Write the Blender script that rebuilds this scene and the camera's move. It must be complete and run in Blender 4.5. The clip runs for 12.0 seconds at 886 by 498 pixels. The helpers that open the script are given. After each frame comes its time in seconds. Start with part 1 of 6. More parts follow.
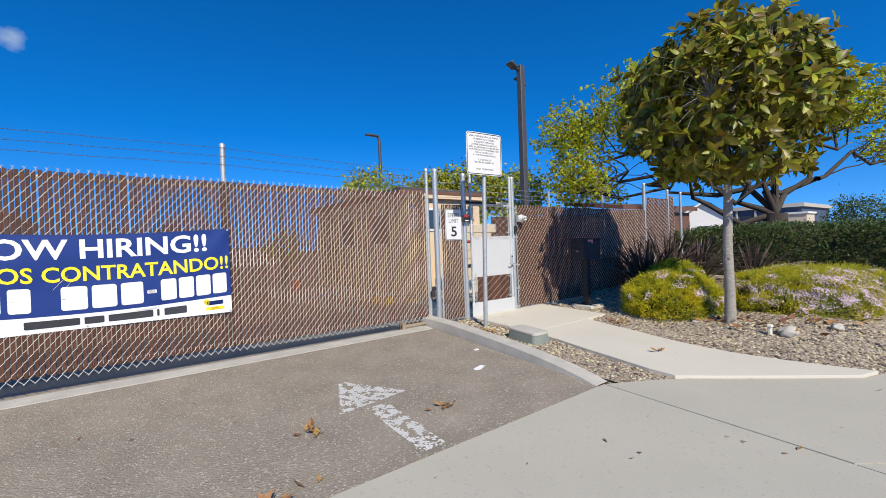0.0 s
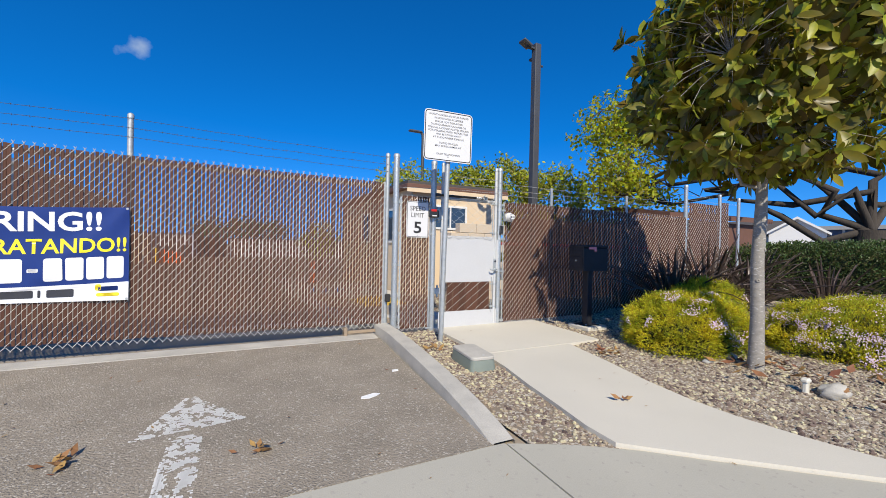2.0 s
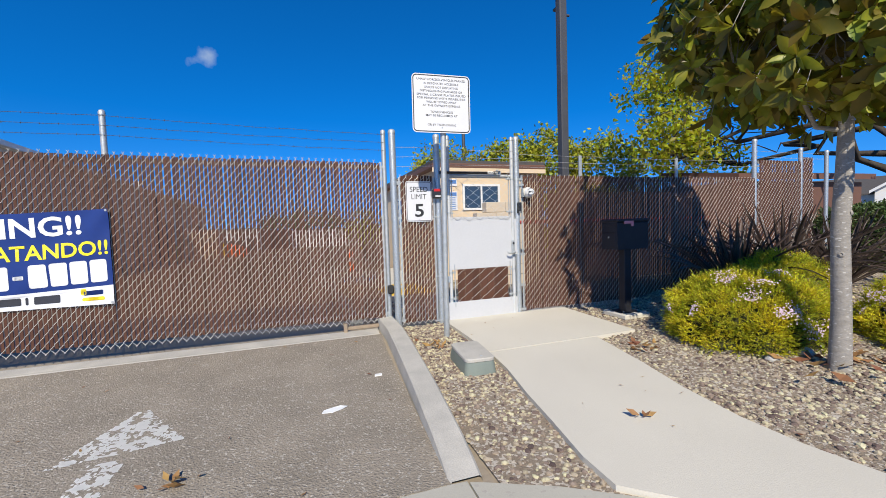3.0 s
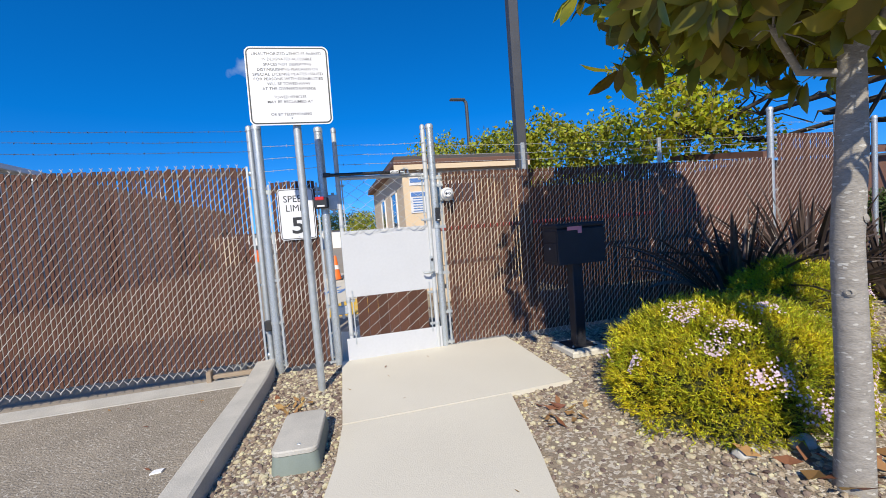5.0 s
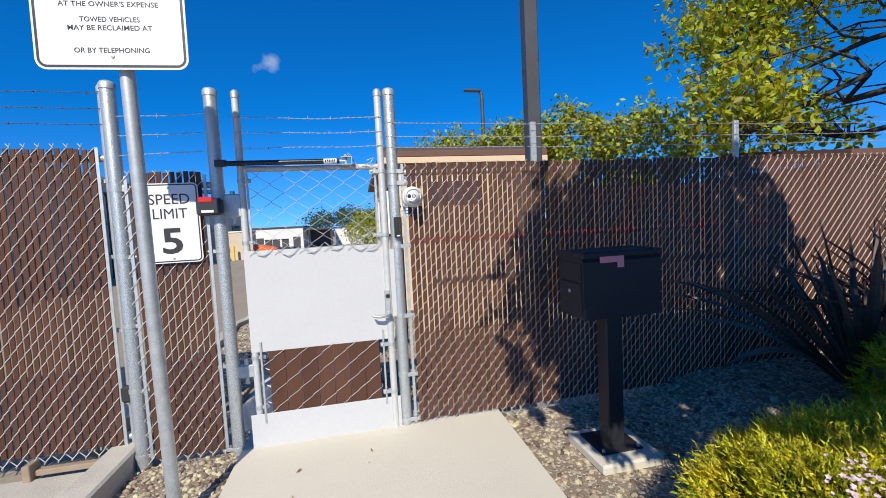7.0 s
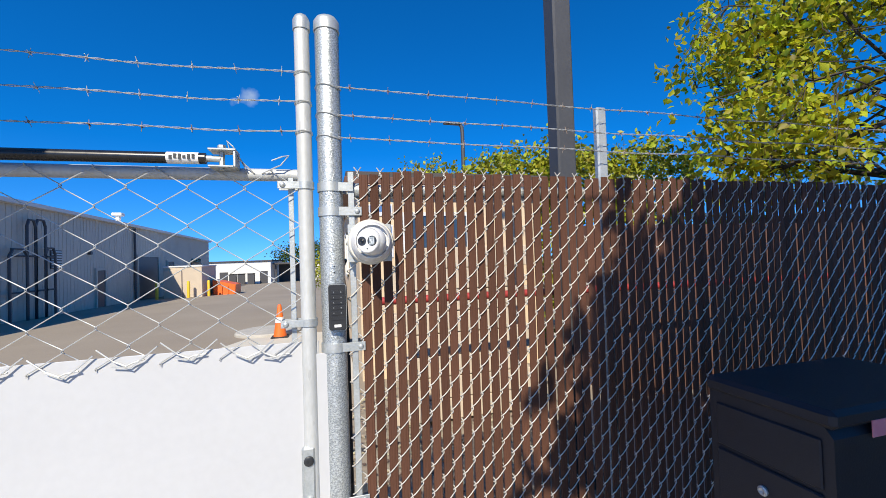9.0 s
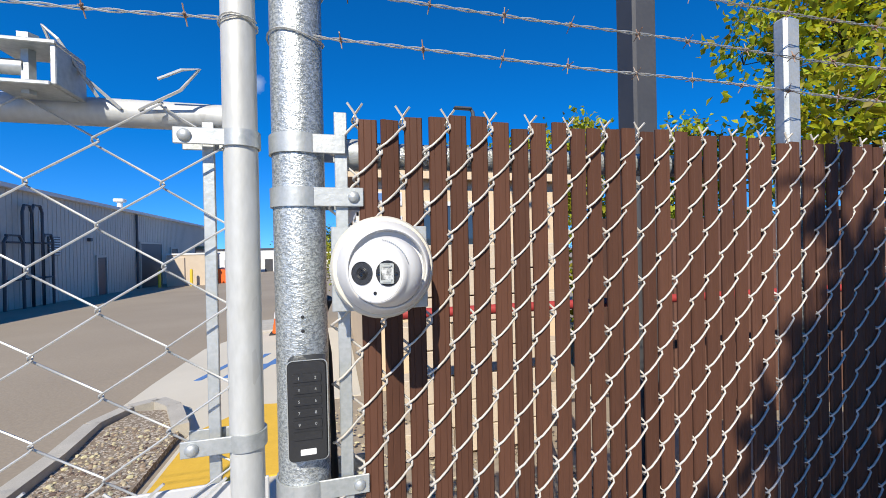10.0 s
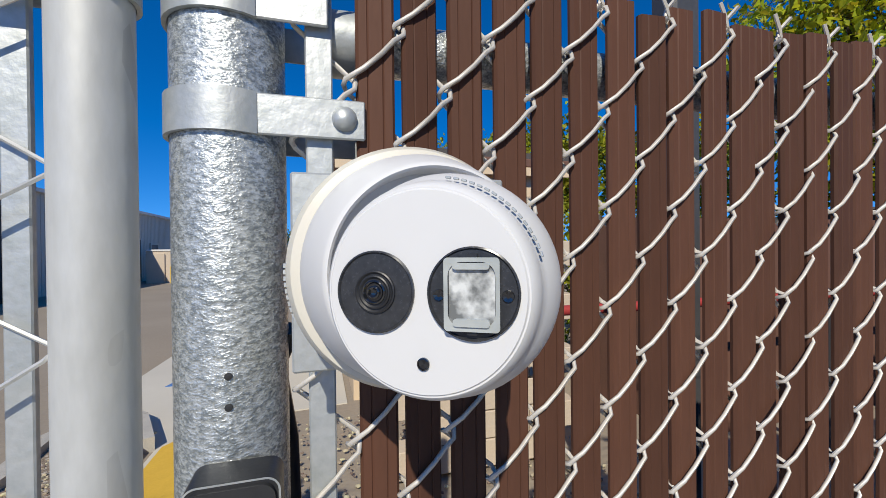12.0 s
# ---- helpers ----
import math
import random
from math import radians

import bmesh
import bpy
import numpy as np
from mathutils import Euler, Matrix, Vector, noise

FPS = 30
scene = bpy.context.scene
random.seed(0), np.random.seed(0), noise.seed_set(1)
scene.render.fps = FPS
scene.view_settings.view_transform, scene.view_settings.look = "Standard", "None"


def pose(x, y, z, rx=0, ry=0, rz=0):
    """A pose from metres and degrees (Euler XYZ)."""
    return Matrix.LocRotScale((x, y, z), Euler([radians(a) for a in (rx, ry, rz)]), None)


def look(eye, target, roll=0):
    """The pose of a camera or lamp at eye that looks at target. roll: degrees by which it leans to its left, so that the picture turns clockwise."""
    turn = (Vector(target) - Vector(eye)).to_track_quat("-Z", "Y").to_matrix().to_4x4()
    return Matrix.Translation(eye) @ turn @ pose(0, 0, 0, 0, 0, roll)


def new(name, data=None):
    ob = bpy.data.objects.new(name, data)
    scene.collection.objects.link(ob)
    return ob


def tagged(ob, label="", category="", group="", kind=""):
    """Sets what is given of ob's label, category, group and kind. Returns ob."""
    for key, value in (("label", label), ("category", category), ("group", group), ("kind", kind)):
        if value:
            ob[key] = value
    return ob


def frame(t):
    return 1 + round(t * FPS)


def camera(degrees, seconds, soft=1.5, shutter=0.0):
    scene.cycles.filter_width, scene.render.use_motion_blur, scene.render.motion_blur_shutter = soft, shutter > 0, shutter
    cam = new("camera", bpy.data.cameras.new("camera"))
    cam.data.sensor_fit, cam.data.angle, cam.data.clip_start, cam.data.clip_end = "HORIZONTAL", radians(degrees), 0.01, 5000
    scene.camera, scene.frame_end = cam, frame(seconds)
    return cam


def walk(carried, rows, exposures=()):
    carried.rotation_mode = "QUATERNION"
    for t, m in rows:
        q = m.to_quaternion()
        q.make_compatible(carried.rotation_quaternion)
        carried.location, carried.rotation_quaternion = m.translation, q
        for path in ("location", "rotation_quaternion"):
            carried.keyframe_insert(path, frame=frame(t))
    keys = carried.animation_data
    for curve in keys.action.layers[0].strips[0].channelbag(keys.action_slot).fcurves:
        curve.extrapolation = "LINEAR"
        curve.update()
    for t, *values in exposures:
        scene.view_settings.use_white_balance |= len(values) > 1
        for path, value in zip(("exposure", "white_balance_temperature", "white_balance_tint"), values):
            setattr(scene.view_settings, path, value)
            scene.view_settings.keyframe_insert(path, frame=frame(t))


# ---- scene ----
cam = camera(94.5, 12.0, 0.7)
PATH = [
    (0, (-3.501, -4.866, 1.207), (-2.309, -3.26, 1.179), -2.1),
    (0.5, (-3.127, -4.9, 1.182), (-1.858, -3.354, 1.211), -1.7),
    (1, (-2.716, -4.94, 1.167), (-1.562, -3.306, 1.185), -0.1),
    (1.5, (-2.268, -4.905, 1.17), (-1.267, -3.174, 1.182), 2.1),
    (2, (-1.864, -4.886, 1.149), (-0.937, -3.114, 1.133), 1.3),
    (2.5, (-1.432, -4.748, 1.17), (-0.68, -2.896, 1.102), -0.4),
    (2.7, (-1.292, -4.7, 1.166), (-0.578, -2.833, 1.077), -1.1),
    (4.3, (0.094, -4.309, 1.245), (0.596, -2.376, 1.127), -3.4),
    (4.5, (0.235, -4.248, 1.262), (0.726, -2.313, 1.141), -3.8),
    (5, (0.622, -4.014, 1.287), (1.115, -2.079, 1.166), -4.4),
    (5.5, (0.957, -3.837, 1.253), (1.477, -1.908, 1.151), -4.4),
    (6, (1.089, -3.543, 1.288), (1.543, -1.6, 1.151), -4.5),
    (6.5, (1.207, -3.128, 1.312), (1.642, -1.18, 1.184), -4.9),
    (7, (1.335, -2.722, 1.402), (1.746, -0.768, 1.275), -2.9),
    (7.2, (1.362, -2.576, 1.421), (1.801, -0.626, 1.347), -2.5),
    (8.8, (1.601, -1.448, 1.532), (2.176, 0.468, 1.545), -1.4),
    (9, (1.583, -1.319, 1.525), (2.122, 0.606, 1.567), -1.9),
    (9.5, (1.581, -0.962, 1.574), (2.09, 0.972, 1.598), -1.5),
    (10, (1.643, -0.639, 1.602), (2.156, 1.294, 1.594), -1.2),
    (10.5, (1.637, -0.463, 1.582), (2.13, 1.475, 1.557), -0.6),
    (11, (1.612, -0.336, 1.575), (2.163, 1.587, 1.554), -0.2),
    (11.5, (1.65, -0.321, 1.589), (2.216, 1.597, 1.57), -0.2),
    (12, (1.655, -0.325, 1.59), (2.226, 1.591, 1.576), -0.6),
]
EXPOSURE = [(0, 0.04, 6800, 10), (2.7, 0.04, 6750, 10), (5.5, 0.10, 6650, 10), (7.2, 0.08, 6700, 10), (9.0, 0.20, 6750, 10), (10.0, 0.18, 6700, 10), (10.5, 0.08, 6600, 10), (11.5, -0.28, 6600, 10), (12, -0.30, 6600, 10)]
walk(cam, [(t, look(eye, target, roll)) for t, eye, target, roll in PATH], EXPOSURE)

# ---- light ----
TO_SUN = Vector((-0.36, -1.0, 0.86)).normalized()
SUN_EL = math.asin(TO_SUN.z)
SUN_ROT = math.atan2(TO_SUN.x, TO_SUN.y)
world = bpy.data.worlds.new("sky")
scene.world = world
world.use_nodes = True
wn, wl = world.node_tree.nodes, world.node_tree.links
wn.clear()
sky = wn.new("ShaderNodeTexSky")
sky.sky_type = "NISHITA"
sky.sun_disc = False
sky.sun_elevation = SUN_EL
sky.sun_rotation = SUN_ROT
sky.altitude = 2500
sky.air_density, sky.dust_density, sky.ozone_density = 1.0, 0.0, 3.0
wbg = wn.new("ShaderNodeBackground")
wbg.inputs["Strength"].default_value = 0.10
wout = wn.new("ShaderNodeOutputWorld")
# a small wisp of cloud, by direction
wtc = wn.new("ShaderNodeTexCoord")
wsub = wn.new("ShaderNodeVectorMath"); wsub.operation = "SUBTRACT"
wsub.inputs[1].default_value = (-0.155, 0.925, 0.347)
wmap = wn.new("ShaderNodeVectorMath"); wmap.operation = "MULTIPLY"
wmap.inputs[1].default_value = (26.0, 26.0, 44.0)
wlen = wn.new("ShaderNodeVectorMath"); wlen.operation = "LENGTH"
wnoi = wn.new("ShaderNodeTexNoise"); wnoi.inputs["Scale"].default_value = 26.0; wnoi.inputs["Detail"].default_value = 6.0
wadd = wn.new("ShaderNodeMath"); wadd.operation = "MULTIPLY_ADD"; wadd.inputs[1].default_value = 2.4
wramp = wn.new("ShaderNodeMapRange"); wramp.inputs["From Min"].default_value = 1.95; wramp.inputs["From Max"].default_value = 1.1
wramp.inputs["To Max"].default_value = 0.45
wmix = wn.new("ShaderNodeMix"); wmix.data_type = "RGBA"; wmix.inputs["B"].default_value = (6.6, 7.6, 8.2, 1)
wl.new(wtc.outputs["Generated"], wsub.inputs[0]); wl.new(wsub.outputs[0], wmap.inputs[0]); wl.new(wmap.outputs[0], wlen.inputs[0])
wl.new(wtc.outputs["Generated"], wnoi.inputs["Vector"]); wl.new(wnoi.outputs["Fac"], wadd.inputs[0]); wl.new(wlen.outputs["Value"], wadd.inputs[2])
wl.new(wadd.outputs[0], wramp.inputs["Value"])
wsat = wn.new("ShaderNodeHueSaturation"); wsat.inputs["Hue"].default_value = 0.507; wsat.inputs["Saturation"].default_value = 1.40; wsat.inputs["Value"].default_value = 2.05
wlift = wn.new("ShaderNodeVectorMath"); wlift.operation = "ADD"; wlift.inputs[1].default_value = (0.0, 0.0, 0.14)
wl.new(wtc.outputs["Generated"], wlift.inputs[0]); wl.new(wlift.outputs[0], sky.inputs["Vector"])
wl.new(sky.outputs[0], wsat.inputs["Color"]); wl.new(wsat.outputs[0], wmix.inputs["A"]); wl.new(wramp.outputs[0], wmix.inputs["Factor"])
wl.new(wmix.outputs["Result"], wbg.inputs["Color"]); wl.new(wbg.outputs[0], wout.inputs[0])
sun_data = bpy.data.lights.new("sun", "SUN")
sun_data.energy, sun_data.angle, sun_data.color = 5.3, radians(0.53), (1.0, 0.94, 0.81)
sun = new("sun", sun_data)
sun.matrix_world = look(TO_SUN * 30, (0, 0, 0))
scene.view_settings.exposure = 0.0


# ---- materials ----
def mat(name, a, b=None, rough=0.6, metal=0.0, scale=8.0, fine=60.0, bump=0.0, fbump=0.0, vary=0.0, island=0.0,
        stretch=(1, 1, 1), spec=0.5, rvar=0.1, through_light=0.0, speck=None, contrast=1.0, coat=0.0):
    """Two-scale mottled surface: a and b are the two base colours; vary: spread by object; island: spread by loose piece; speck: (colour, amount, scale)."""
    m = bpy.data.materials.new(name)
    m.use_nodes = True
    n, l = m.node_tree.nodes, m.node_tree.links
    n.clear()
    out = n.new("ShaderNodeOutputMaterial")
    p = n.new("ShaderNodeBsdfPrincipled")
    b = b or tuple(c * 0.8 for c in a)
    tc = n.new("ShaderNodeTexCoord")
    mp = n.new("ShaderNodeMapping")
    mp.inputs["Scale"].default_value = stretch
    l.new(tc.outputs["Object"], mp.inputs[0])
    n1 = n.new("ShaderNodeTexNoise"); n1.inputs["Scale"].default_value = scale; n1.inputs["Detail"].default_value = 5
    n2 = n.new("ShaderNodeTexNoise"); n2.inputs["Scale"].default_value = fine; n2.inputs["Detail"].default_value = 3
    for t in (n1, n2):
        l.new(mp.outputs[0], t.inputs["Vector"])
    av = n.new("ShaderNodeMix"); av.data_type = "FLOAT"; av.inputs[0].default_value = 0.45
    l.new(n1.outputs["Fac"], av.inputs[2]); l.new(n2.outputs["Fac"], av.inputs[3])
    mr = n.new("ShaderNodeMapRange")
    w = 0.22 / contrast
    mr.inputs["From Min"].default_value, mr.inputs["From Max"].default_value = 0.5 - w, 0.5 + w
    l.new(av.outputs[0], mr.inputs["Value"])
    mix = n.new("ShaderNodeMix"); mix.data_type = "RGBA"
    mix.inputs["A"].default_value, mix.inputs["B"].default_value = (*a, 1), (*b, 1)
    l.new(mr.outputs[0], mix.inputs["Factor"])
    col = mix.outputs["Result"]
    if speck:
        v = n.new("ShaderNodeTexVoronoi"); v.inputs["Scale"].default_value = speck[2]
        l.new(mp.outputs[0], v.inputs["Vector"])
        sr = n.new("ShaderNodeSeparateColor")
        l.new(v.outputs["Color"], sr.inputs[0])
        st = n.new("ShaderNodeMapRange")
        st.inputs["From Min"].default_value, st.inputs["From Max"].default_value = 1 - speck[1] - 0.03, 1 - speck[1] + 0.03
        l.new(sr.outputs[0], st.inputs["Value"])
        sm = n.new("ShaderNodeMix"); sm.data_type = "RGBA"; sm.inputs["B"].default_value = (*speck[0], 1)
        l.new(st.outputs[0], sm.inputs["Factor"]); l.new(col, sm.inputs["A"])
        col = sm.outputs["Result"]
    if vary or island:
        hs = n.new("ShaderNodeHueSaturation")
        vr = n.new("ShaderNodeMapRange")
        k = vary or island
        vr.inputs["To Min"].default_value, vr.inputs["To Max"].default_value = 1 - k, 1 + k
        src = n.new("ShaderNodeObjectInfo").outputs["Random"] if vary else n.new("ShaderNodeNewGeometry").outputs["Random Per Island"]
        l.new(src, vr.inputs["Value"]); l.new(vr.outputs[0], hs.inputs["Value"]); l.new(col, hs.inputs["Color"])
        if island:
            hr = n.new("ShaderNodeMapRange"); hr.inputs["To Min"].default_value, hr.inputs["To Max"].default_value = 0.5 - 0.07 * k, 0.5 + 0.07 * k
            l.new(src, hr.inputs["Value"]); l.new(hr.outputs[0], hs.inputs["Hue"])
        col = hs.outputs[0]
    l.new(col, p.inputs["Base Color"])
    rr = n.new("ShaderNodeMapRange")
    rr.inputs["To Min"].default_value, rr.inputs["To Max"].default_value = max(rough - rvar, 0.02), min(rough + rvar, 1)
    l.new(n2.outputs["Fac"], rr.inputs["Value"]); l.new(rr.outputs[0], p.inputs["Roughness"])
    p.inputs["Metallic"].default_value = metal
    p.inputs["Specular IOR Level"].default_value = spec
    p.inputs["Coat Weight"].default_value = coat
    if bump or fbump:
        h = n.new("ShaderNodeMath"); h.operation = "MULTIPLY_ADD"; h.inputs[1].default_value = fbump
        hh = n.new("ShaderNodeMath"); hh.operation = "MULTIPLY"; hh.inputs[1].default_value = bump
        l.new(n1.outputs["Fac"], hh.inputs[0]); l.new(n2.outputs["Fac"], h.inputs[0]); l.new(hh.outputs[0], h.inputs[2])
        bp = n.new("ShaderNodeBump"); bp.inputs["Strength"].default_value = 1.0; bp.inputs["Distance"].default_value = 1.0
        l.new(h.outputs[0], bp.inputs["Height"]); l.new(bp.outputs[0], p.inputs["Normal"])
    last = p.outputs[0]
    if through_light:
        tr = n.new("ShaderNodeBsdfTranslucent")
        ms = n.new("ShaderNodeMixShader"); ms.inputs[0].default_value = through_light
        l.new(col, tr.inputs["Color"]); l.new(last, ms.inputs[1]); l.new(tr.outputs[0], ms.inputs[2])
        last = ms.outputs[0]
    l.new(last, out.inputs[0])
    return m


M = {}
M["asphalt"] = mat("asphalt", (0.225, 0.195, 0.155), (0.335, 0.288, 0.228), 0.92, scale=2.6, fine=85, fbump=0.012, speck=((0.43, 0.39, 0.33), 0.10, 95), contrast=1.3, spec=0.25)
M["asphalt_lot"] = mat("asphalt_lot", (0.27, 0.225, 0.172), (0.36, 0.305, 0.235), 0.92, scale=0.35, fine=30, fbump=0.004, spec=0.25)
M["concrete"] = mat("concrete", (0.46, 0.435, 0.365), (0.39, 0.37, 0.31), 0.85, scale=1.3, fine=140, fbump=0.0012, spec=0.3, speck=((0.36, 0.33, 0.29), 0.02, 60))
M["walk"] = mat("walk_concrete", (0.62, 0.58, 0.49), (0.53, 0.495, 0.42), 0.85, scale=1.1, fine=150, fbump=0.0012, spec=0.3)
M["kerb"] = mat("kerb_concrete", (0.52, 0.49, 0.43), (0.38, 0.36, 0.32), 0.85, scale=5, fine=120, fbump=0.002, spec=0.3, contrast=1.4)
M["joint"] = mat("joint_dirt", (0.09, 0.08, 0.06), (0.16, 0.14, 0.11), 0.95, scale=12)
M["soil"] = mat("soil", (0.20, 0.15, 0.105), (0.33, 0.27, 0.20), 0.95, scale=9, fine=110, fbump=0.012, speck=((0.52, 0.46, 0.38), 0.3, 60))
M["pebble"] = mat("pebble", (0.40, 0.33, 0.245), (0.25, 0.19, 0.135), 0.8, scale=30, fine=200, island=0.75)
M["paint_white"] = mat("road_paint", (0.78, 0.77, 0.74), (0.66, 0.65, 0.62), 0.8, scale=14, fine=90)
M["paint_blue"] = mat("road_paint_blue", (0.06, 0.16, 0.42), (0.10, 0.22, 0.46), 0.8, scale=14)
M["tactile"] = mat("tactile_yellow", (0.75, 0.47, 0.05), (0.66, 0.40, 0.04), 0.7, scale=9)
M["galv"] = mat("galvanised_steel", (0.68, 0.71, 0.71), (0.30, 0.33, 0.34), 0.38, 0.6, scale=230, fine=560, stretch=(0.8, 0.8, 1.3), bump=0.0012, fbump=0.0006, rvar=0.2, contrast=2.8)
M["galv_dull"] = mat("dull_zinc", (0.54, 0.56, 0.56), (0.40, 0.43, 0.43), 0.5, 0.55, scale=22, fine=150, fbump=0.0004, contrast=1.6)
M["paint_pipe"] = mat("silver_painted_pipe", (0.58, 0.59, 0.58), (0.47, 0.48, 0.47), 0.55, 0.2, scale=11, fine=130, stretch=(1, 1, 0.3), fbump=0.0003, contrast=1.4, speck=((0.36, 0.36, 0.35), 0.004, 90))
M["wire"] = mat("zinc_wire", (0.74, 0.70, 0.63), (0.54, 0.51, 0.46), 0.5, 0.25, scale=40, fine=260)
M["wire_gate"] = mat("zinc_wire_bright", (0.66, 0.66, 0.64), (0.46, 0.47, 0.46), 0.45, 0.4, scale=40, fine=260)
M["wire_dark"] = mat("weathered_wire", (0.16, 0.165, 0.17), (0.10, 0.10, 0.105), 0.55, 0.4, scale=40)
M["rusty"] = mat("rusty_wire", (0.32, 0.13, 0.05), (0.4, 0.36, 0.31), 0.7, 0.3, scale=60)
M["slat"] = mat("brown_plastic_slat", (0.106, 0.047, 0.029), (0.079, 0.036, 0.023), 0.6, scale=6, fine=60, stretch=(3, 3, 0.6), vary=0.17, spec=0.2)
M["white_panel"] = mat("white_painted_sheet", (0.53, 0.535, 0.545), (0.48, 0.485, 0.495), 0.5, scale=3, fine=40)
M["sign_white"] = mat("sign_sheeting_white", (0.68, 0.68, 0.69), (0.63, 0.63, 0.64), 0.4, scale=5, fine=60)
M["sign_black"] = mat("sign_black", (0.018, 0.018, 0.02), (0.03, 0.03, 0.03), 0.5)
M["sign_back"] = mat("aluminium_back", (0.5, 0.5, 0.5), (0.42, 0.42, 0.42), 0.45, 0.7)
M["black_plastic"] = mat("black_plastic", (0.018, 0.019, 0.022), (0.03, 0.031, 0.034), 0.42, scale=20, fine=250, fbump=0.0002)
M["black_gloss"] = mat("black_enamel", (0.010, 0.010, 0.011), (0.018, 0.018, 0.018), 0.28, scale=5)
M["mailbox"] = mat("black_powder_coat", (0.016, 0.017, 0.022), (0.028, 0.029, 0.035), 0.5, scale=7, fine=300, fbump=0.0003, spec=0.3)
M["pink"] = mat("pink_tape", (0.75, 0.28, 0.32), (0.68, 0.22, 0.27), 0.5)
M["cam_white"] = mat("white_camera_shell", (0.70, 0.70, 0.70), (0.67, 0.67, 0.665), 0.4, scale=6, fine=80, rvar=0.05)
M["cam_cream"] = mat("aged_white_shell", (0.68, 0.65, 0.56), (0.63, 0.60, 0.52), 0.42, scale=6, fine=80, rvar=0.05)
M["lens_black"] = mat("lens_black", (0.02, 0.022, 0.026), (0.05, 0.052, 0.058), 0.25, scale=300, fine=700)
M["lens_glass"] = mat("lens_glass", (0.008, 0.009, 0.012), (0.012, 0.013, 0.016), 0.04, coat=1.0)
# opaque; light and dark mottling paints the reflections of clear plastic
M["led_block"] = mat("led_optic_painted_gleam", (0.70, 0.72, 0.71), (0.16, 0.17, 0.17), 0.08, scale=110, fine=260, spec=0.9, contrast=2.4)
M["led_rim"] = mat("clear_optic_edge", (0.50, 0.53, 0.52), (0.30, 0.33, 0.33), 0.10, scale=120, spec=0.9)
M["red"] = mat("red_plastic", (0.55, 0.02, 0.02), (0.45, 0.02, 0.02), 0.35)
M["red_paint"] = mat("red_paint", (0.42, 0.045, 0.04), (0.32, 0.035, 0.03), 0.6)
M["box_green"] = mat("grey_green_polymer", (0.22, 0.255, 0.22), (0.17, 0.20, 0.175), 0.75, scale=8, fine=160, fbump=0.0008)
M["pole_dark"] = mat("dark_bronze_pole", (0.060, 0.060, 0.062), (0.085, 0.085, 0.086), 0.5, 0.2, scale=5)
M["bark"] = mat("grey_bark", (0.32, 0.295, 0.26), (0.215, 0.195, 0.17), 0.9, scale=16, fine=80, stretch=(1, 1, 2.4), bump=0.003, fbump=0.003, contrast=1.4, speck=((0.46, 0.44, 0.40), 0.05, 55))
M["bark_dark"] = mat("dark_bark", (0.045, 0.038, 0.032), (0.078, 0.065, 0.054), 0.95, scale=9, fine=50, stretch=(1, 1, 0.3), bump=0.02, fbump=0.01, spec=0.2)
M["leaf_mag"] = mat("glossy_evergreen_leaf", (0.115, 0.150, 0.018), (0.32, 0.25, 0.022), 0.40, scale=3, fine=11, island=0.55, through_light=0.35, spec=0.36, contrast=1.4)
M["leaf_spring"] = mat("spring_leaf", (0.38, 0.42, 0.024), (0.58, 0.52, 0.03), 0.5, scale=2, fine=14, island=0.45, through_light=0.55)
M["leaf_citrus"] = mat("yellow_green_leaf", (0.22, 0.27, 0.018), (0.42, 0.38, 0.025), 0.5, scale=1.2, fine=8, island=0.4, through_light=0.3)
M["leaf_shrub"] = mat("golden_needle_leaf", (0.25, 0.32, 0.018), (0.70, 0.56, 0.02), 0.6, scale=3.2, fine=17, island=0.40, through_light=0.3, contrast=1.8)
# near-black: the shade inside shrubs and hedge is put into this colour
M["shrub_shade"] = mat("painted_inner_shade", (0.030, 0.036, 0.008), (0.06, 0.055, 0.015), 0.95, scale=14, fine=60, bump=0.03)
M["flower"] = mat("pale_pink_petal", (0.70, 0.50, 0.64), (0.80, 0.68, 0.74), 0.6, island=0.15, through_light=0.3)
M["leaf_flax"] = mat("bronze_flax_leaf", (0.050, 0.034, 0.030), (0.125, 0.088, 0.068), 0.36, scale=3, fine=30, vary=0.5, through_light=0.12)
M["leaf_hedge"] = mat("dark_hedge_leaf", (0.045, 0.085, 0.018), (0.085, 0.12, 0.03), 0.5, scale=3, fine=20, island=0.45, through_light=0.15)
M["leaf_dead"] = mat("dead_leaf", (0.30, 0.14, 0.05), (0.22, 0.11, 0.05), 0.7, scale=20, island=0.4)
M["paper"] = mat("white_paper", (0.8, 0.8, 0.79), (0.74, 0.74, 0.73), 0.7)
M["cream"] = mat("cream_stucco", (0.68, 0.53, 0.36), (0.62, 0.48, 0.32), 0.85, scale=3, fine=90, fbump=0.002)
M["tan_block"] = mat("tan_block", (0.60, 0.50, 0.38), (0.52, 0.43, 0.33), 0.9, scale=3, fine=50, fbump=0.003)
M["fascia"] = mat("brown_fascia", (0.16, 0.075, 0.05), (0.12, 0.06, 0.04), 0.7)
M["roof_dark"] = mat("dark_roof", (0.06, 0.055, 0.052), (0.09, 0.08, 0.075), 0.85, scale=5, fine=40, bump=0.01)
M["metal_wall"] = mat("grey_metal_siding", (0.54, 0.49, 0.41), (0.47, 0.43, 0.36), 0.6, 0.1, scale=0.6, fine=8)
M["door_dark"] = mat("dark_door", (0.05, 0.05, 0.055), (0.07, 0.07, 0.075), 0.5)
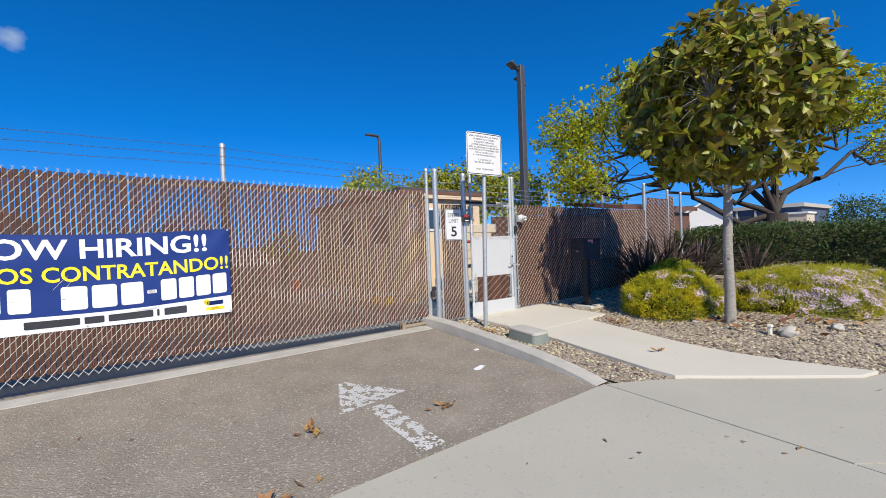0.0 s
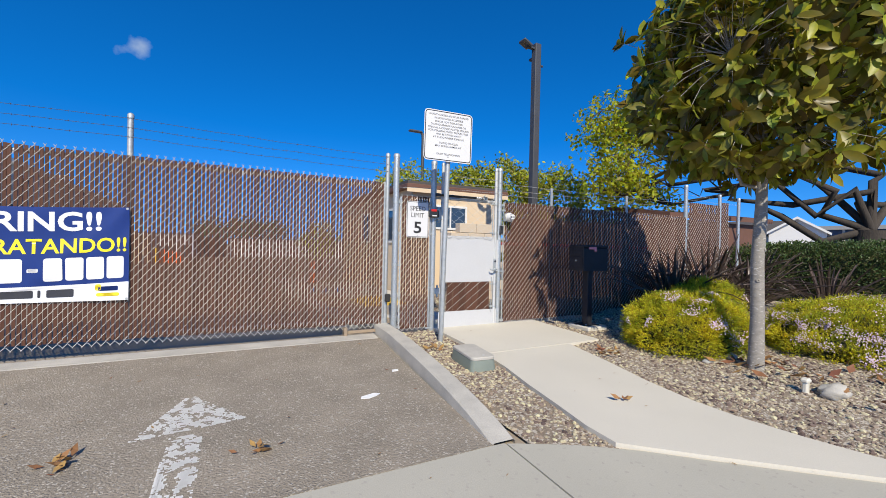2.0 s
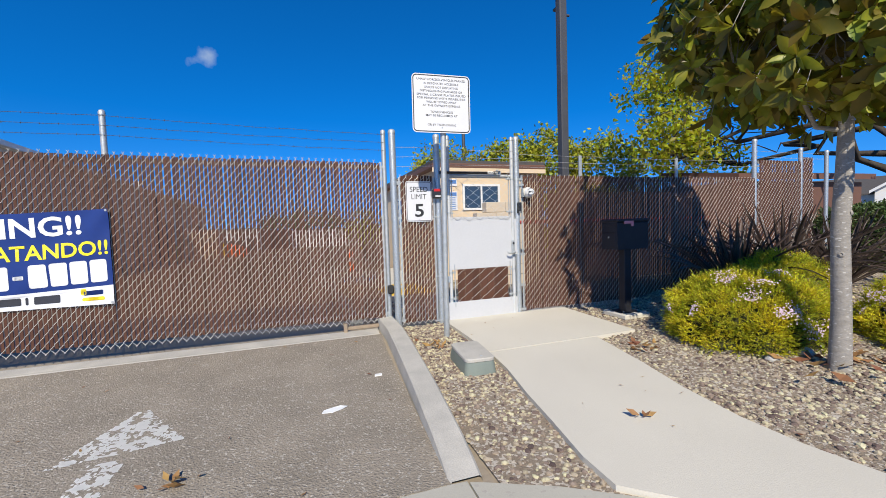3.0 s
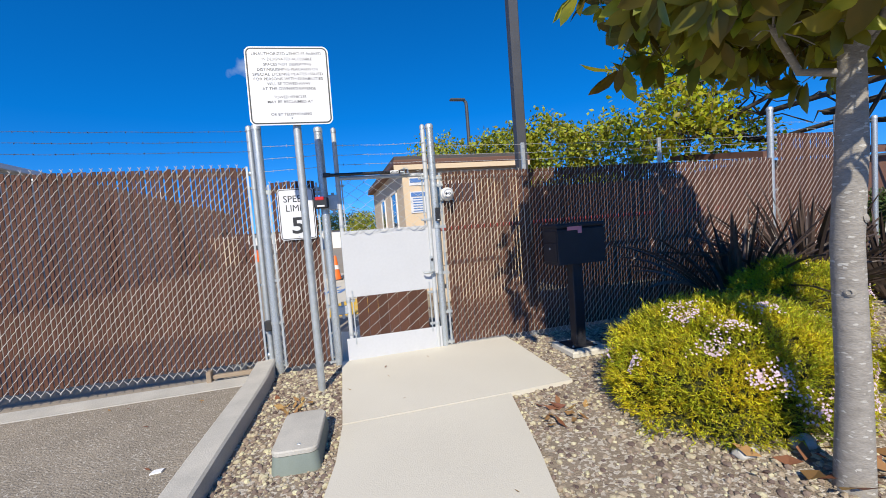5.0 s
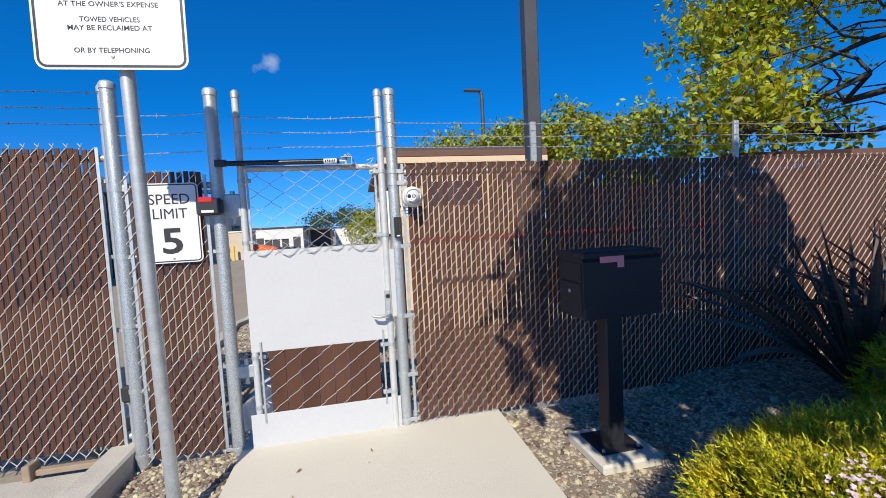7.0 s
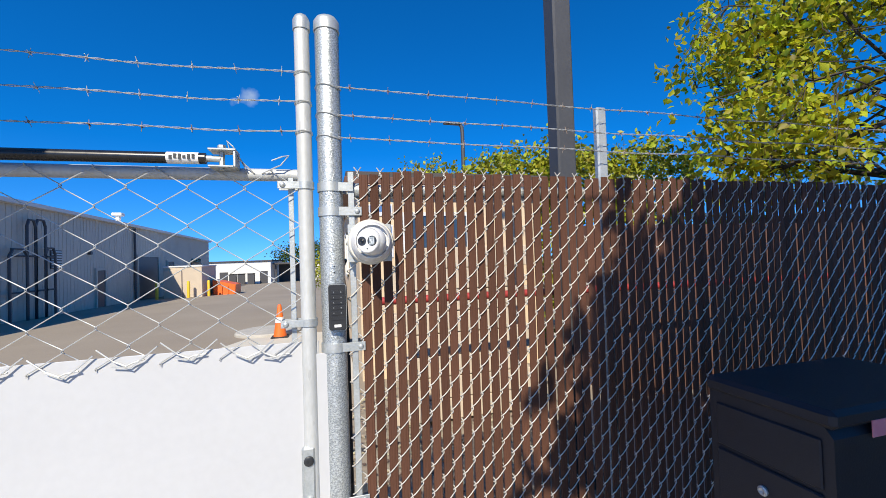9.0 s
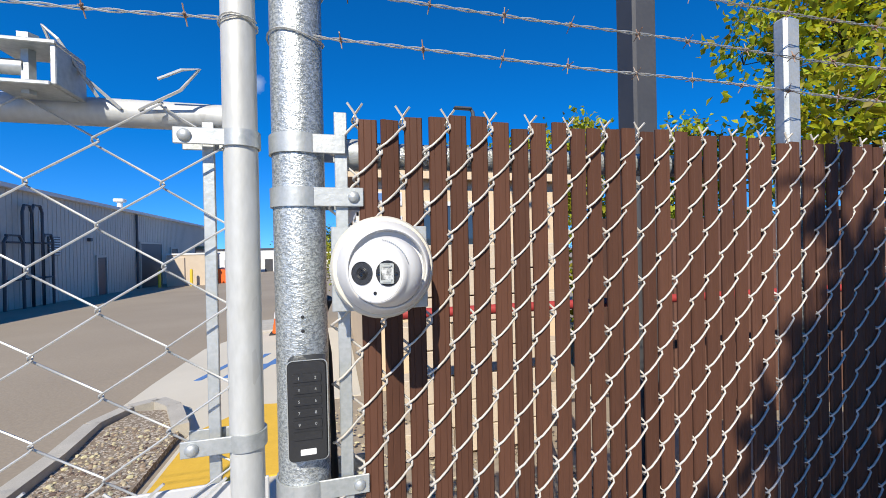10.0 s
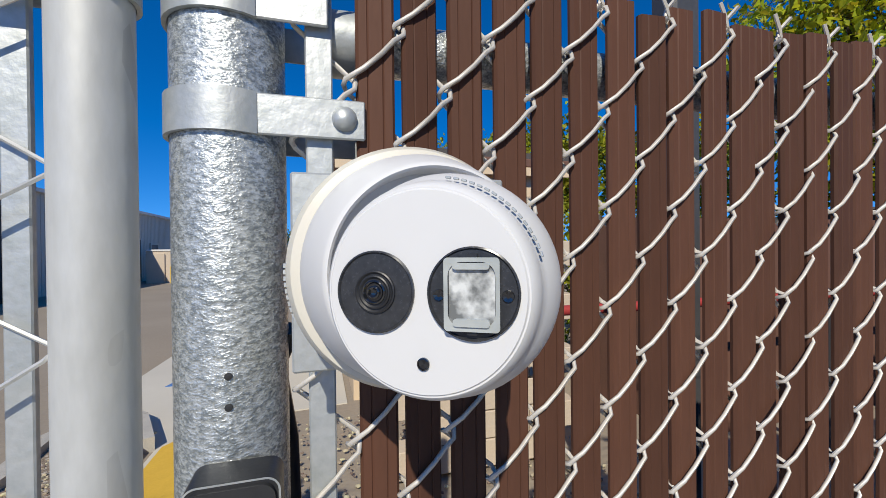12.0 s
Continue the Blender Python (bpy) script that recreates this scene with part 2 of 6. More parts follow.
M["white_wall"] = mat("white_wall", (0.72, 0.71, 0.68), (0.66, 0.65, 0.62), 0.8, scale=0.5, fine=10)
M["blue_grey_wall"] = mat("pale_blue_siding", (0.42, 0.52, 0.56), (0.36, 0.46, 0.50), 0.7, scale=0.6, fine=8)
M["blue_wall"] = mat("dark_blue_wall", (0.045, 0.07, 0.12), (0.06, 0.085, 0.14), 0.7, scale=0.5)
M["glass"] = mat("window_glass", (0.03, 0.045, 0.06), (0.04, 0.055, 0.07), 0.05, spec=0.9, rvar=0.02)
M["orange"] = mat("orange_plastic", (0.85, 0.16, 0.02), (0.75, 0.13, 0.02), 0.5)
M["yellow"] = mat("yellow_paint", (0.80, 0.52, 0.03), (0.7, 0.45, 0.03), 0.5)
M["ban_blue"] = mat("blue_vinyl", (0.016, 0.042, 0.20), (0.012, 0.034, 0.165), 0.4, scale=4, fine=20, rvar=0.08, spec=0.3)
M["ban_white"] = mat("white_vinyl", (0.80, 0.80, 0.80), (0.76, 0.76, 0.77), 0.35, scale=4)
M["ban_yellow"] = mat("yellow_vinyl", (0.88, 0.74, 0.03), (0.84, 0.68, 0.03), 0.35, scale=4)
M["ban_dark"] = mat("charcoal_vinyl", (0.03, 0.03, 0.035), (0.045, 0.045, 0.05), 0.4)
M["rubber"] = mat("rubber", (0.02, 0.02, 0.02), (0.03, 0.03, 0.03), 0.8)
M["wood"] = mat("weathered_wood", (0.33, 0.25, 0.17), (0.25, 0.19, 0.13), 0.85, scale=12, stretch=(0.3, 1, 1))


# ---- builders ----
class Build:
    """Collects vertices and faces of one part, in world metres."""

    def __init__(self):
        self.v, self.f, self.n = [], [], 0

    def add(self, verts, faces):
        verts = np.asarray(verts, dtype=float).reshape(-1, 3)
        self.v.append(verts)
        self.f.extend([tuple(int(i) + self.n for i in fc) for fc in faces])
        self.n += len(verts)
        return self

    def box(self, lo, hi, bevel=0.0, turn=None):
        lo, hi = np.array(lo, float), np.array(hi, float)
        c, h = (lo + hi) / 2, (hi - lo) / 2
        b = min(bevel, h.min() * 0.9)
        vs, idx = [], {}
        for s in np.ndindex(2, 2, 2):
            sg = np.array(s) * 2 - 1
            for ax in range(3):
                p = sg * (h - b)
                p[ax] = sg[ax] * h[ax]
                idx[(s, ax)] = len(vs)
                vs.append(c + p)
        fs = []
        for ax in range(3):
            o = [a for a in range(3) if a != ax]
            for d in (0, 1):
                q = []
                for u, w in ((0, 0), (1, 0), (1, 1), (0, 1)):
                    s = [0, 0, 0]; s[ax] = d; s[o[0]] = u; s[o[1]] = w
                    q.append(idx[(tuple(s), ax)])
                flip = (d == 1) == (ax == 1)
                fs.append(q[::-1] if flip else q)
        if b > 0:
            for ax in range(3):
                o = [a for a in range(3) if a != ax]
                for u in (0, 1):
                    for w in (0, 1):
                        s0 = [0, 0, 0]; s0[o[0]] = u; s0[o[1]] = w
                        s1 = list(s0); s1[ax] = 1
                        fs.append([idx[(tuple(s0), o[0])], idx[(tuple(s1), o[0])], idx[(tuple(s1), o[1])], idx[(tuple(s0), o[1])]])
            for s in np.ndindex(2, 2, 2):
                fs.append([idx[(s, 0)], idx[(s, 1)], idx[(s, 2)]])
        vs = np.array(vs)
        if turn is not None:
            vs = np.array([turn @ Vector(p) for p in vs])
        return self.add(vs, fs)

    def tube(self, pts, r, sides=10, cap=True):
        pts = np.asarray(pts, float)
        k = len(pts)
        rr = np.full(k, r, float) if np.isscalar(r) else np.asarray(r, float)
        tan = np.gradient(pts, axis=0)
        tan /= np.linalg.norm(tan, axis=1)[:, None] + 1e-12
        ref = np.array([0.0, 0, 1]) if abs(tan[:, 2]).mean() < 0.9 else np.array([1.0, 0, 0])
        u = np.cross(tan, ref); u /= np.linalg.norm(u, axis=1)[:, None] + 1e-12
        w = np.cross(tan, u)
        a = np.arange(sides) * 2 * math.pi / sides
        ring = pts[:, None] + rr[:, None, None] * (np.cos(a)[None, :, None] * u[:, None] + np.sin(a)[None, :, None] * w[:, None])
        fs = []
        for i in range(k - 1):
            for j in range(sides):
                j2 = (j + 1) % sides
                fs.append((i * sides + j, i * sides + j2, (i + 1) * sides + j2, (i + 1) * sides + j))
        if cap:
            fs.append(tuple(range(sides))[::-1])
            fs.append(tuple((k - 1) * sides + j for j in range(sides)))
        return self.add(ring.reshape(-1, 3), fs)

    def lathe(self, base, prof, sides=24, axis=(0, 0, 1), arc=None):
        """prof: rows of radius and height along the axis."""
        q = Vector((0, 0, 1)).rotation_difference(Vector(axis).normalized())
        a = np.arange(sides) * 2 * math.pi / sides
        vs = []
        for r, h in prof:
            for t in a:
                vs.append(Vector(base) + q @ Vector((r * math.cos(t), r * math.sin(t), h)))
        k = len(prof)
        fs = [(i * sides + j, i * sides + (j + 1) % sides, (i + 1) * sides + (j + 1) % sides, (i + 1) * sides + j) for i in range(k - 1) for j in range(sides)]
        fs.append(tuple(range(sides))[::-1])
        fs.append(tuple((k - 1) * sides + j for j in range(sides)))
        return self.add([tuple(p) for p in vs], fs)

    def prism(self, poly, z0, z1):
        """A slab from a plan outline; z0 and z1 are numbers or functions of x and y."""
        f0 = z0 if callable(z0) else (lambda x, y: z0)
        f1 = z1 if callable(z1) else (lambda x, y: z1)
        k = len(poly)
        area = sum(poly[i][0] * poly[(i + 1) % k][1] - poly[(i + 1) % k][0] * poly[i][1] for i in range(k))
        if area < 0:
            poly = poly[::-1]
        vs = [(x, y, f0(x, y)) for x, y in poly] + [(x, y, f1(x, y)) for x, y in poly]
        fs = [tuple(range(k))[::-1], tuple(range(k, 2 * k))] + [(i, (i + 1) % k, k + (i + 1) % k, k + i) for i in range(k)]
        return self.add(vs, fs)

    def leaves(self, pos, axis, normal, length, width, sag=0.12):
        """Folded leaves, each a loose piece of four faces."""
        pos, axis, normal = (np.asarray(a, float) for a in (pos, axis, normal))
        axis = axis / (np.linalg.norm(axis, axis=1)[:, None] + 1e-9)
        side = np.cross(axis, normal); side /= np.linalg.norm(side, axis=1)[:, None] + 1e-9
        nrm = np.cross(side, axis)
        length, width = np.asarray(length)[:, None], np.asarray(width)[:, None]
        b = pos
        c = pos + axis * length * 0.55 - nrm * length * sag * 0.3
        lft = pos + axis * length * 0.5 - side * width / 2 + nrm * width * 0.15
        rgt = pos + axis * length * 0.5 + side * width / 2 + nrm * width * 0.15
        tip = pos + axis * length - nrm * length * sag
        vs = np.stack([b, rgt, tip, lft, c], 1).reshape(-1, 3)
        k = len(pos)
        o = np.arange(k) * 5
        fs = np.concatenate([np.stack([o, o + 1, o + 4], 1), np.stack([o + 1, o + 2, o + 4], 1), np.stack([o + 2, o + 3, o + 4], 1), np.stack([o + 3, o, o + 4], 1)])
        self.v.append(vs); self.f.extend(map(tuple, (fs + self.n).tolist())); self.n += len(vs)
        return self

    def broad_leaves(self, pos, axis, normal, length, width, sag=0.14):
        """Broad elliptic leaves with a midrib fold and a drooping tip, each a loose piece of ten faces."""
        pos, axis, normal = (np.asarray(a, float) for a in (pos, axis, normal))
        axis = axis / (np.linalg.norm(axis, axis=1)[:, None] + 1e-9)
        side = np.cross(axis, normal); side /= np.linalg.norm(side, axis=1)[:, None] + 1e-9
        nrm = np.cross(side, axis)
        length, width = np.asarray(length)[:, None], np.asarray(width)[:, None]
        rib = lambda t: pos + axis * length * t - nrm * length * sag * t * t
        edge = lambda t, w, s: rib(t) + s * side * width * w / 2 + nrm * width * 0.13 * w
        pts = [rib(0.0)]
        for t, w in ((0.22, 0.72), (0.50, 1.0), (0.78, 0.70)):
            pts += [edge(t, w, -1), rib(t), edge(t, w, 1)]
        pts.append(rib(1.0))
        vs = np.stack(pts, 1).reshape(-1, 3)
        o = (np.arange(len(pos)) * 11)[:, None]
        tri = np.array([(0, 2, 1), (0, 3, 2), (7, 8, 10), (8, 9, 10)])
        quad = np.array([(1, 2, 5, 4), (2, 3, 6, 5), (4, 5, 8, 7), (5, 6, 9, 8)])
        fs = [tuple(f) for f in (tri[None] + o[:, :, None] + self.n).reshape(-1, 3).tolist()]
        fs += [tuple(f) for f in (quad[None] + o[:, :, None] + self.n).reshape(-1, 4).tolist()]
        self.v.append(vs); self.f.extend(fs); self.n += len(vs)
        return self

    def mesh(self, name, origin=(0, 0, 0), smooth=None):
        me = bpy.data.meshes.new(name)
        vs = np.concatenate(self.v) - np.array(origin)
        me.from_pydata(vs.tolist(), [], self.f)
        if smooth is not None:
            me.shade_smooth() if smooth >= 180 else me.set_sharp_from_angle(angle=radians(smooth))
        me.update()
        return me


ORIGIN = {}


def thing(name, base, label="", category="", group="", kind=""):
    """An empty at the thing's base, to carry its parts."""
    ob = new(name)
    ob.empty_display_size = 0.1
    ob.location = base
    ORIGIN[ob.name] = tuple(base)
    return tagged(ob, label, category, group, kind)


def part(name, b, material, parent, label="", smooth=None, kind=""):
    """One mesh under a thing or a part; b is built in world metres."""
    o = ORIGIN[parent.name]
    ob = new(name, b.mesh(name, o, smooth))
    ob.data.materials.append(M[material])
    ob.parent = parent
    ORIGIN[ob.name] = o
    return tagged(ob, label, "", "", kind)


def solid(name, b, material, label="", category="", kind="", group="", smooth=None, base=(0, 0, 0)):
    """A thing of one mesh."""
    ob = new(name, b.mesh(name, base, smooth))
    ob.location = base
    ob.data.materials.append(M[material])
    ORIGIN[ob.name] = tuple(base)
    return tagged(ob, label, category, group, kind)


def piece(name, data, parent, at, rot=(0, 0, 0)):
    """One of many alike pieces on shared mesh data."""
    o = ORIGIN[parent.name]
    ob = new(name, data)
    ob.parent = parent
    ob.location = (at[0] - o[0], at[1] - o[1], at[2] - o[2])
    ob.rotation_euler = rot
    return ob


def lettering(name, body, parent, material, centre, height, width=None, face=None, weight=0.0, left=False, label=""):
    """Flat letters that face -y (or by the pose face), fitted to a width."""
    cu = bpy.data.curves.new(name, "FONT")
    cu.body, cu.size, cu.offset, cu.resolution_u = body, 1.0, weight, 3
    tmp = bpy.data.objects.new(name, cu)
    scene.collection.objects.link(tmp)
    bpy.context.view_layer.update()
    me = bpy.data.meshes.new_from_object(tmp.evaluated_get(bpy.context.evaluated_depsgraph_get()))
    bpy.data.objects.remove(tmp)
    co = np.array([v.co[:] for v in me.vertices])
    lo, hi = co.min(0), co.max(0)
    sz = height / 0.73
    sx = (width / (hi[0] - lo[0])) if width else sz
    x0 = lo[0] if left else (lo[0] + hi[0]) / 2
    m = face if face is not None else pose(*centre, 90, 0, 0)
    o = Vector(ORIGIN[parent.name])
    for v in me.vertices:
        p = Vector(((v.co.x - x0) * sx, (v.co.y - 0.365) * sz, 0))
        v.co = m @ p - o
    me.materials.clear()
    me.materials.append(M[material])
    ob = new(name, me)
    ob.parent = parent
    ORIGIN[ob.name] = tuple(o)
    return tagged(ob, label)


def G(x, y):
    """Height of the ground: falling gently towards the street and across the yard."""
    if y < 0:
        return 0.03 + 0.028 * max(y, -6.0)
    return 0.03 - 0.021 * min(max(y - 2.0, 0.0), 70.0)


def GZ(d):
    return lambda x, y: G(x, y) + d


RNG = np.random.default_rng(7)

# ---- ground and paving ----
gb = Build()
ys = [-400.0, -6.0, 2.0, 72.0, 400.0]
ys.insert(2, 0.0)
gv = [(x, y, G(x, y) - 0.03) for y in ys for x in (-400.0, 400.0)]
gb.add(gv, [(i, i + 1, i + 3, i + 2) for i in range(0, 2 * len(ys) - 2, 2)])
ground = solid("ground", gb, "asphalt_lot", "worn grey asphalt lot reaching to the distance", "ground", "structure")

drive = solid("road", Build().prism([(-14, -2.85), (-0.42, -2.85), (-0.40, -2.4), (-0.36, -1.8), (-0.30, -0.8), (-0.24, -0.2), (-14, -0.2)], GZ(-0.08), GZ(0.0)),
              "asphalt", "weathered grey-brown asphalt driveway with a worn arrow", "driveway", "structure")
strip = solid("gate_sill", Build().prism([(-14, -0.195), (-0.26, -0.195), (-0.24, 0.03), (-14, 0.03)], GZ(-0.08), GZ(0.006)),
              "kerb", "narrow concrete strip under the sliding gate", "concrete strip", "structure")

apron = thing("apron", (-2, -4.5, G(0, -4.5)), "pale concrete driveway apron and sidewalk slabs", "sidewalk", "", "structure")
part("slab", Build().prism([(-14, -6), (-0.388, -6), (-0.388, -4.5), (-0.348, -2.862), (-0.43, -2.856), (-14, -2.862)], GZ(-0.1), GZ(0.0)), "concrete", apron)
part("slab", Build().prism([(-0.372, -4.392), (1.812, -6), (9, -6), (9, -4.62), (3.2, -4.55), (2.2, -4.42), (1.46, -4.18), (0.987, -3.80), (0.624, -3.50), (0.346, -3.262), (0.041, -3.06), (-0.28, -2.90), (-0.34, -2.875)], GZ(-0.1), GZ(0.002)), "concrete", apron)
part("slab", Build().prism([(-0.378, -4.402), (1.79, -6), (-0.38, -6)], GZ(-0.1), GZ(0.001)), "concrete", apron)

walkway = thing("walkway", (1, -1.5, G(0, -1.5)), "pale concrete walkway leading to the pedestrian gate", "walkway", "", "structure")
part("slab", Build().prism([(0.56, 0.30), (2.25, 0.30), (2.25, -0.05), (2.27, -1.255), (1.75, -1.275), (0.545, -1.275), (0.555, -0.5)], GZ(-0.1), GZ(0.028)), "walk", walkway)
part("slab", Build().prism([(0.545, -1.283), (1.745, -1.283), (1.60, -2.0), (1.47, -2.51), (1.41, -2.95), (1.42, -3.27), (1.47, -3.51), (1.50, -3.65), (1.60, -3.95), (1.72, -4.24), (1.465, -4.165), (0.99, -3.785), (0.627, -3.486), (0.348, -3.248), (0.262, -3.17), (0.27, -2.93), (0.34, -2.55), (0.40, -2.18), (0.50, -1.7)], GZ(-0.1), GZ(0.024)), "walk", walkway)

kb = Build()
kc = [(-0.125, 0.12), (-0.13, -0.4), (-0.17, -0.9), (-0.215, -1.4), (-0.255, -1.85), (-0.29, -2.2), (-0.315, -2.5), (-0.335, -2.72), (-0.348, -2.85)]
kh = [0.115, 0.115, 0.115, 0.11, 0.10, 0.085, 0.06, 0.03, 0.006]
rows = []
for (x, y), h in zip(kc, kh):
    w = 0.085
    g = G(x, y)
    rows.append([(x - w - 0.015, y, g - 0.05), (x - w, y, g + h - 0.012), (x - w + 0.014, y, g + h), (x + w - 0.014, y, g + h), (x + w, y, g + h - 0.012), (x + w + 0.005, y, g - 0.05)])
kv = [p for r in rows for p in r]
kf = [(i * 6 + j, i * 6 + j + 1, (i + 1) * 6 + j + 1, (i + 1) * 6 + j) for i in range(len(rows) - 1) for j in range(5)]
kf += [(0, 5, 4, 3, 2, 1)]
kb.add(kv, kf)
kerb = solid("kerb", kb, "kerb", "low concrete kerb sloping down to the sidewalk", "kerb", "structure")

# worn arrow on the driveway: many flakes with gaps
ab = Build()
def in_tri(p, a, b, c):
    s = lambda u, v, w: (u[0] - w[0]) * (v[1] - w[1]) - (v[0] - w[0]) * (u[1] - w[1])
    d = (s(p, a, b), s(p, b, c), s(p, c, a))
    return all(k >= 0 for k in d) or all(k <= 0 for k in d)
TIP, HR, HL = (-2.10, -1.33), (-1.74, -1.90), (-2.36, -1.99)
for ix in range(80):
    for iy in range(160):
        x, y = -2.42 + ix * 0.0095, -2.82 + iy * 0.0095
        head = in_tri((x, y), TIP, HR, HL)
        sx = -2.07 + 0.02 * (y + 2.0)
        shaft = -2.80 < y < -2.02 and abs(x - sx + 0.0) < 0.088
        if not (head or shaft):
            continue
        w = noise.noise(Vector((x * 16, y * 16, 3.0))) + 0.7 * noise.noise(Vector((x * 55, y * 55, 8.0)))
        if w < (-0.05 if head else 0.0):
            continue
        j = RNG.uniform(-0.003, 0.003, 2)
        z = G(x, y) + 0.0035
        q = 0.0065
        ab.add([(x - q + j[0], y - q, z), (x + q, y - q + j[1], z), (x + q + j[1], y + q, z), (x - q, y + q + j[0], z)], [(0, 1, 2, 3)])
solid("painted_arrow", ab, "paint_white", "flaking white painted arrow on the driveway", "road marking", "structure")

# planting bed, gently mounded, of soil and gravel
def bed_h(x, y):
    d = min(max((x - 1.75) / 1.4, 0), 1) * min(max((y + 4.6) / 1.2, 0), 1) * min(max((-0.85 - y) / 0.7, max(0.0, min((x - 3.2) / 0.8, 1.0))), 1)
    return G(x, y) - 0.008 + 0.12 * d * d * (3 - 2 * d) + 0.02 * min(1, 4 * d) * noise.noise(Vector((x * 2.2, y * 2.2, 0)))
bb = Build()
nx, ny = 60, 44
gx = np.linspace(-0.2, 14, nx); gy = np.linspace(-4.72, -0.01, ny)
bb.add([(x, y, bed_h(x, y)) for y in gy for x in gx], [(j * nx + i, j * nx + i + 1, (j + 1) * nx + i + 1, (j + 1) * nx + i) for j in range(ny - 1) for i in range(nx - 1)])
bed = solid("planting_bed", bb, "soil", "brown soil planting bed covered with gravel", "planting bed", "structure", smooth=180)

WALK_L = [(-2.9, 0.27), (-2.55, 0.34), (-2.18, 0.40), (-1.7, 0.50), (-1.28, 0.545), (-0.5, 0.555), (0.1, 0.56)]
WALK_R = [(-4.3, 1.72), (-3.95, 1.60), (-3.5, 1.47), (-2.95, 1.41), (-2.5, 1.47), (-2.0, 1.60), (-1.28, 1.745), (-1.27, 2.28), (0.1, 2.26)]
KERB_R = [(-2.9, -0.24), (-2.2, -0.19), (-1.4, -0.12), (-0.4, -0.03), (0.1, -0.03)]
def on(line, y):
    return float(np.interp(y, [p[0] for p in line], [p[1] for p in line]))
def edge_apron(x):
    return float(np.interp(x, [-0.34, 0.04, 0.35, 0.62, 0.99, 1.46, 2.2, 3.2, 9], [-2.88, -3.05, -3.25, -3.49, -3.79, -4.17, -4.40, -4.53, -4.60]))

ICO_V, ICO_F = [], []
_bm = bmesh.new(); bmesh.ops.create_icosphere(_bm, subdivisions=1, radius=1)
ICO_V = np.array([v.co[:] for v in _bm.verts]); ICO_F = np.array([[v.index for v in f.verts] for f in _bm.faces]); _bm.free()
def pebbles(count, test, xr, yr, hfun, r0, r1, seed):
    """Loose rounded stones on a surface, joined."""
    g = np.random.default_rng(seed)
    b = Build()
    vs, fs, k = [], [], 0
    tries = 0
    while k < count and tries < count * 30:
        tries += 1
        x, y = g.uniform(*xr), g.uniform(*yr)
        if not test(x, y, g):
            continue
        r = r0 + (r1 - r0) * g.random() ** 2.2
        s = np.array([r * g.uniform(0.8, 1.4), r * g.uniform(0.7, 1.1), r * g.uniform(0.45, 0.75)])
        a = g.uniform(0, 6.28)
        p = ICO_V * s * (1 + g.uniform(-0.16, 0.16, (len(ICO_V), 1)))
        p = np.stack([p[:, 0] * math.cos(a) - p[:, 1] * math.sin(a), p[:, 0] * math.sin(a) + p[:, 1] * math.cos(a), p[:, 2]], 1)
        vs.append(p + np.array([x, y, hfun(x, y) + s[2] * 0.35]))
        fs.append(ICO_F + k * len(ICO_V))
        k += 1
    b.v, b.f, b.n = vs, [tuple(t) for t in np.concatenate(fs).tolist()], k * len(ICO_V)
    return b
def t_strip(x, y, g):
    return on(KERB_R, y) + 0.01 < x < on(WALK_L, y) - 0.01 and y > edge_apron(x) + 0.02 and g.random() < (0.9 if y > -2.0 else 0.45)
def t_bed(x, y, g):
    if x < on(WALK_R, y) + 0.01 or y < edge_apron(x) + 0.02:
        return False
    near = math.exp(-max(x - 2.0, 0) * 0.32)
    return g.random() < near * (0.55 + 0.45 * noise.noise(Vector((x * 1.3, y * 1.3, 5))))
solid("gravel", pebbles(2600, t_strip, (-0.3, 0.6), (-3.2, 0.0), lambda x, y: bed_h(x, y), 0.007, 0.021, 11), "pebble", "tan and grey gravel beside the kerb", "gravel", "stuff")
solid("gravel", pebbles(13500, t_bed, (1.4, 8.5), (-4.6, -0.02), lambda x, y: bed_h(x, y), 0.008, 0.023, 12), "pebble", "tan and grey gravel over the planting bed", "gravel", "stuff")
solid("gravel", pebbles(2600, lambda x, y, g: g.random() < 1.2 - y * 0.2, (1.35, 3.6), (0.32, 3.6), lambda x, y: 0.012, 0.009, 0.022, 13), "pebble", "tan gravel behind the slatted fence", "gravel", "stuff")


# ---- chain-link fencing ----
P, HD = 0.070, 0.088     # width and height of a diamond


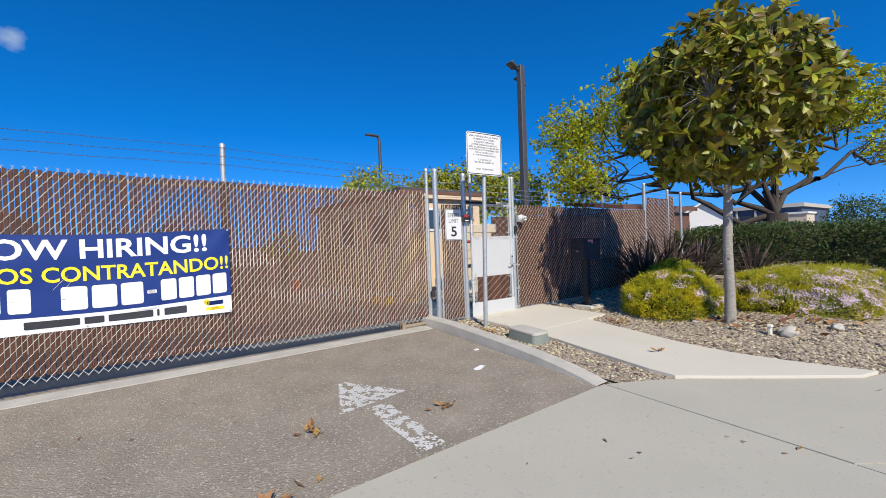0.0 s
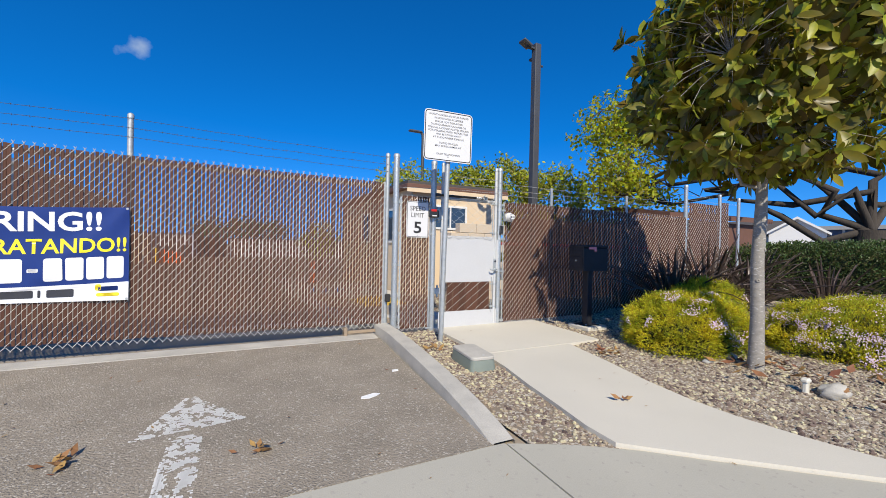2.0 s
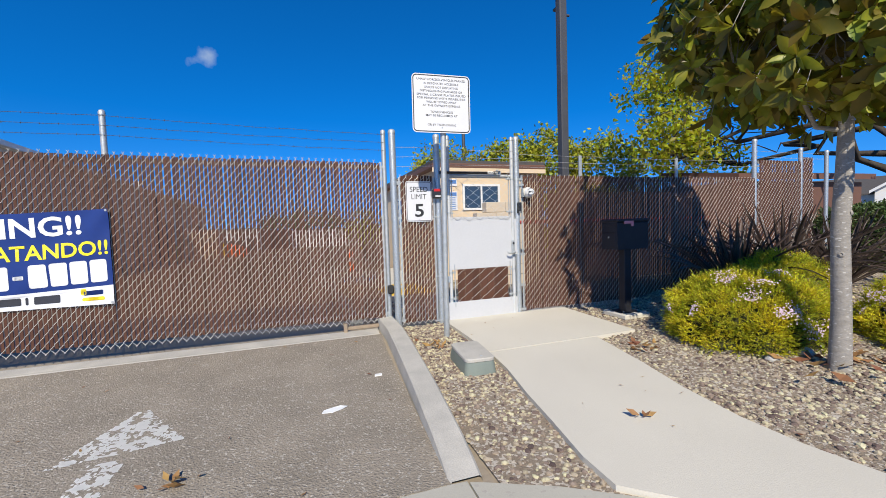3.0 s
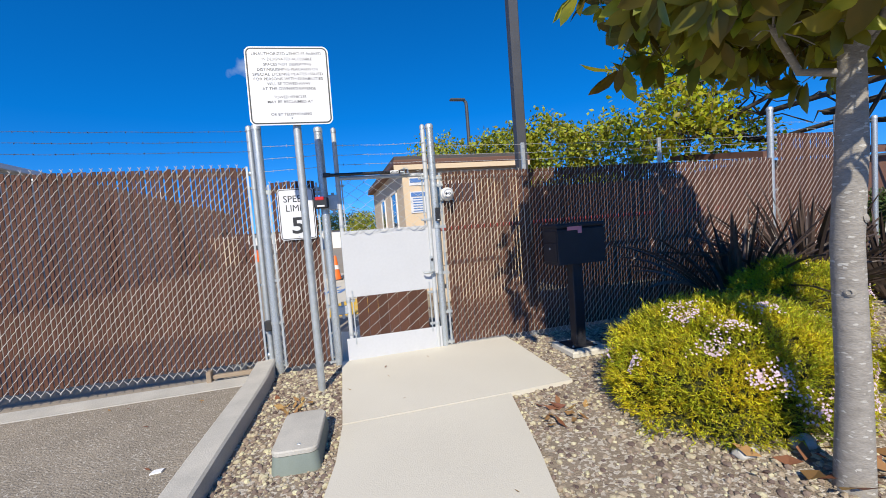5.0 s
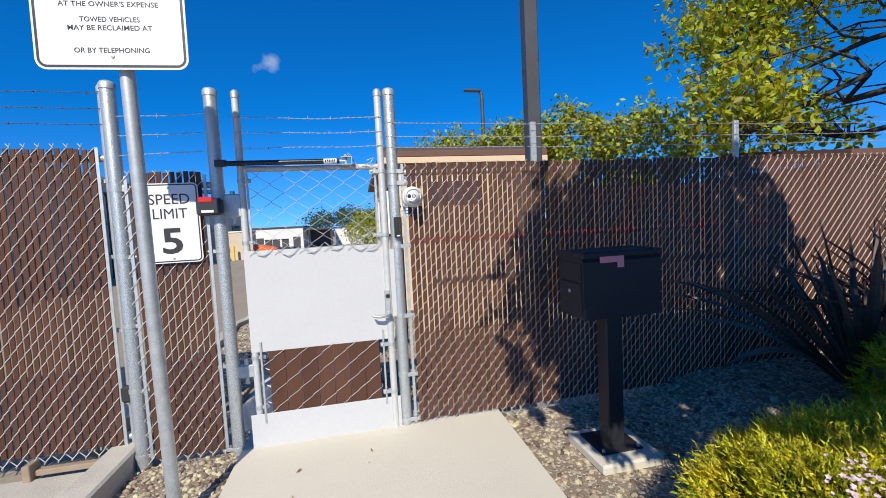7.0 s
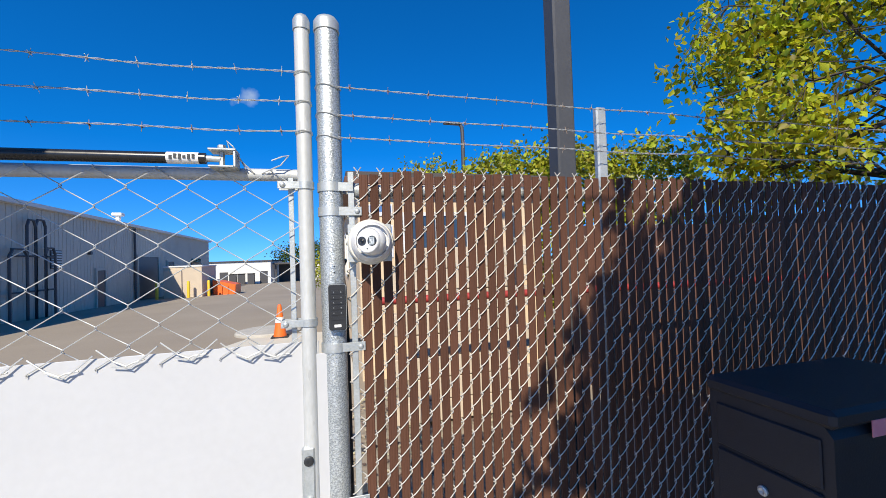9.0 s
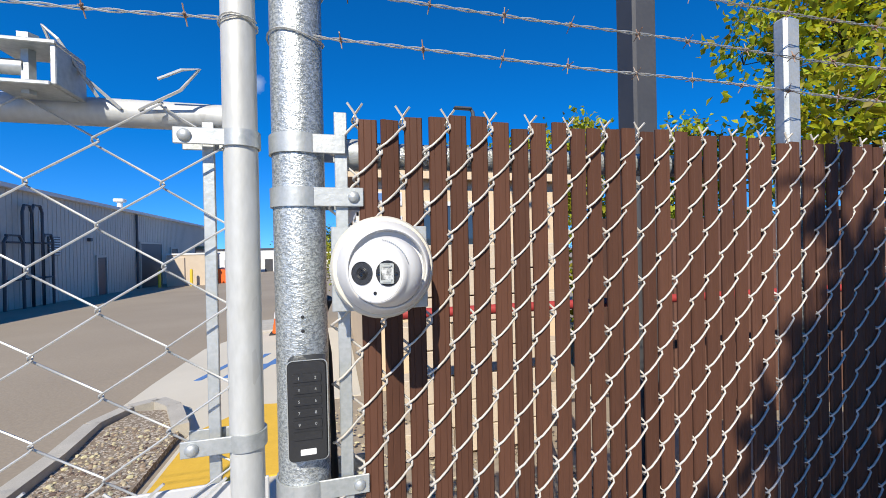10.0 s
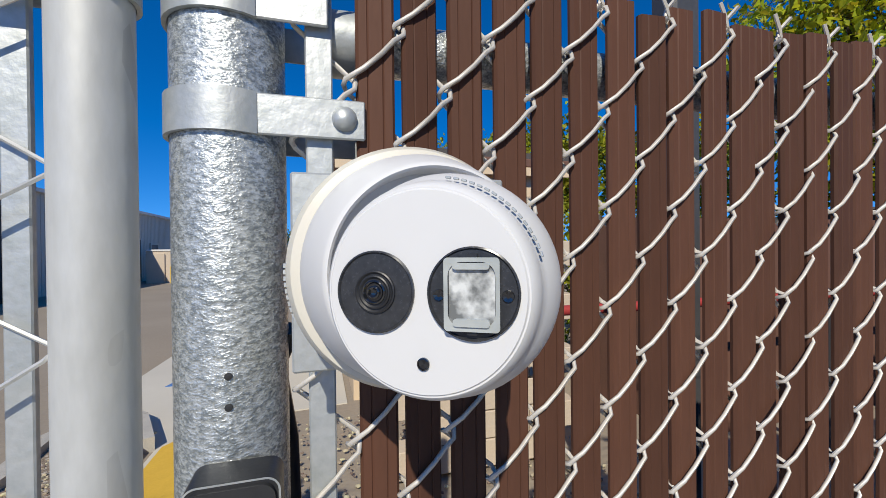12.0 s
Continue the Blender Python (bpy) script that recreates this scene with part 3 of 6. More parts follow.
def chain(x0, x1, z0, z1, y, r=0.0021, depth=0.0058, p=P, h=HD, skew=0.0, knuckles=True, cross=0.0, sides=4, hook=False):
    """Chain-link fabric: flattened spirals, hooked into one another. skew: rise of the whole with x."""
    b = Build()
    n = max(1, int(round((x1 - x0) / (p / 2))))
    k = max(2, int(round((z1 - z0) / (h / 2))))
    a = np.arange(sides) * 2 * math.pi / sides + 0.4
    for i in range(n):
        X = x0 + i * p / 2
        pts = []
        for j in range(k + 1):
            right = (j + i) % 2 == 1
            x = X + (p / 2 + 0.0012 if right else -0.0012)
            z = z0 + j * h / 2
            ahead = -depth if not right else depth
            e = 0.0035
            jx = cross * noise.noise(Vector((i * 0.7, j * 0.9, 2.0)))
            if hook and right:
                # front strand: bows down across the slat, then hooks up into the gap
                if j > 0:
                    for s, dz in ((0.32, -0.0045), (0.62, -0.0058), (0.84, -0.0045)):
                        pts.append((X - 0.004 + (p / 2 + 0.0065) * s, y - depth * 1.25, z - h / 2 + h / 2 * s + dz))
                pts.append((x + 0.0016, y - depth, z - 0.006))
                pts.append((x + 0.0024, y - depth * 0.4, z + 0.0012))
                pts.append((x + 0.0016, y + depth, z + 0.004))
            elif hook:
                pts.append((x - 0.0010, y + depth, z - 0.004))
                pts.append((x - 0.0032, y, z - 0.0015))
                pts.append((x - 0.0022, y - depth, z + 0.0004))
            else:
                pts.append((x + jx + (-e if right else e) * 0.4, y - ahead, z - e))
                pts.append((x + jx + (0.0006 if right else -0.0006), y, z))
                pts.append((x + jx + (-e if right else e) * 0.4, y + ahead, z + e))
        pts = np.array(pts)
        pts[:, 2] += skew * (pts[:, 0] - x0)
        tan = np.gradient(pts, axis=0); tan /= np.linalg.norm(tan, axis=1)[:, None]
        u = np.cross(tan, np.array([0.25, 1.0, 0.05])); u /= np.linalg.norm(u, axis=1)[:, None]
        w = np.cross(tan, u)
        ring = pts[:, None] + r * (np.cos(a)[None, :, None] * u[:, None] + np.sin(a)[None, :, None] * w[:, None])
        m = len(pts)
        o = (np.arange(m - 1) * sides)[:, None]; jn = np.arange(sides)[None]; j2 = (jn + 1) % sides
        q = np.stack([o + jn, o + j2, o + sides + j2, o + sides + jn], -1).reshape(-1, 4) + b.n
        b.v.append(ring.reshape(-1, 3)); b.f.extend(map(tuple, q.tolist())); b.n += m * sides
        if knuckles and i % 2 == (k % 2):
            zt = z0 + k * h / 2 + skew * (X - x0)
            for s in (-1, 1):
                b.tube([(X, y, zt - 0.006), (X + s * 0.0022, y, zt + 0.004), (X - s * 0.002, y - 0.002 * s, zt + 0.012), (X - s * 0.011, y - 0.004, zt + 0.024)], r * 0.95, 4)
    return b


def slat_mesh(height, width=0.0275, t=0.0075):
    """A hollow plastic slat with two shallow ribs on its face, upright from z = 0."""
    w, d = width / 2, t / 2
    prof = [(-w, -d * 0.3), (-w * 0.85, -d), (-w * 0.45, -d), (-w * 0.40, -d * 0.8), (-w * 0.33, -d), (w * 0.33, -d), (w * 0.40, -d * 0.8), (w * 0.45, -d), (w * 0.85, -d), (w, -d * 0.3), (w, d * 0.5), (w * 0.8, d), (-w * 0.8, d), (-w, d * 0.5)]
    b = Build()
    k = len(prof)
    zs = [0, height]
    b.add([(x, y, z) for z in zs for x, y in prof], [(i, (i + 1) % k, k + (i + 1) % k, k + i) for i in range(k)] + [tuple(range(k))[::-1], tuple(range(k, 2 * k))])
    me = b.mesh("slat")
    me.materials.append(M["slat"])
    return me


def slats(parent, x0, x1, z0, height, y, skew=0.0, seed=1, skip=(), pitch=P / 2):
    g = np.random.default_rng(seed)
    me = slat_mesh(height)
    n = int(round((x1 - x0) / pitch))
    for i in range(n):
        if i in skip:
            continue
        x = x0 + (i + 0.5) * pitch
        piece("slat", me, parent, (x + g.normal(0, 0.0007), y, z0 + skew * (x - x0) + g.normal(0, 0.0035)), (g.normal(0, 0.0012), g.normal(0, 0.0012), g.normal(0, 0.05)))


def post(parent, x, y, z0, z1, r, material="galv", name="post", cap=True, lean=(0, 0)):
    b = Build().tube([(x, y, z0), (x + lean[0] * 0.5, y + lean[1] * 0.5, (z0 + z1) / 2), (x + lean[0], y + lean[1], z1)], r, 24)
    ob = part(name, b, material, parent, smooth=40)
    if cap:
        c = Build().lathe((x + lean[0], y + lean[1], z1 - 0.03), [(r + 0.003, 0), (r + 0.003, 0.03), (r * 0.85, 0.043), (r * 0.4, 0.05), (0.001, 0.052)], 24)
        part("cap", c, "galv_dull", ob, smooth=40)
    return ob


def band(parent, x, y, z, r, side, reach=0.06, hgt=0.022, bolt=True, a0=0.55):
    """Pressed-steel band round a post with a tab and a carriage bolt. side: +1 or -1 along x."""
    b = Build()
    n = 22
    vs, fs = [], []
    for i in range(n + 1):
        t = a0 + (2 * math.pi - 2 * a0) * i / n
        dx, dy = math.cos(t) * side, math.sin(t)
        for rr in (r + 0.0005, r + 0.0035):
            for zz in (-hgt / 2, hgt / 2):
                vs.append((x + dx * rr, y + dy * rr, z + zz))
    for i in range(n):
        o, q = i * 4, (i + 1) * 4
        fs += [(o + 2, q + 2, q + 3, o + 3), (o, o + 1, q + 1, q), (o + 1, o + 3, q + 3, q + 1), (o, q, q + 2, o + 2)]
    b.add(vs, fs)
    yo = math.sin(a0) * r
    for sy in (-1, 1):
        xa, xb = sorted((x + side * math.cos(a0) * r, x + side * (r + reach)))
        b.box((xa, y + sy * (yo + 0.0005) - 0.0016, z - hgt / 2), (xb, y + sy * (yo + 0.0005) + 0.0016, z + hgt / 2), 0.001)
    ob = part("band", b, "galv_dull", parent, smooth=40)
    if bolt:
        bx = x + side * (r + reach - 0.014)
        part("bolt", Build().lathe((bx, y - yo - 0.002, z), [(0.0085, 0), (0.0085, 0.002), (0.006, 0.005), (0.001, 0.0062)], 14, (0, -1, 0)), "galv_dull", ob, smooth=50)
    return ob


def barbed(parent, a, b, sag=0.01, step=0.125, seed=1, rust=False, material="wire_gate"):
    """Two twisted strands with barbs between two points."""
    g = np.random.default_rng(seed)
    a, b = np.array(a, float), np.array(b, float)
    L = np.linalg.norm(b - a)
    n = max(8, int(L / 0.012))
    t = np.linspace(0, 1, n)
    mid = a + (b - a) * t[:, None]
    mid[:, 2] -= sag * 4 * t * (1 - t)
    mid[:, 2] += 0.004 * np.sin(t * L * 9 + seed) * np.sin(t * math.pi)
    bl = Build()
    for s in (0, math.pi):
        ph = t * L * 2 * math.pi / 0.075 + s
        off = np.stack([0 * ph, np.cos(ph), np.sin(ph)], 1) * 0.0019
        bl.tube(mid + off, 0.00125, 4)
    d = (b - a) / L
    br = Build()
    for k in range(int(L / step)):
        c = a + d * (step * (k + 0.5) + g.uniform(-0.01, 0.01))
        tt = step * (k + 0.5) / L
        c[2] -= sag * 4 * tt * (1 - tt)
        ph = g.uniform(0, 6.28)
        for q in range(2):
            v = np.array([0.25 * (q - 0.5), math.cos(ph + q * 1.6), math.sin(ph + q * 1.6)]) * 0.014
            br.tube([c - v, c + v], [0.0009, 0.0009], 4)
        ring = [c + d * (0.004 * (w / 8 - 0.5)) + np.array([0, math.cos(w * 1.57), math.sin(w * 1.57)]) * 0.0038 for w in range(9)]
        br.tube(ring, 0.0011, 4)
    ob = part("barbed_wire", bl, material, parent)
    part("barb", br, "rusty" if rust else ("wire" if material == "wire_gate" else material), ob, "rust-stained barbs" if rust else "", kind="stuff")
    return ob


def tension_bar(parent, x, y, z0, z1, w=0.018):
    return part("tension_bar", Build().box((x - w / 2, y - 0.003, z0), (x + w / 2, y + 0.003, z1), 0.001), "galv_dull", parent)


YF = -0.028   # plane of the fence fabric

# right-hand fence, low section
fence = thing("chain_link_fence", (3.8, 0, 0.03), "galvanised chain-link fence woven with brown privacy slats", "fence")
gp = post(fence, 1.595, -0.005, 0.0, 2.27, 0.0365, name="end_post")
for z in (1.752, 1.677, 1.263, 0.80, 0.40, 0.09):
    band(fence, 1.595, -0.005, z, 0.0365, 1, bolt=z != 1.752, reach=0.03 if z == 1.752 else 0.054, hgt=0.027, a0=1.0)
part("rail_cup", Build().lathe((1.655, 0.0, 1.745), [(0.012, 0), (0.024, 0.004), (0.0245, 0.035), (0.022, 0.038)], 18, (1, 0, 0)), "galv_dull", fence, smooth=40)
part("top_rail", Build().tube([(1.68, 0.0, 1.745), (3.8, 0.0, 1.75), (6.0, 0.0, 1.77)], 0.0205, 16), "galv", fence, smooth=40)
tension_bar(fence, 1.655, YF, 0.06, 1.80)
part("fabric", chain(1.676 - P / 2, 3.426, -0.0265, 1.785, YF, h=0.0845, r=0.0019, sides=6, hook=True), "wire", fence, smooth=60)
part("fabric", chain(3.426, 5.98, -0.0688, 1.785, YF, h=0.0845, r=0.0025), "wire", fence)
slats(fence, 1.676, 5.97, 0.075, 1.725, YF, seed=3)
for x in (2.61, 4.35):
    part("line_post", Build().tube([(x, 0.03, 0.0), (x, 0.03, 1.78)], 0.028, 16), "galv", fence, smooth=40)
    arm = Build().box((x - 0.022, 0.02, 1.75), (x + 0.022, 0.05, 2.085 if x < 3 else 2.10), 0.006)
    part("barb_arm", arm, "galv_dull", fence, "short pale metal arm for the barbed wire")
for i, z in enumerate((1.905, 1.975, 2.062)):
    barbed(fence, (1.60, -0.03, z), (5.97, 0.0, z + 0.02), 0.012, seed=20 + i, rust=True)
    part("tie", Build().tube([(1.595 + 0.039 * math.cos(t), -0.005 + 0.039 * math.sin(t), z + 0.004 * math.sin(2 * t)) for t in np.linspace(0, 12.4, 40)], 0.0014, 4), "wire_gate", fence)

# tall section further right
fence2 = thing("chain_link_fence", (6.8, 0, 0.03), "taller chain-link fence section with brown privacy slats", "fence")
post(fence2, 6.0, 0.0, 0.0, 2.42, 0.036, name="post")
post(fence2, 7.15, 0.0, 0.0, 2.32, 0.032, name="post")
post(fence2, 7.86, 0.0, 0.0, 2.30, 0.032, name="post")
part("fabric", chain(6.04, 7.12, 0.05, 2.09, YF, sides=3, r=0.0027), "wire", fence2)
slats(fence2, 6.07, 7.12, 0.08, 2.02, YF, seed=4)
part("fabric", chain(7.19, 7.55, 0.05, 2.14, YF + 0.05, sides=3, r=0.0027), "wire", fence2)
slats(fence2, 7.20, 7.52, 0.08, 2.10, YF + 0.05, seed=14)
part("top_rail", Build().tube([(6.0, 0.0, 2.06), (7.15, 0.0, 2.06)], 0.02, 12), "galv", fence2, smooth=40)
for z in (2.0, 1.4, 0.8, 0.3):
    band(fence2, 6.0, 0.0, z, 0.036, 1)
for i, z in enumerate((2.16, 2.25)):
    barbed(fence2, (6.0, 0, z), (7.86, 0, z), 0.01, 0.14, seed=40 + i)

# narrow panel between the gate posts
panel = thing("chain_link_fence", (0.27, 0, 0.03), "narrow slatted chain-link panel between two galvanised posts", "fence")
post(panel, 0.004, 0.0, 0.0, 2.285, 0.0385, name="gate_post")
post(panel, 0.535, 0.0, 0.0, 2.255, 0.0375, name="hinge_post")
tension_bar(panel, 0.062, YF, 0.08, 1.76)
tension_bar(panel, 0.476, YF, 0.08, 1.76)
part("fabric", chain(0.075 - P / 2, 0.47, 0.05, 1.77, YF, r=0.0025), "wire", panel)
slats(panel, 0.078, 0.465, 0.08, 1.70, YF, seed=5)
part("top_rail", Build().tube([(0.03, 0, 1.70), (0.51, 0, 1.70)], 0.019, 12), "galv_dull", panel, smooth=40)
for z in (1.685, 1.295, 0.89, 0.50, 0.10):
    band(panel, 0.004, 0.0, z, 0.0385, 1, 0.05)
for z in (1.66, 1.30, 0.59, 0.06):
    band(panel, 0.535, 0.0, z, 0.0375, -1, 0.05)
for i, z in enumerate((1.88, 1.99, 2.10)):
    barbed(panel, (0.04, -0.02, z), (0.50, -0.02, z + 0.02), 0.004, 0.14, seed=50 + i)

# ---- sliding vehicle gate ----
SK = -0.008
gate = thing("sliding_gate", (-3.2, 0.08, 0.03), "wide sliding chain-link vehicle gate woven with brown slats", "gate")
YG = 0.075
ZB, ZT = 0.115, 1.945
post(gate, -0.075, YG + 0.03, 0.10, 2.30, 0.026, "galv_dull", "end_stile")
post(gate, -2.735, YG + 0.035, 0.16, 2.36, 0.026, "galv_dull", "stile")
post(gate, -5.40, YG + 0.035, 0.18, 2.38, 0.026, "galv_dull", "stile")
for nm, z in (("bottom_rail", ZB + 0.07), ("top_rail", ZT - 0.06)):
    part(nm, Build().tube([(-0.08, YG + 0.03, z), (-9.0, YG + 0.03, z + 8.92 * -SK)], 0.022, 12), "galv_dull", gate, smooth=40)
tension_bar(gate, -0.12, YG, ZB, ZT)
GX0 = -7.62
part("fabric", chain(GX0, -0.13, ZB - 0.02 + (-0.13 - GX0) * -SK, ZT + (-0.13 - GX0) * -SK, YG, skew=SK, cross=0.002, r=0.0027), "wire", gate)
slats(gate, GX0 + P / 2, -0.14, ZB + 0.03 + (-0.13 - GX0) * -SK, ZT - ZB - 0.04, YG, skew=SK, seed=6)
for i, z in enumerate((2.08, 2.17, 2.26)):
    barbed(gate, (-0.075, YG + 0.005, z), (-2.735, YG + 0.01, z + 0.06), 0.01, 0.13, seed=60 + i, material="wire_dark")
    barbed(gate, (-2.735, YG + 0.005, z + 0.06), (-7.9, YG + 0.01, z + 0.10), 0.03, 0.13, seed=70 + i, material="wire_dark")
for z in (1.75, 1.30, 0.85, 0.40):
    band(gate, -0.075, YG + 0.03, z, 0.026, -1, 0.05)
part("roller_guide", Build().box((-0.10, 0.02, 0.42), (-0.03, 0.07, 0.52), 0.012), "rubber", gate, "black rubber guide roller")
part("guide_bracket", Build().box((-0.62, 0.0, 0.02), (-0.58, 0.09, 0.13), 0.004).box((-0.62, 0.03, 0.05), (-0.22, 0.075, 0.085), 0.004), "wood", gate, "weathered gate stop")


def rounded(w, h, r, n=6):
    """Outline of a rounded rectangle round the origin."""
    o = []
    for cx, cy, a in ((w / 2 - r, h / 2 - r, 0), (-w / 2 + r, h / 2 - r, 90), (-w / 2 + r, -h / 2 + r, 180), (w / 2 - r, -h / 2 + r, 270)):
        for i in range(n + 1):
            t = radians(a + 90 * i / n)
            o.append((cx + r * math.cos(t), cy + r * math.sin(t)))
    return o


def plate(b, m, outline, z0, z1):
    """A flat plate: outline in the plane of the pose m, from z0 to z1 along its normal."""
    k = len(outline)
    vs = [tuple(m @ Vector((x, y, z))) for z in (z0, z1) for x, y in outline]
    return b.add(vs, [tuple(range(k))[::-1], tuple(range(k, 2 * k))] + [(i, (i + 1) % k, k + (i + 1) % k, k + i) for i in range(k)])


def ring_plate(b, m, w, h, r, t, z0, z1):
    """A border band of width t inside a rounded rectangle."""
    o, i = rounded(w, h, r), rounded(w - 2 * t, h - 2 * t, max(r - t, 0.004))
    k = len(o)
    vs = [tuple(m @ Vector((x, y, z1))) for x, y in o] + [tuple(m @ Vector((x, y, z1))) for x, y in i]
    return b.add(vs, [(j, (j + 1) % k, k + (j + 1) % k, k + j) for j in range(k)])


# ---- pedestrian gate ----
def strands(parent, b):
    """Each spiral of a coarse fabric as a part of its own."""
    k = 0
    for v in b.v:
        one = Build()
        one.v, one.n = [v], len(v)
        one.f = [tuple(i - k for i in f) for f in b.f if k <= f[0] < k + len(v)]
        part("wire", one, "wire_gate", parent, smooth=60)
        k += len(v)


pg = thing("pedestrian_gate", (1.1, 0, 0.06), "chain-link walk gate with white sheet panels and a brown panel", "gate")
post(pg, 0.672, 0.0, 0.05, 2.245, 0.021, "paint_pipe", "hinge_stile")
ls = post(pg, 1.521, -0.020, 0.05, 2.26, 0.0222, "paint_pipe", "latch_stile")
part("top_rail", Build().tube([(0.69, 0, 1.79), (1.50, 0, 1.79)], 0.0185, 16), "paint_pipe", pg, smooth=40)
part("bottom_rail", Build().tube([(0.69, 0.01, 0.12), (1.50, 0.01, 0.12)], 0.018, 12), "paint_pipe", pg, smooth=40)
bar = tension_bar(pg, 1.479, -0.012, 1.03, 1.80, 0.015)
tension_bar(pg, 0.706, -0.012, 1.03, 1.80, 0.012)
tension_bar(pg, 0.712, -0.03, 0.20, 0.72, 0.012)
tension_bar(pg, 1.468, -0.03, 0.22, 0.72, 0.012)
for z in (1.755, 1.345):
    band(pg, 1.521, -0.020, z, 0.0222, -1, 0.055, a0=0.9)
for z in (1.72, 1.34):
    band(pg, 0.672, 0.0, z, 0.021, 1, 0.03)
for z in (0.62, 0.30):
    band(pg, 0.672, 0.0, z, 0.021, 1, 0.04)
    band(pg, 1.521, -0.020, z, 0.0222, -1, 0.05)
strands(pg, chain(0.692, 1.476, 1.259, 1.785, -0.026, r=0.0015, depth=0.004, p=0.147, h=0.108, knuckles=False, cross=0.003, sides=5))
def wire_end(*runs):
    b = Build()
    for pts in runs:
        b.tube(pts, 0.0021, 5)
    part("wire_end", b, "wire_gate", pg, "loose bent wire end")
for i in range(11):
    x = 0.7655 + i * 0.0735 - (0.0735 if i == 10 else 0)
    if i % 2:
        continue
    zz = 1.262 + 0.010 * math.sin(i * 2.3)
    wire_end([(x - 0.07, -0.034, zz + 0.048), (x - 0.03, -0.036, zz + 0.014), (x, -0.040, zz), (x + 0.010, -0.038, zz + 0.006), (x + 0.04, -0.036, zz + 0.012 + 0.006 * math.sin(i * 1.7))])
    wire_end([(x + 0.07, -0.034, zz + 0.046), (x + 0.035, -0.037, zz + 0.016), (x + 0.006, -0.040, zz - 0.006), (x - 0.004, -0.039, zz - 0.002), (x - 0.035, -0.036, zz + 0.006 + 0.008 * math.sin(i))])
wire_end([(1.36, -0.03, 1.80), (1.33, -0.05, 1.86), (1.315, -0.05, 1.875), (1.32, -0.04, 1.85), (1.38, -0.02, 1.79)])
wire_end([(1.40, -0.02, 1.79), (1.455, -0.04, 1.812), (1.478, -0.04, 1.842), (1.46, -0.05, 1.835), (1.43, -0.04, 1.825)])
part("upper_panel", Build().box((0.655, -0.024, 0.655), (1.548, -0.019, 1.288), 0.0015), "white_panel", pg, "white painted metal sheet")
part("lower_panel", Build().box((0.625, -0.030, 0.045), (1.562, -0.024, 0.262), 0.0015), "white_panel", pg, "white painted metal sheet")
for i in range(7):
    part("brown_board", Build().box((0.752 + i * 0.0985, -0.020 - 0.002 * (i % 2), 0.255 + 0.005 * math.sin(i * 2)), (0.752 + (i + 1) * 0.0985 - 0.002, -0.013 - 0.002 * (i % 2), 0.665 + 0.006 * math.sin(i * 3)), 0.002), "slat", pg)
strands(pg, chain(0.71, 1.47, 0.235, 0.685, -0.0165, r=0.0019, depth=0.011, p=0.147, h=0.108, knuckles=False, cross=0.004, sides=5))
part("lock_guard", Build().box((1.530, -0.031, 0.80), (1.578, -0.026, 1.25), 0.0015), "white_panel", pg)
lk = part("lock_plate", Build().box((1.492, -0.045, 0.775), (1.533, -0.0245, 0.985), 0.008), "galv_dull", pg, "worn satin metal lock plate")
part("key_cylinder", Build().lathe((1.5125, -0.045, 0.945), [(0.014, 0), (0.014, 0.006), (0.011, 0.008), (0.004, 0.008), (0.004, 0.006)], 18, (0, -1, 0)), "black_plastic", lk, smooth=40)
part("lever", Build().tube([(1.515, -0.045, 0.83), (1.515, -0.085, 0.83), (1.495, -0.094, 0.828), (1.45, -0.096, 0.822), (1.415, -0.094, 0.828), (1.402, -0.090, 0.845)], [0.012, 0.012, 0.012, 0.011, 0.010, 0.006], 12), "galv_dull", lk, smooth=60)
for i, z in enumerate((1.915, 2.005, 2.095)):
    barbed(pg, (0.675, -0.02, z), (1.517, -0.024, z + 0.006), 0.006, 0.12, seed=80 + i, rust=(i == 0))
    for xx, yy, r in ((1.521, -0.020, 0.0247), (0.672, 0.0, 0.0235)):
        part("tie", Build().tube([(xx + r * math.cos(t), yy + r * math.sin(t), z + 0.004 * math.sin(1.7 * t)) for t in np.linspace(0, 12.4, 36)], 0.0013, 4), "wire_gate", pg)
part("hinge", Build().box((0.565, -0.02, 0.50), (0.665, 0.02, 0.58), 0.006).tube([(0.615, 0, 0.46), (0.615, 0, 0.62)], 0.014, 12), "galv_dull", pg)
part("hinge", Build().box((0.565, -0.02, 1.50), (0.665, 0.02, 1.64), 0.006).tube([(0.615, 0, 1.46), (0.615, 0, 1.66)], 0.014, 12), "galv_dull", pg)

dc = thing("gate_closer", (0.93, -0.05, 1.815), "black hydraulic gate closer with a printed label", "gate closer")
part("cylinder", Build().tube([(0.60, -0.052, 1.818), (1.262, -0.052, 1.822)], 0.0155, 20), "black_gloss", dc, smooth=40)
part("label_wrap", Build().tube([(1.168, -0.052, 1.8215), (1.246, -0.052, 1.822)], 0.0160, 20), "paper", dc, "white printed label")
for i in range(6):
    part("print_bar", Build().box((1.176 + i * 0.011, -0.0695, 1.815 + 0.003 * (i % 2)), (1.183 + i * 0.011, -0.0675, 1.830 - 0.004 * (i % 3 == 0))), "sign_black", dc)
part("rod", Build().tube([(1.262, -0.052, 1.822), (1.30, -0.052, 1.822)], 0.009, 14), "galv_dull", dc, smooth=40)
cl = part("clamp", Build().box((1.272, -0.078, 1.842), (1.342, -0.02, 1.847), 0.001).box((1.272, -0.078, 1.795), (1.336, -0.02, 1.800), 0.001).box((1.335, -0.075, 1.797), (1.341, -0.015, 1.845), 0.001), "galv_dull", dc)
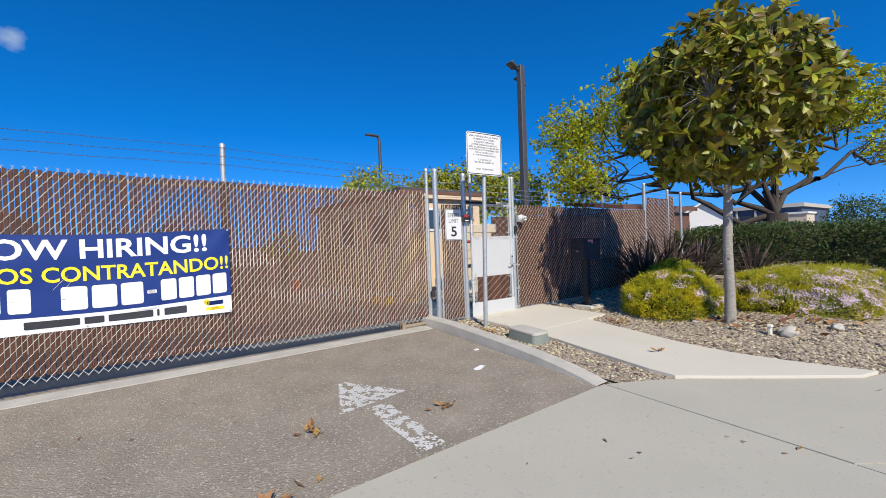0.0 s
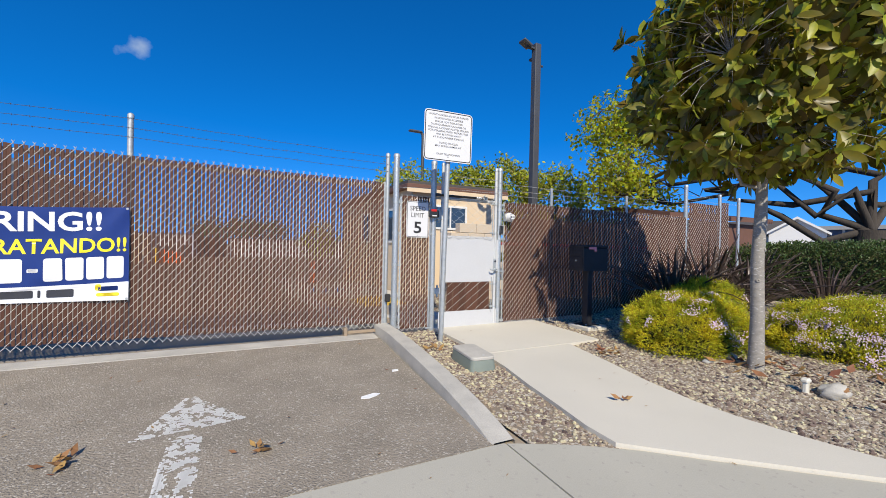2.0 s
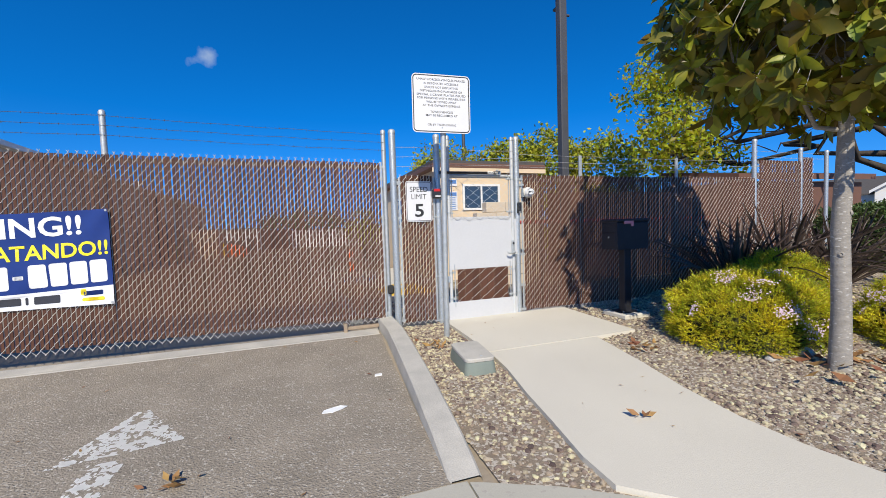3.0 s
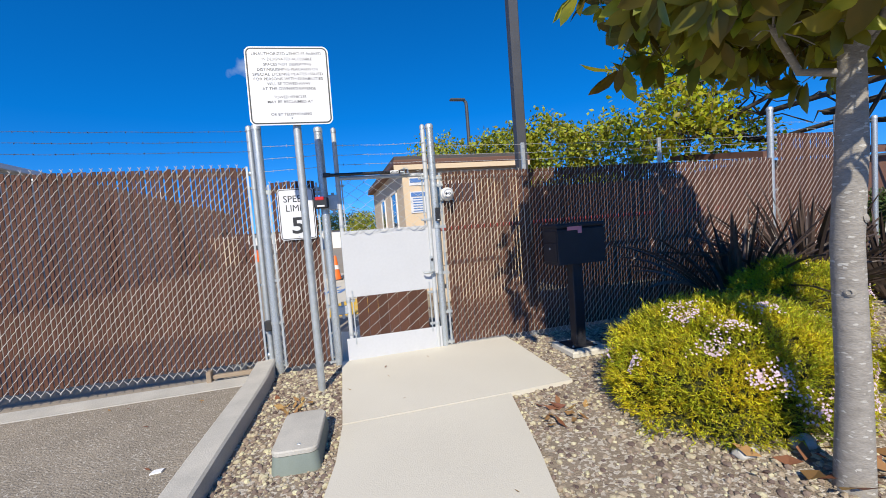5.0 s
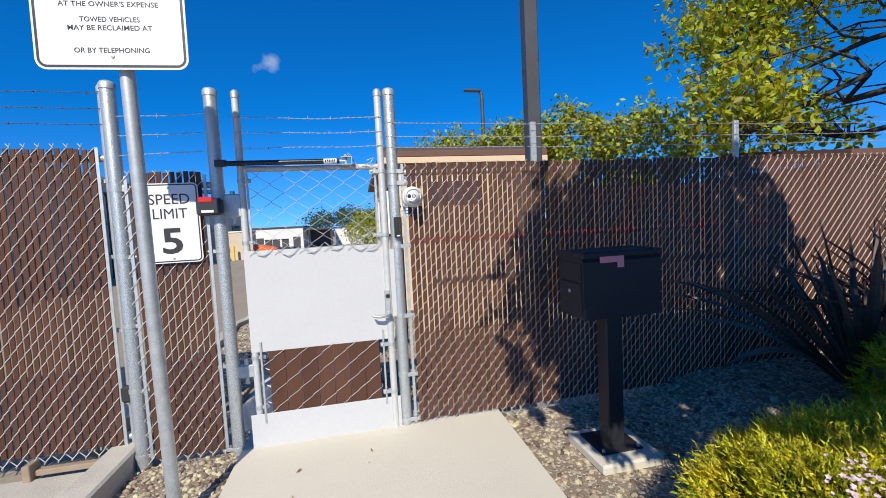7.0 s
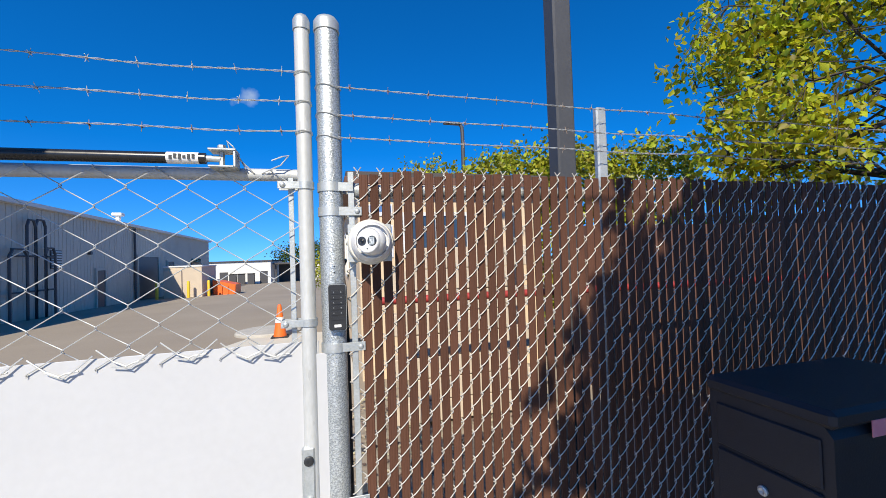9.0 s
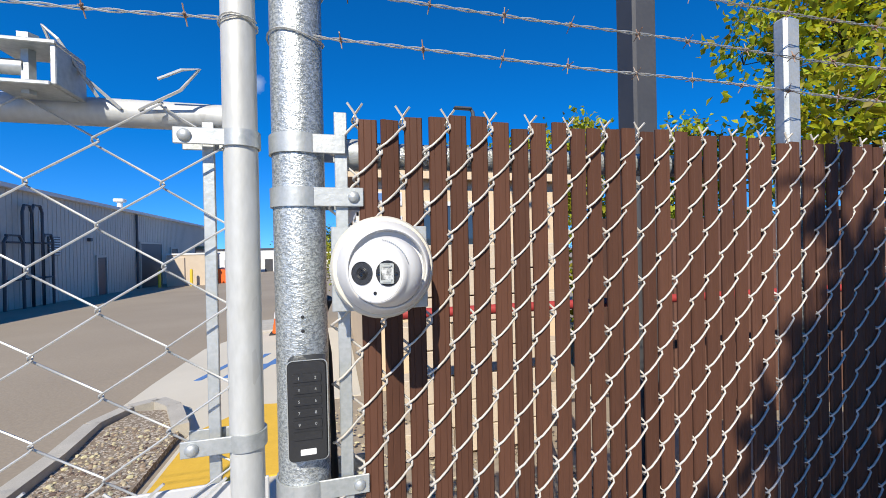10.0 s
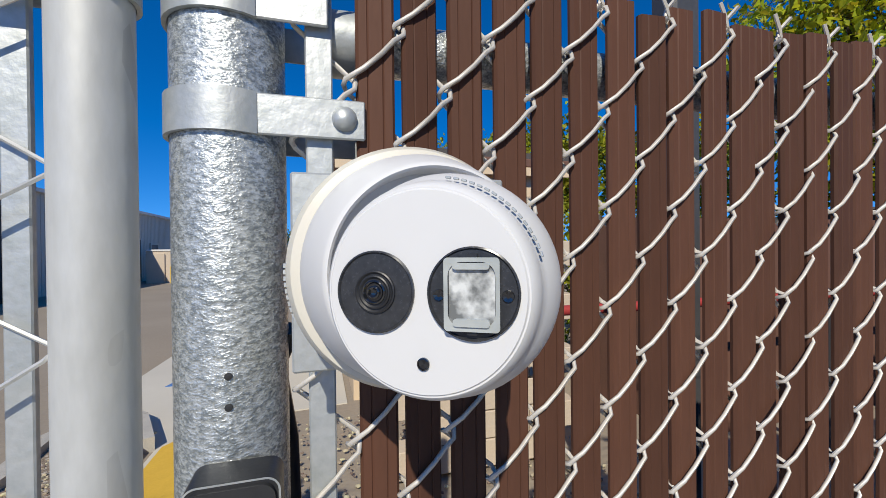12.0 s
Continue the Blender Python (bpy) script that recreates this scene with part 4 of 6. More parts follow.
part("bolt", Build().lathe((1.302, -0.052, 1.79), [(0.0075, 0), (0.0075, 0.062), (0.011, 0.062), (0.011, 0.07), (0.006, 0.072)], 6), "galv_dull", cl)
part("end_bracket", Build().box((0.545, -0.065, 1.80), (0.61, -0.035, 1.84), 0.004), "black_plastic", dc)

sn = thing("beacon_unit", (0.505, -0.06, 1.5), "small black entry unit with a red light clamped to the post", "entry unit")
part("housing", Build().box((0.44, -0.105, 1.515), (0.575, -0.038, 1.615), 0.012), "black_plastic", sn)
part("red_lens", Build().box((0.455, -0.110, 1.588), (0.535, -0.092, 1.622), 0.006), "red", sn, "red plastic lens")
part("junction_box", Build().box((0.585, 0.02, 1.50), (0.65, 0.06, 1.64), 0.005), "galv_dull", sn)
part("print_bar", Build().box((0.47, -0.1065, 1.53), (0.535, -0.1045, 1.545)), "sign_white", sn)

# ---- turret camera, junction box, keypad ----
jb = thing("junction_box", (1.70, -0.05, 1.52), "grey weatherproof metal junction box on the fence", "junction box")
part("body", Build().box((1.641, -0.080, 1.522), (1.765, -0.036, 1.630), 0.004), "galv_dull", jb)
part("lid", Build().box((1.639, -0.085, 1.520), (1.767, -0.081, 1.632), 0.0012), "galv_dull", jb)
part("conduit_loop", Build().tube([(1.632, 0.00, 1.53), (1.620, 0.012, 1.50), (1.628, 0.02, 1.44), (1.634, 0.025, 1.25), (1.634, 0.03, 0.6)], 0.0085, 10), "black_plastic", jb, "black cable running down", smooth=60)

tc_ = thing("security_camera", (1.704, -0.09, 1.58), "white dome security camera with lens and infrared lamp", "security camera")
BC = (1.704, -0.0855, 1.578)
part("base_ring", Build().lathe(BC, [(0.060, 0), (0.0655, 0.003), (0.0668, 0.012), (0.0662, 0.021), (0.0635, 0.0265), (0.0590, 0.0280)], 72, (0, -1, 0)), "cam_cream", tc_, "slightly yellowed base ring", smooth=35)
part("collar", Build().lathe((1.704, -0.1125, 1.578), [(0.0570, 0), (0.0588, 0.0022), (0.0586, 0.010), (0.0565, 0.020), (0.0528, 0.031), (0.0492, 0.0400), (0.0478, 0.0425), (0.0468, 0.0430), (0.0458, 0.0420), (0.0452, 0.030)], 80, (0, -1, 0)), "cam_white", tc_, smooth=40)
# added black ring: paints the shade between collar and eyeball
part("gap", Build().lathe((1.704, -0.130, 1.578), [(0.030, 0), (0.0453, 0.0), (0.0453, 0.002), (0.030, 0.002)], 48, (0, -1, 0)), "black_plastic", tc_, "black ring standing in for the shade round the eyeball")
FX = Vector((-0.53, -0.848, 0.0)).normalized()
FC = Vector((1.6830, -0.2095, 1.5765))
RB = 0.0392
ball = part("eyeball", Build().lathe(FC - FX * 0.0305, [(RB * math.cos(a), RB * math.sin(a)) for a in [radians(-75 + 4.2 * k) for k in range(26)]] + [(0.0338, 0.0226), (0.0330, 0.0258), (0.0318, 0.0282), (0.0310, 0.0290)], 80, FX), "cam_white", tc_, smooth=40)
fm = Matrix.Translation(FC) @ (Vector(FX).to_track_quat("Z", "Y").to_matrix().to_4x4())
part("face", Build().lathe(FC - FX * 0.003, [(0.0306, 0.0), (0.0306, 0.0014), (0.0300, 0.0022), (0.001, 0.0023)], 72, FX), "cam_white", ball, smooth=30)
UP = Vector((0, 0, 1)); SIDE = UP.cross(FX).normalized(); UPF = FX.cross(SIDE).normalized()
def onface(u, v, d=0.0):
    return FC + SIDE * u + UPF * v + FX * d
LU, IU = -0.0149, 0.0149
le = part("lens_window", Build().lathe(onface(LU, 0.0, -0.0008), [(0.0124, 0), (0.0124, 0.0010), (0.0119, 0.0012), (0.0115, 0.0006), (0.0001, 0.0005)], 48, FX), "lens_black", ball, smooth=30)
for r, d in ((0.0064, 0.0010), (0.0050, 0.0013), (0.0036, 0.0016), (0.0019, 0.0019)):
    part("lens_ring", Build().lathe(onface(LU, 0.0, -0.0006), [(r, 0), (r, d), (r - 0.0004, d + 0.0002), (r - 0.0010, d - 0.0003), (0.0002, d - 0.0004)], 40, FX), "lens_glass" if r < 0.004 else "black_plastic", le, smooth=30)
irw = part("infrared_window", Build().lathe(onface(IU, 0.0, -0.0008), [(0.0134, 0), (0.0134, 0.0010), (0.0129, 0.0012), (0.0125, 0.0006), (0.0001, 0.0005)], 48, FX), "lens_black", ball, smooth=30)
def optic(w, h, r, z0, z1, name, label="", dv=0.0, material="led_block"):
    b = Build()
    plate(b, Matrix.Translation(onface(IU, dv)) @ fm.to_3x3().to_4x4(), rounded(w, h, r), z0, z1)
    return part(name, b, material, irw, label)
b = Build()
ring_plate(b, Matrix.Translation(onface(IU, 0.0)) @ fm.to_3x3().to_4x4(), 0.0158, 0.0206, 0.0012, 0.0012, 0.0, 0.0022)
part("led_rim", b, "led_rim", irw, "clear square rim of the optic")
optic(0.0130, 0.0172, 0.0024, 0.0002, 0.0016, "led_optic", "square infrared optic with glassy reflections put into its colour")
# pale bars painted as glints along the optic's lower and upper edge
optic(0.0104, 0.0022, 0.0010, 0.0016, 0.0028, "led_glint", "", -0.0078, "led_rim")
optic(0.0104, 0.0018, 0.0009, 0.0016, 0.0028, "led_glint", "", 0.0079, "led_rim")
for v in (-0.0108, 0.0108):
    optic(0.0030, 0.0012, 0.0004, 0.0002, 0.0014, "led_clip", "", v, "black_plastic")
for s in (-1, 1):
    part("screw", Build().lathe(onface(IU + s * 0.0099, -0.0005, -0.0002), [(0.0018, 0), (0.0016, 0.0006), (0.0006, 0.0004)], 12, FX), "lens_glass", irw)
part("sensor_hole", Build().lathe(onface(0.0, -0.0208, -0.0006), [(0.0019, 0), (0.0019, 0.0006), (0.0015, 0.0007), (0.0014, 0.0003), (0.0001, 0.0002)], 20, FX), "lens_glass", ball)
# fine moulded notches along the eyeball's upper edge
nt_ = Build()
for k in range(16):
    t = radians(18 + k * 4.2)
    c = FC + (SIDE * math.cos(t) + UPF * math.sin(t)) * 0.0352 - FX * 0.0102
    nt_.box((-0.0009, -0.0004, -0.0005), (0.0009, 0.0004, 0.0005), 0.0002, Matrix.Translation(c) @ fm.to_3x3().to_4x4() @ Matrix.Rotation(t + math.pi / 2, 4, "Z"))
part("notch", nt_, "galv_dull", ball)
for i in range(9):
    t = radians(200 - i * 2.8)
    p = Vector((BC[0] + 0.0668 * math.cos(t), -0.0985, BC[2] + 0.0668 * math.sin(t)))
    part("print_bar", Build().box((-0.0005, -0.003, -0.0011), (0.0009, 0.003, 0.0011), 0.0, Matrix.Translation(p) @ pose(0, 0, 0, 0, -math.degrees(t), 0)), "galv_dull", tc_)

kp = thing("keypad", (1.60, -0.05, 1.33), "black entry keypad fixed to the galvanised post", "keypad")
KM = pose(1.6045, -0.041, 1.389, 90, 0, 0) @ pose(0, 0, 0, 2.0, 0, 0)
b = Build(); plate(b, KM, rounded(0.052, 0.137, 0.008), 0.0, 0.024); plate(b, KM, rounded(0.047, 0.132, 0.0075), 0.024, 0.0275)
kb_ = part("body", b, "black_plastic", kp, smooth=30)
b = Build(); ring_plate(b, KM, 0.0525, 0.1375, 0.0085, 0.0012, 0, 0.0246); part("rim", b, "galv_dull", kp, "thin silver rim")
for r in range(6):
    b = Build(); plate(b, KM @ pose(0, 0.046 - r * 0.0155, 0), rounded(0.036, 0.0105, 0.002), 0.0275, 0.0292)
    kr = part("key", b, "black_plastic", kp)
    for c in (-1, 1):
        tx = ("12", "34", "56", "78", "90", "")[r]
        if tx:
            lettering("digit", tx[0 if c < 0 else 1], kr, "galv_dull", None, 0.0042, face=KM @ pose(c * 0.0105, 0.046 - r * 0.0155, 0.0294))
b = Build(); plate(b, KM @ pose(0, -0.054, 0), rounded(0.020, 0.008, 0.001), 0.0275, 0.0282); part("badge", b, "paper", kp, "small pale badge")
for z in (1.5098, 1.4902):
    part("screw_hole", Build().lathe((1.5985, -0.0402, z), [(0.0024, 0), (0.0024, 0.0016), (0.0008, 0.0018)], 14, (0, -1, 0)), "sign_black", fence)

# ---- signs ----
sl = thing("speed_limit_sign", (0.287, -0.055, 1.247), "white metal speed limit sign with black letters", "sign")
SM = pose(0.287, -0.053, 1.480, 90, 0, 0)
b = Build(); plate(b, SM, rounded(0.313, 0.465, 0.028), -0.003, 0.0)
pl = part("panel", b, "sign_white", sl)
b = Build(); ring_plate(b, SM, 0.300, 0.452, 0.024, 0.0065, 0, 0.0009); part("border", b, "sign_black", sl)
lettering("lettering", "SPEED", sl, "sign_black", None, 0.062, 0.215, SM @ pose(0, 0.142, 0.001), 0.002)
lettering("lettering", "LIMIT", sl, "sign_black", None, 0.062, 0.180, SM @ pose(0, 0.058, 0.001), 0.0)
lettering("lettering", "5", sl, "sign_black", None, 0.150, 0.108, SM @ pose(0, -0.098, 0.001), 0.02)
for z in (0.205, -0.205):
    part("bolt", Build().lathe(tuple(SM @ Vector((0.0, z, 0.0))), [(0.007, 0), (0.006, 0.004), (0.002, 0.005)], 10, (0, -1, 0)), "galv_dull", pl)

ts = thing("parking_sign", (0.30, -0.565, 0.0), "white accessible-parking tow-away sign on a galvanised pipe post", "sign")
b = Build().tube([(0.392, -0.565, G(0.39, -0.56) - 0.05), (0.392, -0.60, 1.05), (0.400, -0.648, 2.60)], 0.0295, 24)
part("pipe_post", b, "galv_dull", ts, smooth=40)
TM = pose(0.374, -0.683, 2.415, 90, 0, -5.0) @ pose(0, 0, 0, 0, 0, -0.6)
b = Build(); plate(b, TM, rounded(0.604, 0.580, 0.045), -0.0025, 0.0)
tp = part("panel", b, "sign_white", ts)
b = Build(); ring_plate(b, TM, 0.586, 0.562, 0.038, 0.010, 0, 0.0009); part("border", b, "sign_black", ts)
LINES = (("UNAUTHORIZED VEHICLES PARKED", 0.07, 0.505), ("IN DESIGNATED ACCESSIBLE", 0.137, 0.36), ("SPACES NOT DISPLAYING", 0.203, 0.345), ("DISTINGUISHING PLACARDS OR", 0.266, 0.44),
         ("SPECIAL LICENSE PLATES ISSUED", 0.328, 0.51), ("FOR PERSONS WITH DISABILITIES", 0.388, 0.50), ("WILL BE TOWED AWAY", 0.45, 0.315), ("AT THE OWNER'S EXPENSE", 0.512, 0.39),
         ("TOWED VEHICLES", 0.62, 0.235), ("MAY BE RECLAIMED AT", 0.68, 0.33), ("OR BY TELEPHONING", 0.84, 0.295))
for body, f, w in LINES:
    lettering("lettering", body, ts, "sign_black", None, 0.0215, w, TM @ pose(0, 0.29 - 0.58 * f - 0.012, 0.001), 0.006)
for v in (0.235, -0.235):
    part("bolt", Build().lathe(tuple(TM @ Vector((0, v, 0))), [(0.008, 0), (0.007, 0.004), (0.002, 0.005)], 10, (0, -1, 0)), "galv_dull", tp)

# ---- banner on the sliding gate ----
BY = YG - 0.022
def ripple(x, z):
    u = -2.72 - x
    edge = min(max((1.45 - z) * 3, 0), 1)
    pull = math.exp(-((u - (1.45 - z) * 1.0) / 0.10) ** 2) * 0.010 + math.exp(-((u - (1.45 - z) * 0.55) / 0.07) ** 2) * 0.007
    return BY - 0.006 * math.sin(u * 7 + z * 2) * edge - 0.008 * math.sin(u * 2.2 + 1) - pull * (z > 0.7) - 0.004 * math.sin(z * 13 + u * 3)
def tilt(x):
    return 0.02 * (-2.72 - x) / 1.7 - 0.06 * math.sin(min(max((-2.72 - x) / 2.6, 0), 1) * math.pi)
banner = thing("banner", (-3.9, BY, 0.55), "blue and white vinyl hiring banner tied to the slatted gate", "banner")
def sheet(z0, z1, mat_name, name):
    nx_, nz_ = 110, 20
    b = Build()
    xs = np.linspace(-5.05, -2.72, nx_); zs = np.linspace(z0, z1, nz_)
    f = [(j * nx_ + i, j * nx_ + i + 1, (j + 1) * nx_ + i + 1, (j + 1) * nx_ + i) for j in range(nz_ - 1) for i in range(nx_ - 1)]
    b.add([(x, ripple(x, z), z + (tilt(x) if z > 0.72 else tilt(x) * (z - 0.555) / 0.18 * 1.0)) for z in zs for x in xs], f)
    k = b.n
    b.add([(x, ripple(x, z) + 0.003, z + (tilt(x) if z > 0.72 else tilt(x) * (z - 0.555) / 0.18 * 1.0)) for z in zs for x in xs], [q[::-1] for q in f])
    return part(name, b, mat_name, banner, smooth=180)
sheet(0.735, 1.45, "ban_blue", "blue_field")
sheet(0.555, 0.735, "ban_white", "white_strip")
def drape(ob):
    o = Vector(ORIGIN[ob.name])
    bm = bmesh.new(); bm.from_mesh(ob.data)
    bmesh.ops.triangulate(bm, faces=bm.faces)
    for _ in range(2):
        bmesh.ops.subdivide_edges(bm, edges=[e for e in bm.edges if e.calc_length() > 0.035], cuts=1)
        bmesh.ops.triangulate(bm, faces=bm.faces)
    for v in bm.verts:
        x, z = v.co.x + o.x, v.co.z + o.z
        v.co.y = ripple(x, z) - 0.0025 - o.y
        v.co.z += tilt(x) if z > 0.735 else tilt(x) * (z - 0.555) / 0.18
    bm.to_mesh(ob.data); bm.free()
    return ob
drape(lettering("lettering", "NOW HIRING!!", banner, "ban_white", (-3.815, BY, 1.325), 0.175, 1.77, weight=0.025))
drape(lettering("lettering", "OS CONTRATANDO!!", banner, "ban_yellow", (-3.60, BY, 1.10), 0.135, 1.72, weight=0.02))
def bar_on(x0, x1, z0, z1, mat_name, r=0.02, name="print_bar"):
    b = Build(); plate(b, pose((x0 + x1) / 2, BY, (z0 + z1) / 2, 90), rounded(x1 - x0, z1 - z0, r, 3), 0, 0.0005)
    return drape(part(name, b, mat_name, banner))
for x0, x1 in ((-4.60, -4.44), (-4.40, -4.26), (-4.07, -3.89), (-3.86, -3.68), (-3.65, -3.48), (-3.34, -3.21), (-3.19, -3.06), (-3.04, -2.91), (-2.89, -2.76)):
    bar_on(x0, x1, 0.775, 0.985, "ban_white")
bar_on(-3.45, -3.375, 0.86, 0.895, "ban_white", 0.008)
for x0, x1 in ((-4.46, -4.10), (-4.07, -3.93), (-3.90, -3.56), (-3.53, -3.51), (-3.47, -3.28)):
    bar_on(x0 + 0.15, x1 + 0.15, 0.605, 0.69, "ban_dark", 0.012)
bar_on(-2.95, -2.80, 0.655, 0.70, "ban_blue", 0.01, "logo_shape")
bar_on(-2.965, -2.79, 0.60, 0.635, "ban_yellow", 0.015, "logo_shape")
bar_on(-2.975, -2.93, 0.66, 0.725, "ban_yellow", 0.015, "logo_shape")
for x, z in ((-2.735, 1.435), (-2.735, 0.57), (-3.9, 0.57)):
    part("grommet", Build().lathe((x, ripple(x, z) - 0.001, z), [(0.011, 0), (0.010, 0.002), (0.006, 0.0022), (0.0055, 0.0005)], 14, (0, -1, 0)), "galv_dull", banner)

# ---- mailbox ----
mb = thing("mailbox", (2.74, -0.62, 0.03), "black locking steel mailbox on a square post", "mailbox")
b = Build()
prof = [(-0.755, 0.838), (-0.755, 1.150), (-0.735, 1.176), (-0.70, 1.186), (-0.54, 1.200), (-0.505, 1.192), (-0.490, 1.172), (-0.490, 0.838)]
b.add([(x, y, z) for x in (2.505, 2.980) for y, z in prof], [tuple(range(8)), tuple(range(8, 16))[::-1]] + [(i, 8 + i, 8 + (i + 1) % 8, (i + 1) % 8) for i in range(8)])
bx = part("body", b, "mailbox", mb)
part("lid", Build().box((2.497, -0.762, 1.168), (2.988, -0.482, 1.206), 0.010), "mailbox", mb)
dr = part("door", Build().box((2.498, -0.735, 0.862), (2.505, -0.510, 1.035), 0.003), "mailbox", mb)
part("slot_door", Build().box((2.499, -0.735, 1.045), (2.505, -0.510, 1.145), 0.003), "mailbox", mb)
part("lock", Build().lathe((2.498, -0.62, 0.985), [(0.011, 0), (0.011, 0.004), (0.007, 0.006), (0.002, 0.004)], 16, (-1, 0, 0)), "galv_dull", dr)
part("flag_tape", Build().box((2.60, -0.7635, 1.145), (2.745, -0.7615, 1.178), 0.0).box((2.705, -0.7635, 1.115), (2.745, -0.7615, 1.145), 0.0), "pink", mb, "pink tape flag")
part("post", Build().box((2.688, -0.672, 0.06), (2.790, -0.570, 0.84), 0.006), "mailbox", mb)
bp = part("base_plate", Build().box((2.60, -0.74, 0.062), (2.86, -0.50, 0.072), 0.002), "mailbox", mb)
for x in (2.62, 2.84):
    part("bolt", Build().lathe((x, -0.72, 0.072), [(0.010, 0), (0.010, 0.012), (0.004, 0.016)], 6), "galv_dull", bp)
part("footing", Build().box((2.55, -0.83, 0.0), (2.93, -0.44, 0.062), 0.012), "walk", mb, "pale concrete footing pad")

# ---- valve box, litter ----
vb = thing("utility_box", (0.305, -1.43, G(0, -1.5)), "grey-green polymer utility box beside the walkway", "utility box")
VM = pose(0.305, -1.43, G(0, -1.43)) @ pose(0, 0, 0, 1.6, 0, -5)
def ringed(rows, outline_fn, m):
    b = Build(); k = None
    for s, z in rows:
        o = outline_fn(s); k = len(o)
        b.add([tuple(m @ Vector((x, y, z))) for x, y in o], [])
    n = len(rows)
    b.f += [(i * k + j, i * k + (j + 1) % k, (i + 1) * k + (j + 1) % k, (i + 1) * k + j) for i in range(n - 1) for j in range(k)] + [tuple((n - 1) * k + j for j in range(k))]
    return b
fn = lambda s: rounded(0.25 + s, 0.47 + s, 0.05)
part("body", ringed([(0.03, -0.05), (0.02, 0.02), (0.0, 0.095)], fn, VM), "box_green", vb, smooth=30)
part("lid", ringed([(-0.002, 0.097), (0.004, 0.099), (0.004, 0.118), (-0.008, 0.126), (-0.05, 0.128)], fn, VM), "kerb", vb, "weathered grey lid", smooth=30)
part("bolt", Build().lathe(tuple(VM @ Vector((0.02, -0.18, 0.128))), [(0.012, 0), (0.010, 0.003), (0.003, 0.003)], 10), "galv_dull", vb)

def scrap(name, x, y, outline, z, material, label, cat):
    b = Build()
    o = [(x + dx, y + dy) for dx, dy in outline]
    b.prism(o, lambda u, v: z, lambda u, v: z + 0.003 + 0.006 * math.sin((u - x) * 40) ** 2)
    return solid(name, b, material, label, cat)
scrap("paper_scrap", -0.88, -1.86, [(-0.085, -0.03), (-0.02, -0.045), (0.05, -0.01), (0.085, 0.02), (0.04, 0.035), (-0.03, 0.015), (-0.07, 0.01)], G(0, -1.86) + 0.003, "paper", "torn white paper scrap lying on the asphalt", "litter")
scrap("paper_scrap", -0.50, -1.38, [(-0.03, -0.02), (0.03, -0.015), (0.035, 0.02), (-0.02, 0.025)], G(0, -1.38) + 0.003, "paper", "small white paper scrap on the asphalt", "litter")

def leaf_heap(name, x, y, z, n, spread, label, size=0.06, seed=1):
    g = np.random.default_rng(seed)
    b = Build()
    p = np.stack([x + g.normal(0, spread, n), y + g.normal(0, spread, n), z + g.uniform(0.004, 0.02, n)], 1)
    a = g.uniform(0, 6.28, n)
    ax = np.stack([np.cos(a), np.sin(a), g.uniform(-0.1, 0.35, n)], 1)
    nm = np.stack([g.normal(0, 0.4, n), g.normal(0, 0.4, n), np.ones(n)], 1)
    s = g.uniform(0.6, 1.3, n) * size
    b.leaves(p, ax, nm, s * 1.5, s * 0.7, -0.25)
    return solid(name, b, "leaf_dead", label, "dead leaves", "stuff")
leaf_heap("dead_leaves", -2.62, -2.10, G(0, -2.1), 14, 0.045, "small heap of brown dead leaves on asphalt", 0.05, 1)
leaf_heap("dead_leaves", -1.68, -2.36, G(0, -2.4), 12, 0.05, "small heap of brown dead leaves on asphalt", 0.05, 2)
leaf_heap("dead_leaves", -2.95, -2.72, G(0, -2.7), 10, 0.05, "small heap of brown dead leaves on asphalt", 0.05, 3)
leaf_heap("dead_leaves", 0.85, -2.74, G(0, -2.74) + 0.026, 5, 0.015, "crumpled dark leaf lying on the walkway", 0.045, 4)
leaf_heap("dead_leaves", 1.95, -1.62, bed_h(1.95, -1.62), 22, 0.10, "brown dead leaves at the walkway's edge", 0.06, 5)
leaf_heap("dead_leaves", 2.75, -2.75, bed_h(2.75, -2.75), 40, 0.22, "brown fallen leaves under the tree", 0.09, 6)
leaf_heap("dead_leaves", 0.2, -0.75, bed_h(0.2, -0.75), 18, 0.10, "brown dead leaves on gravel by the kerb", 0.05, 7)
leaf_heap("dead_leaves", 3.3, -3.5, bed_h(3.3, -3.5), 40, 0.35, "brown fallen leaves on the planting bed", 0.08, 8)

def scatter(label, count, xr, yr, lift, size, seed):
    """Single dry leaf and twig fragments lying about."""
    g = np.random.default_rng(seed)
    x, y = g.uniform(*xr, count), g.uniform(*yr, count)
    pos = np.stack([x, y, [G(a, b) + lift for a, b in zip(x, y)]], 1)
    a = g.uniform(0, 6.28, count)
    ln = size * g.uniform(0.5, 1.4, count)
    b = Build().leaves(pos, np.stack([np.cos(a), np.sin(a), 0.05 + 0 * a], 1), np.stack([0.2 * np.sin(a), 0.2 * np.cos(a), 1 + 0 * a], 1), ln, ln * g.uniform(0.15, 0.45, count), -0.15)
    return solid("leaf_litter", b, "leaf_dead", label, "leaf litter", "stuff")
scatter("dry brown leaf fragments scattered on the sidewalk", 34, (-3.2, 1.6), (-4.6, -2.95), 0.006, 0.045, 91)
scatter("dry brown leaf fragments scattered on the asphalt driveway", 60, (-5.5, -0.5), (-2.8, -0.3), 0.006, 0.04, 92)
scatter("dry leaf fragments lying on the walkway", 12, (0.6, 1.35), (-3.0, -0.2), 0.032, 0.035, 93)

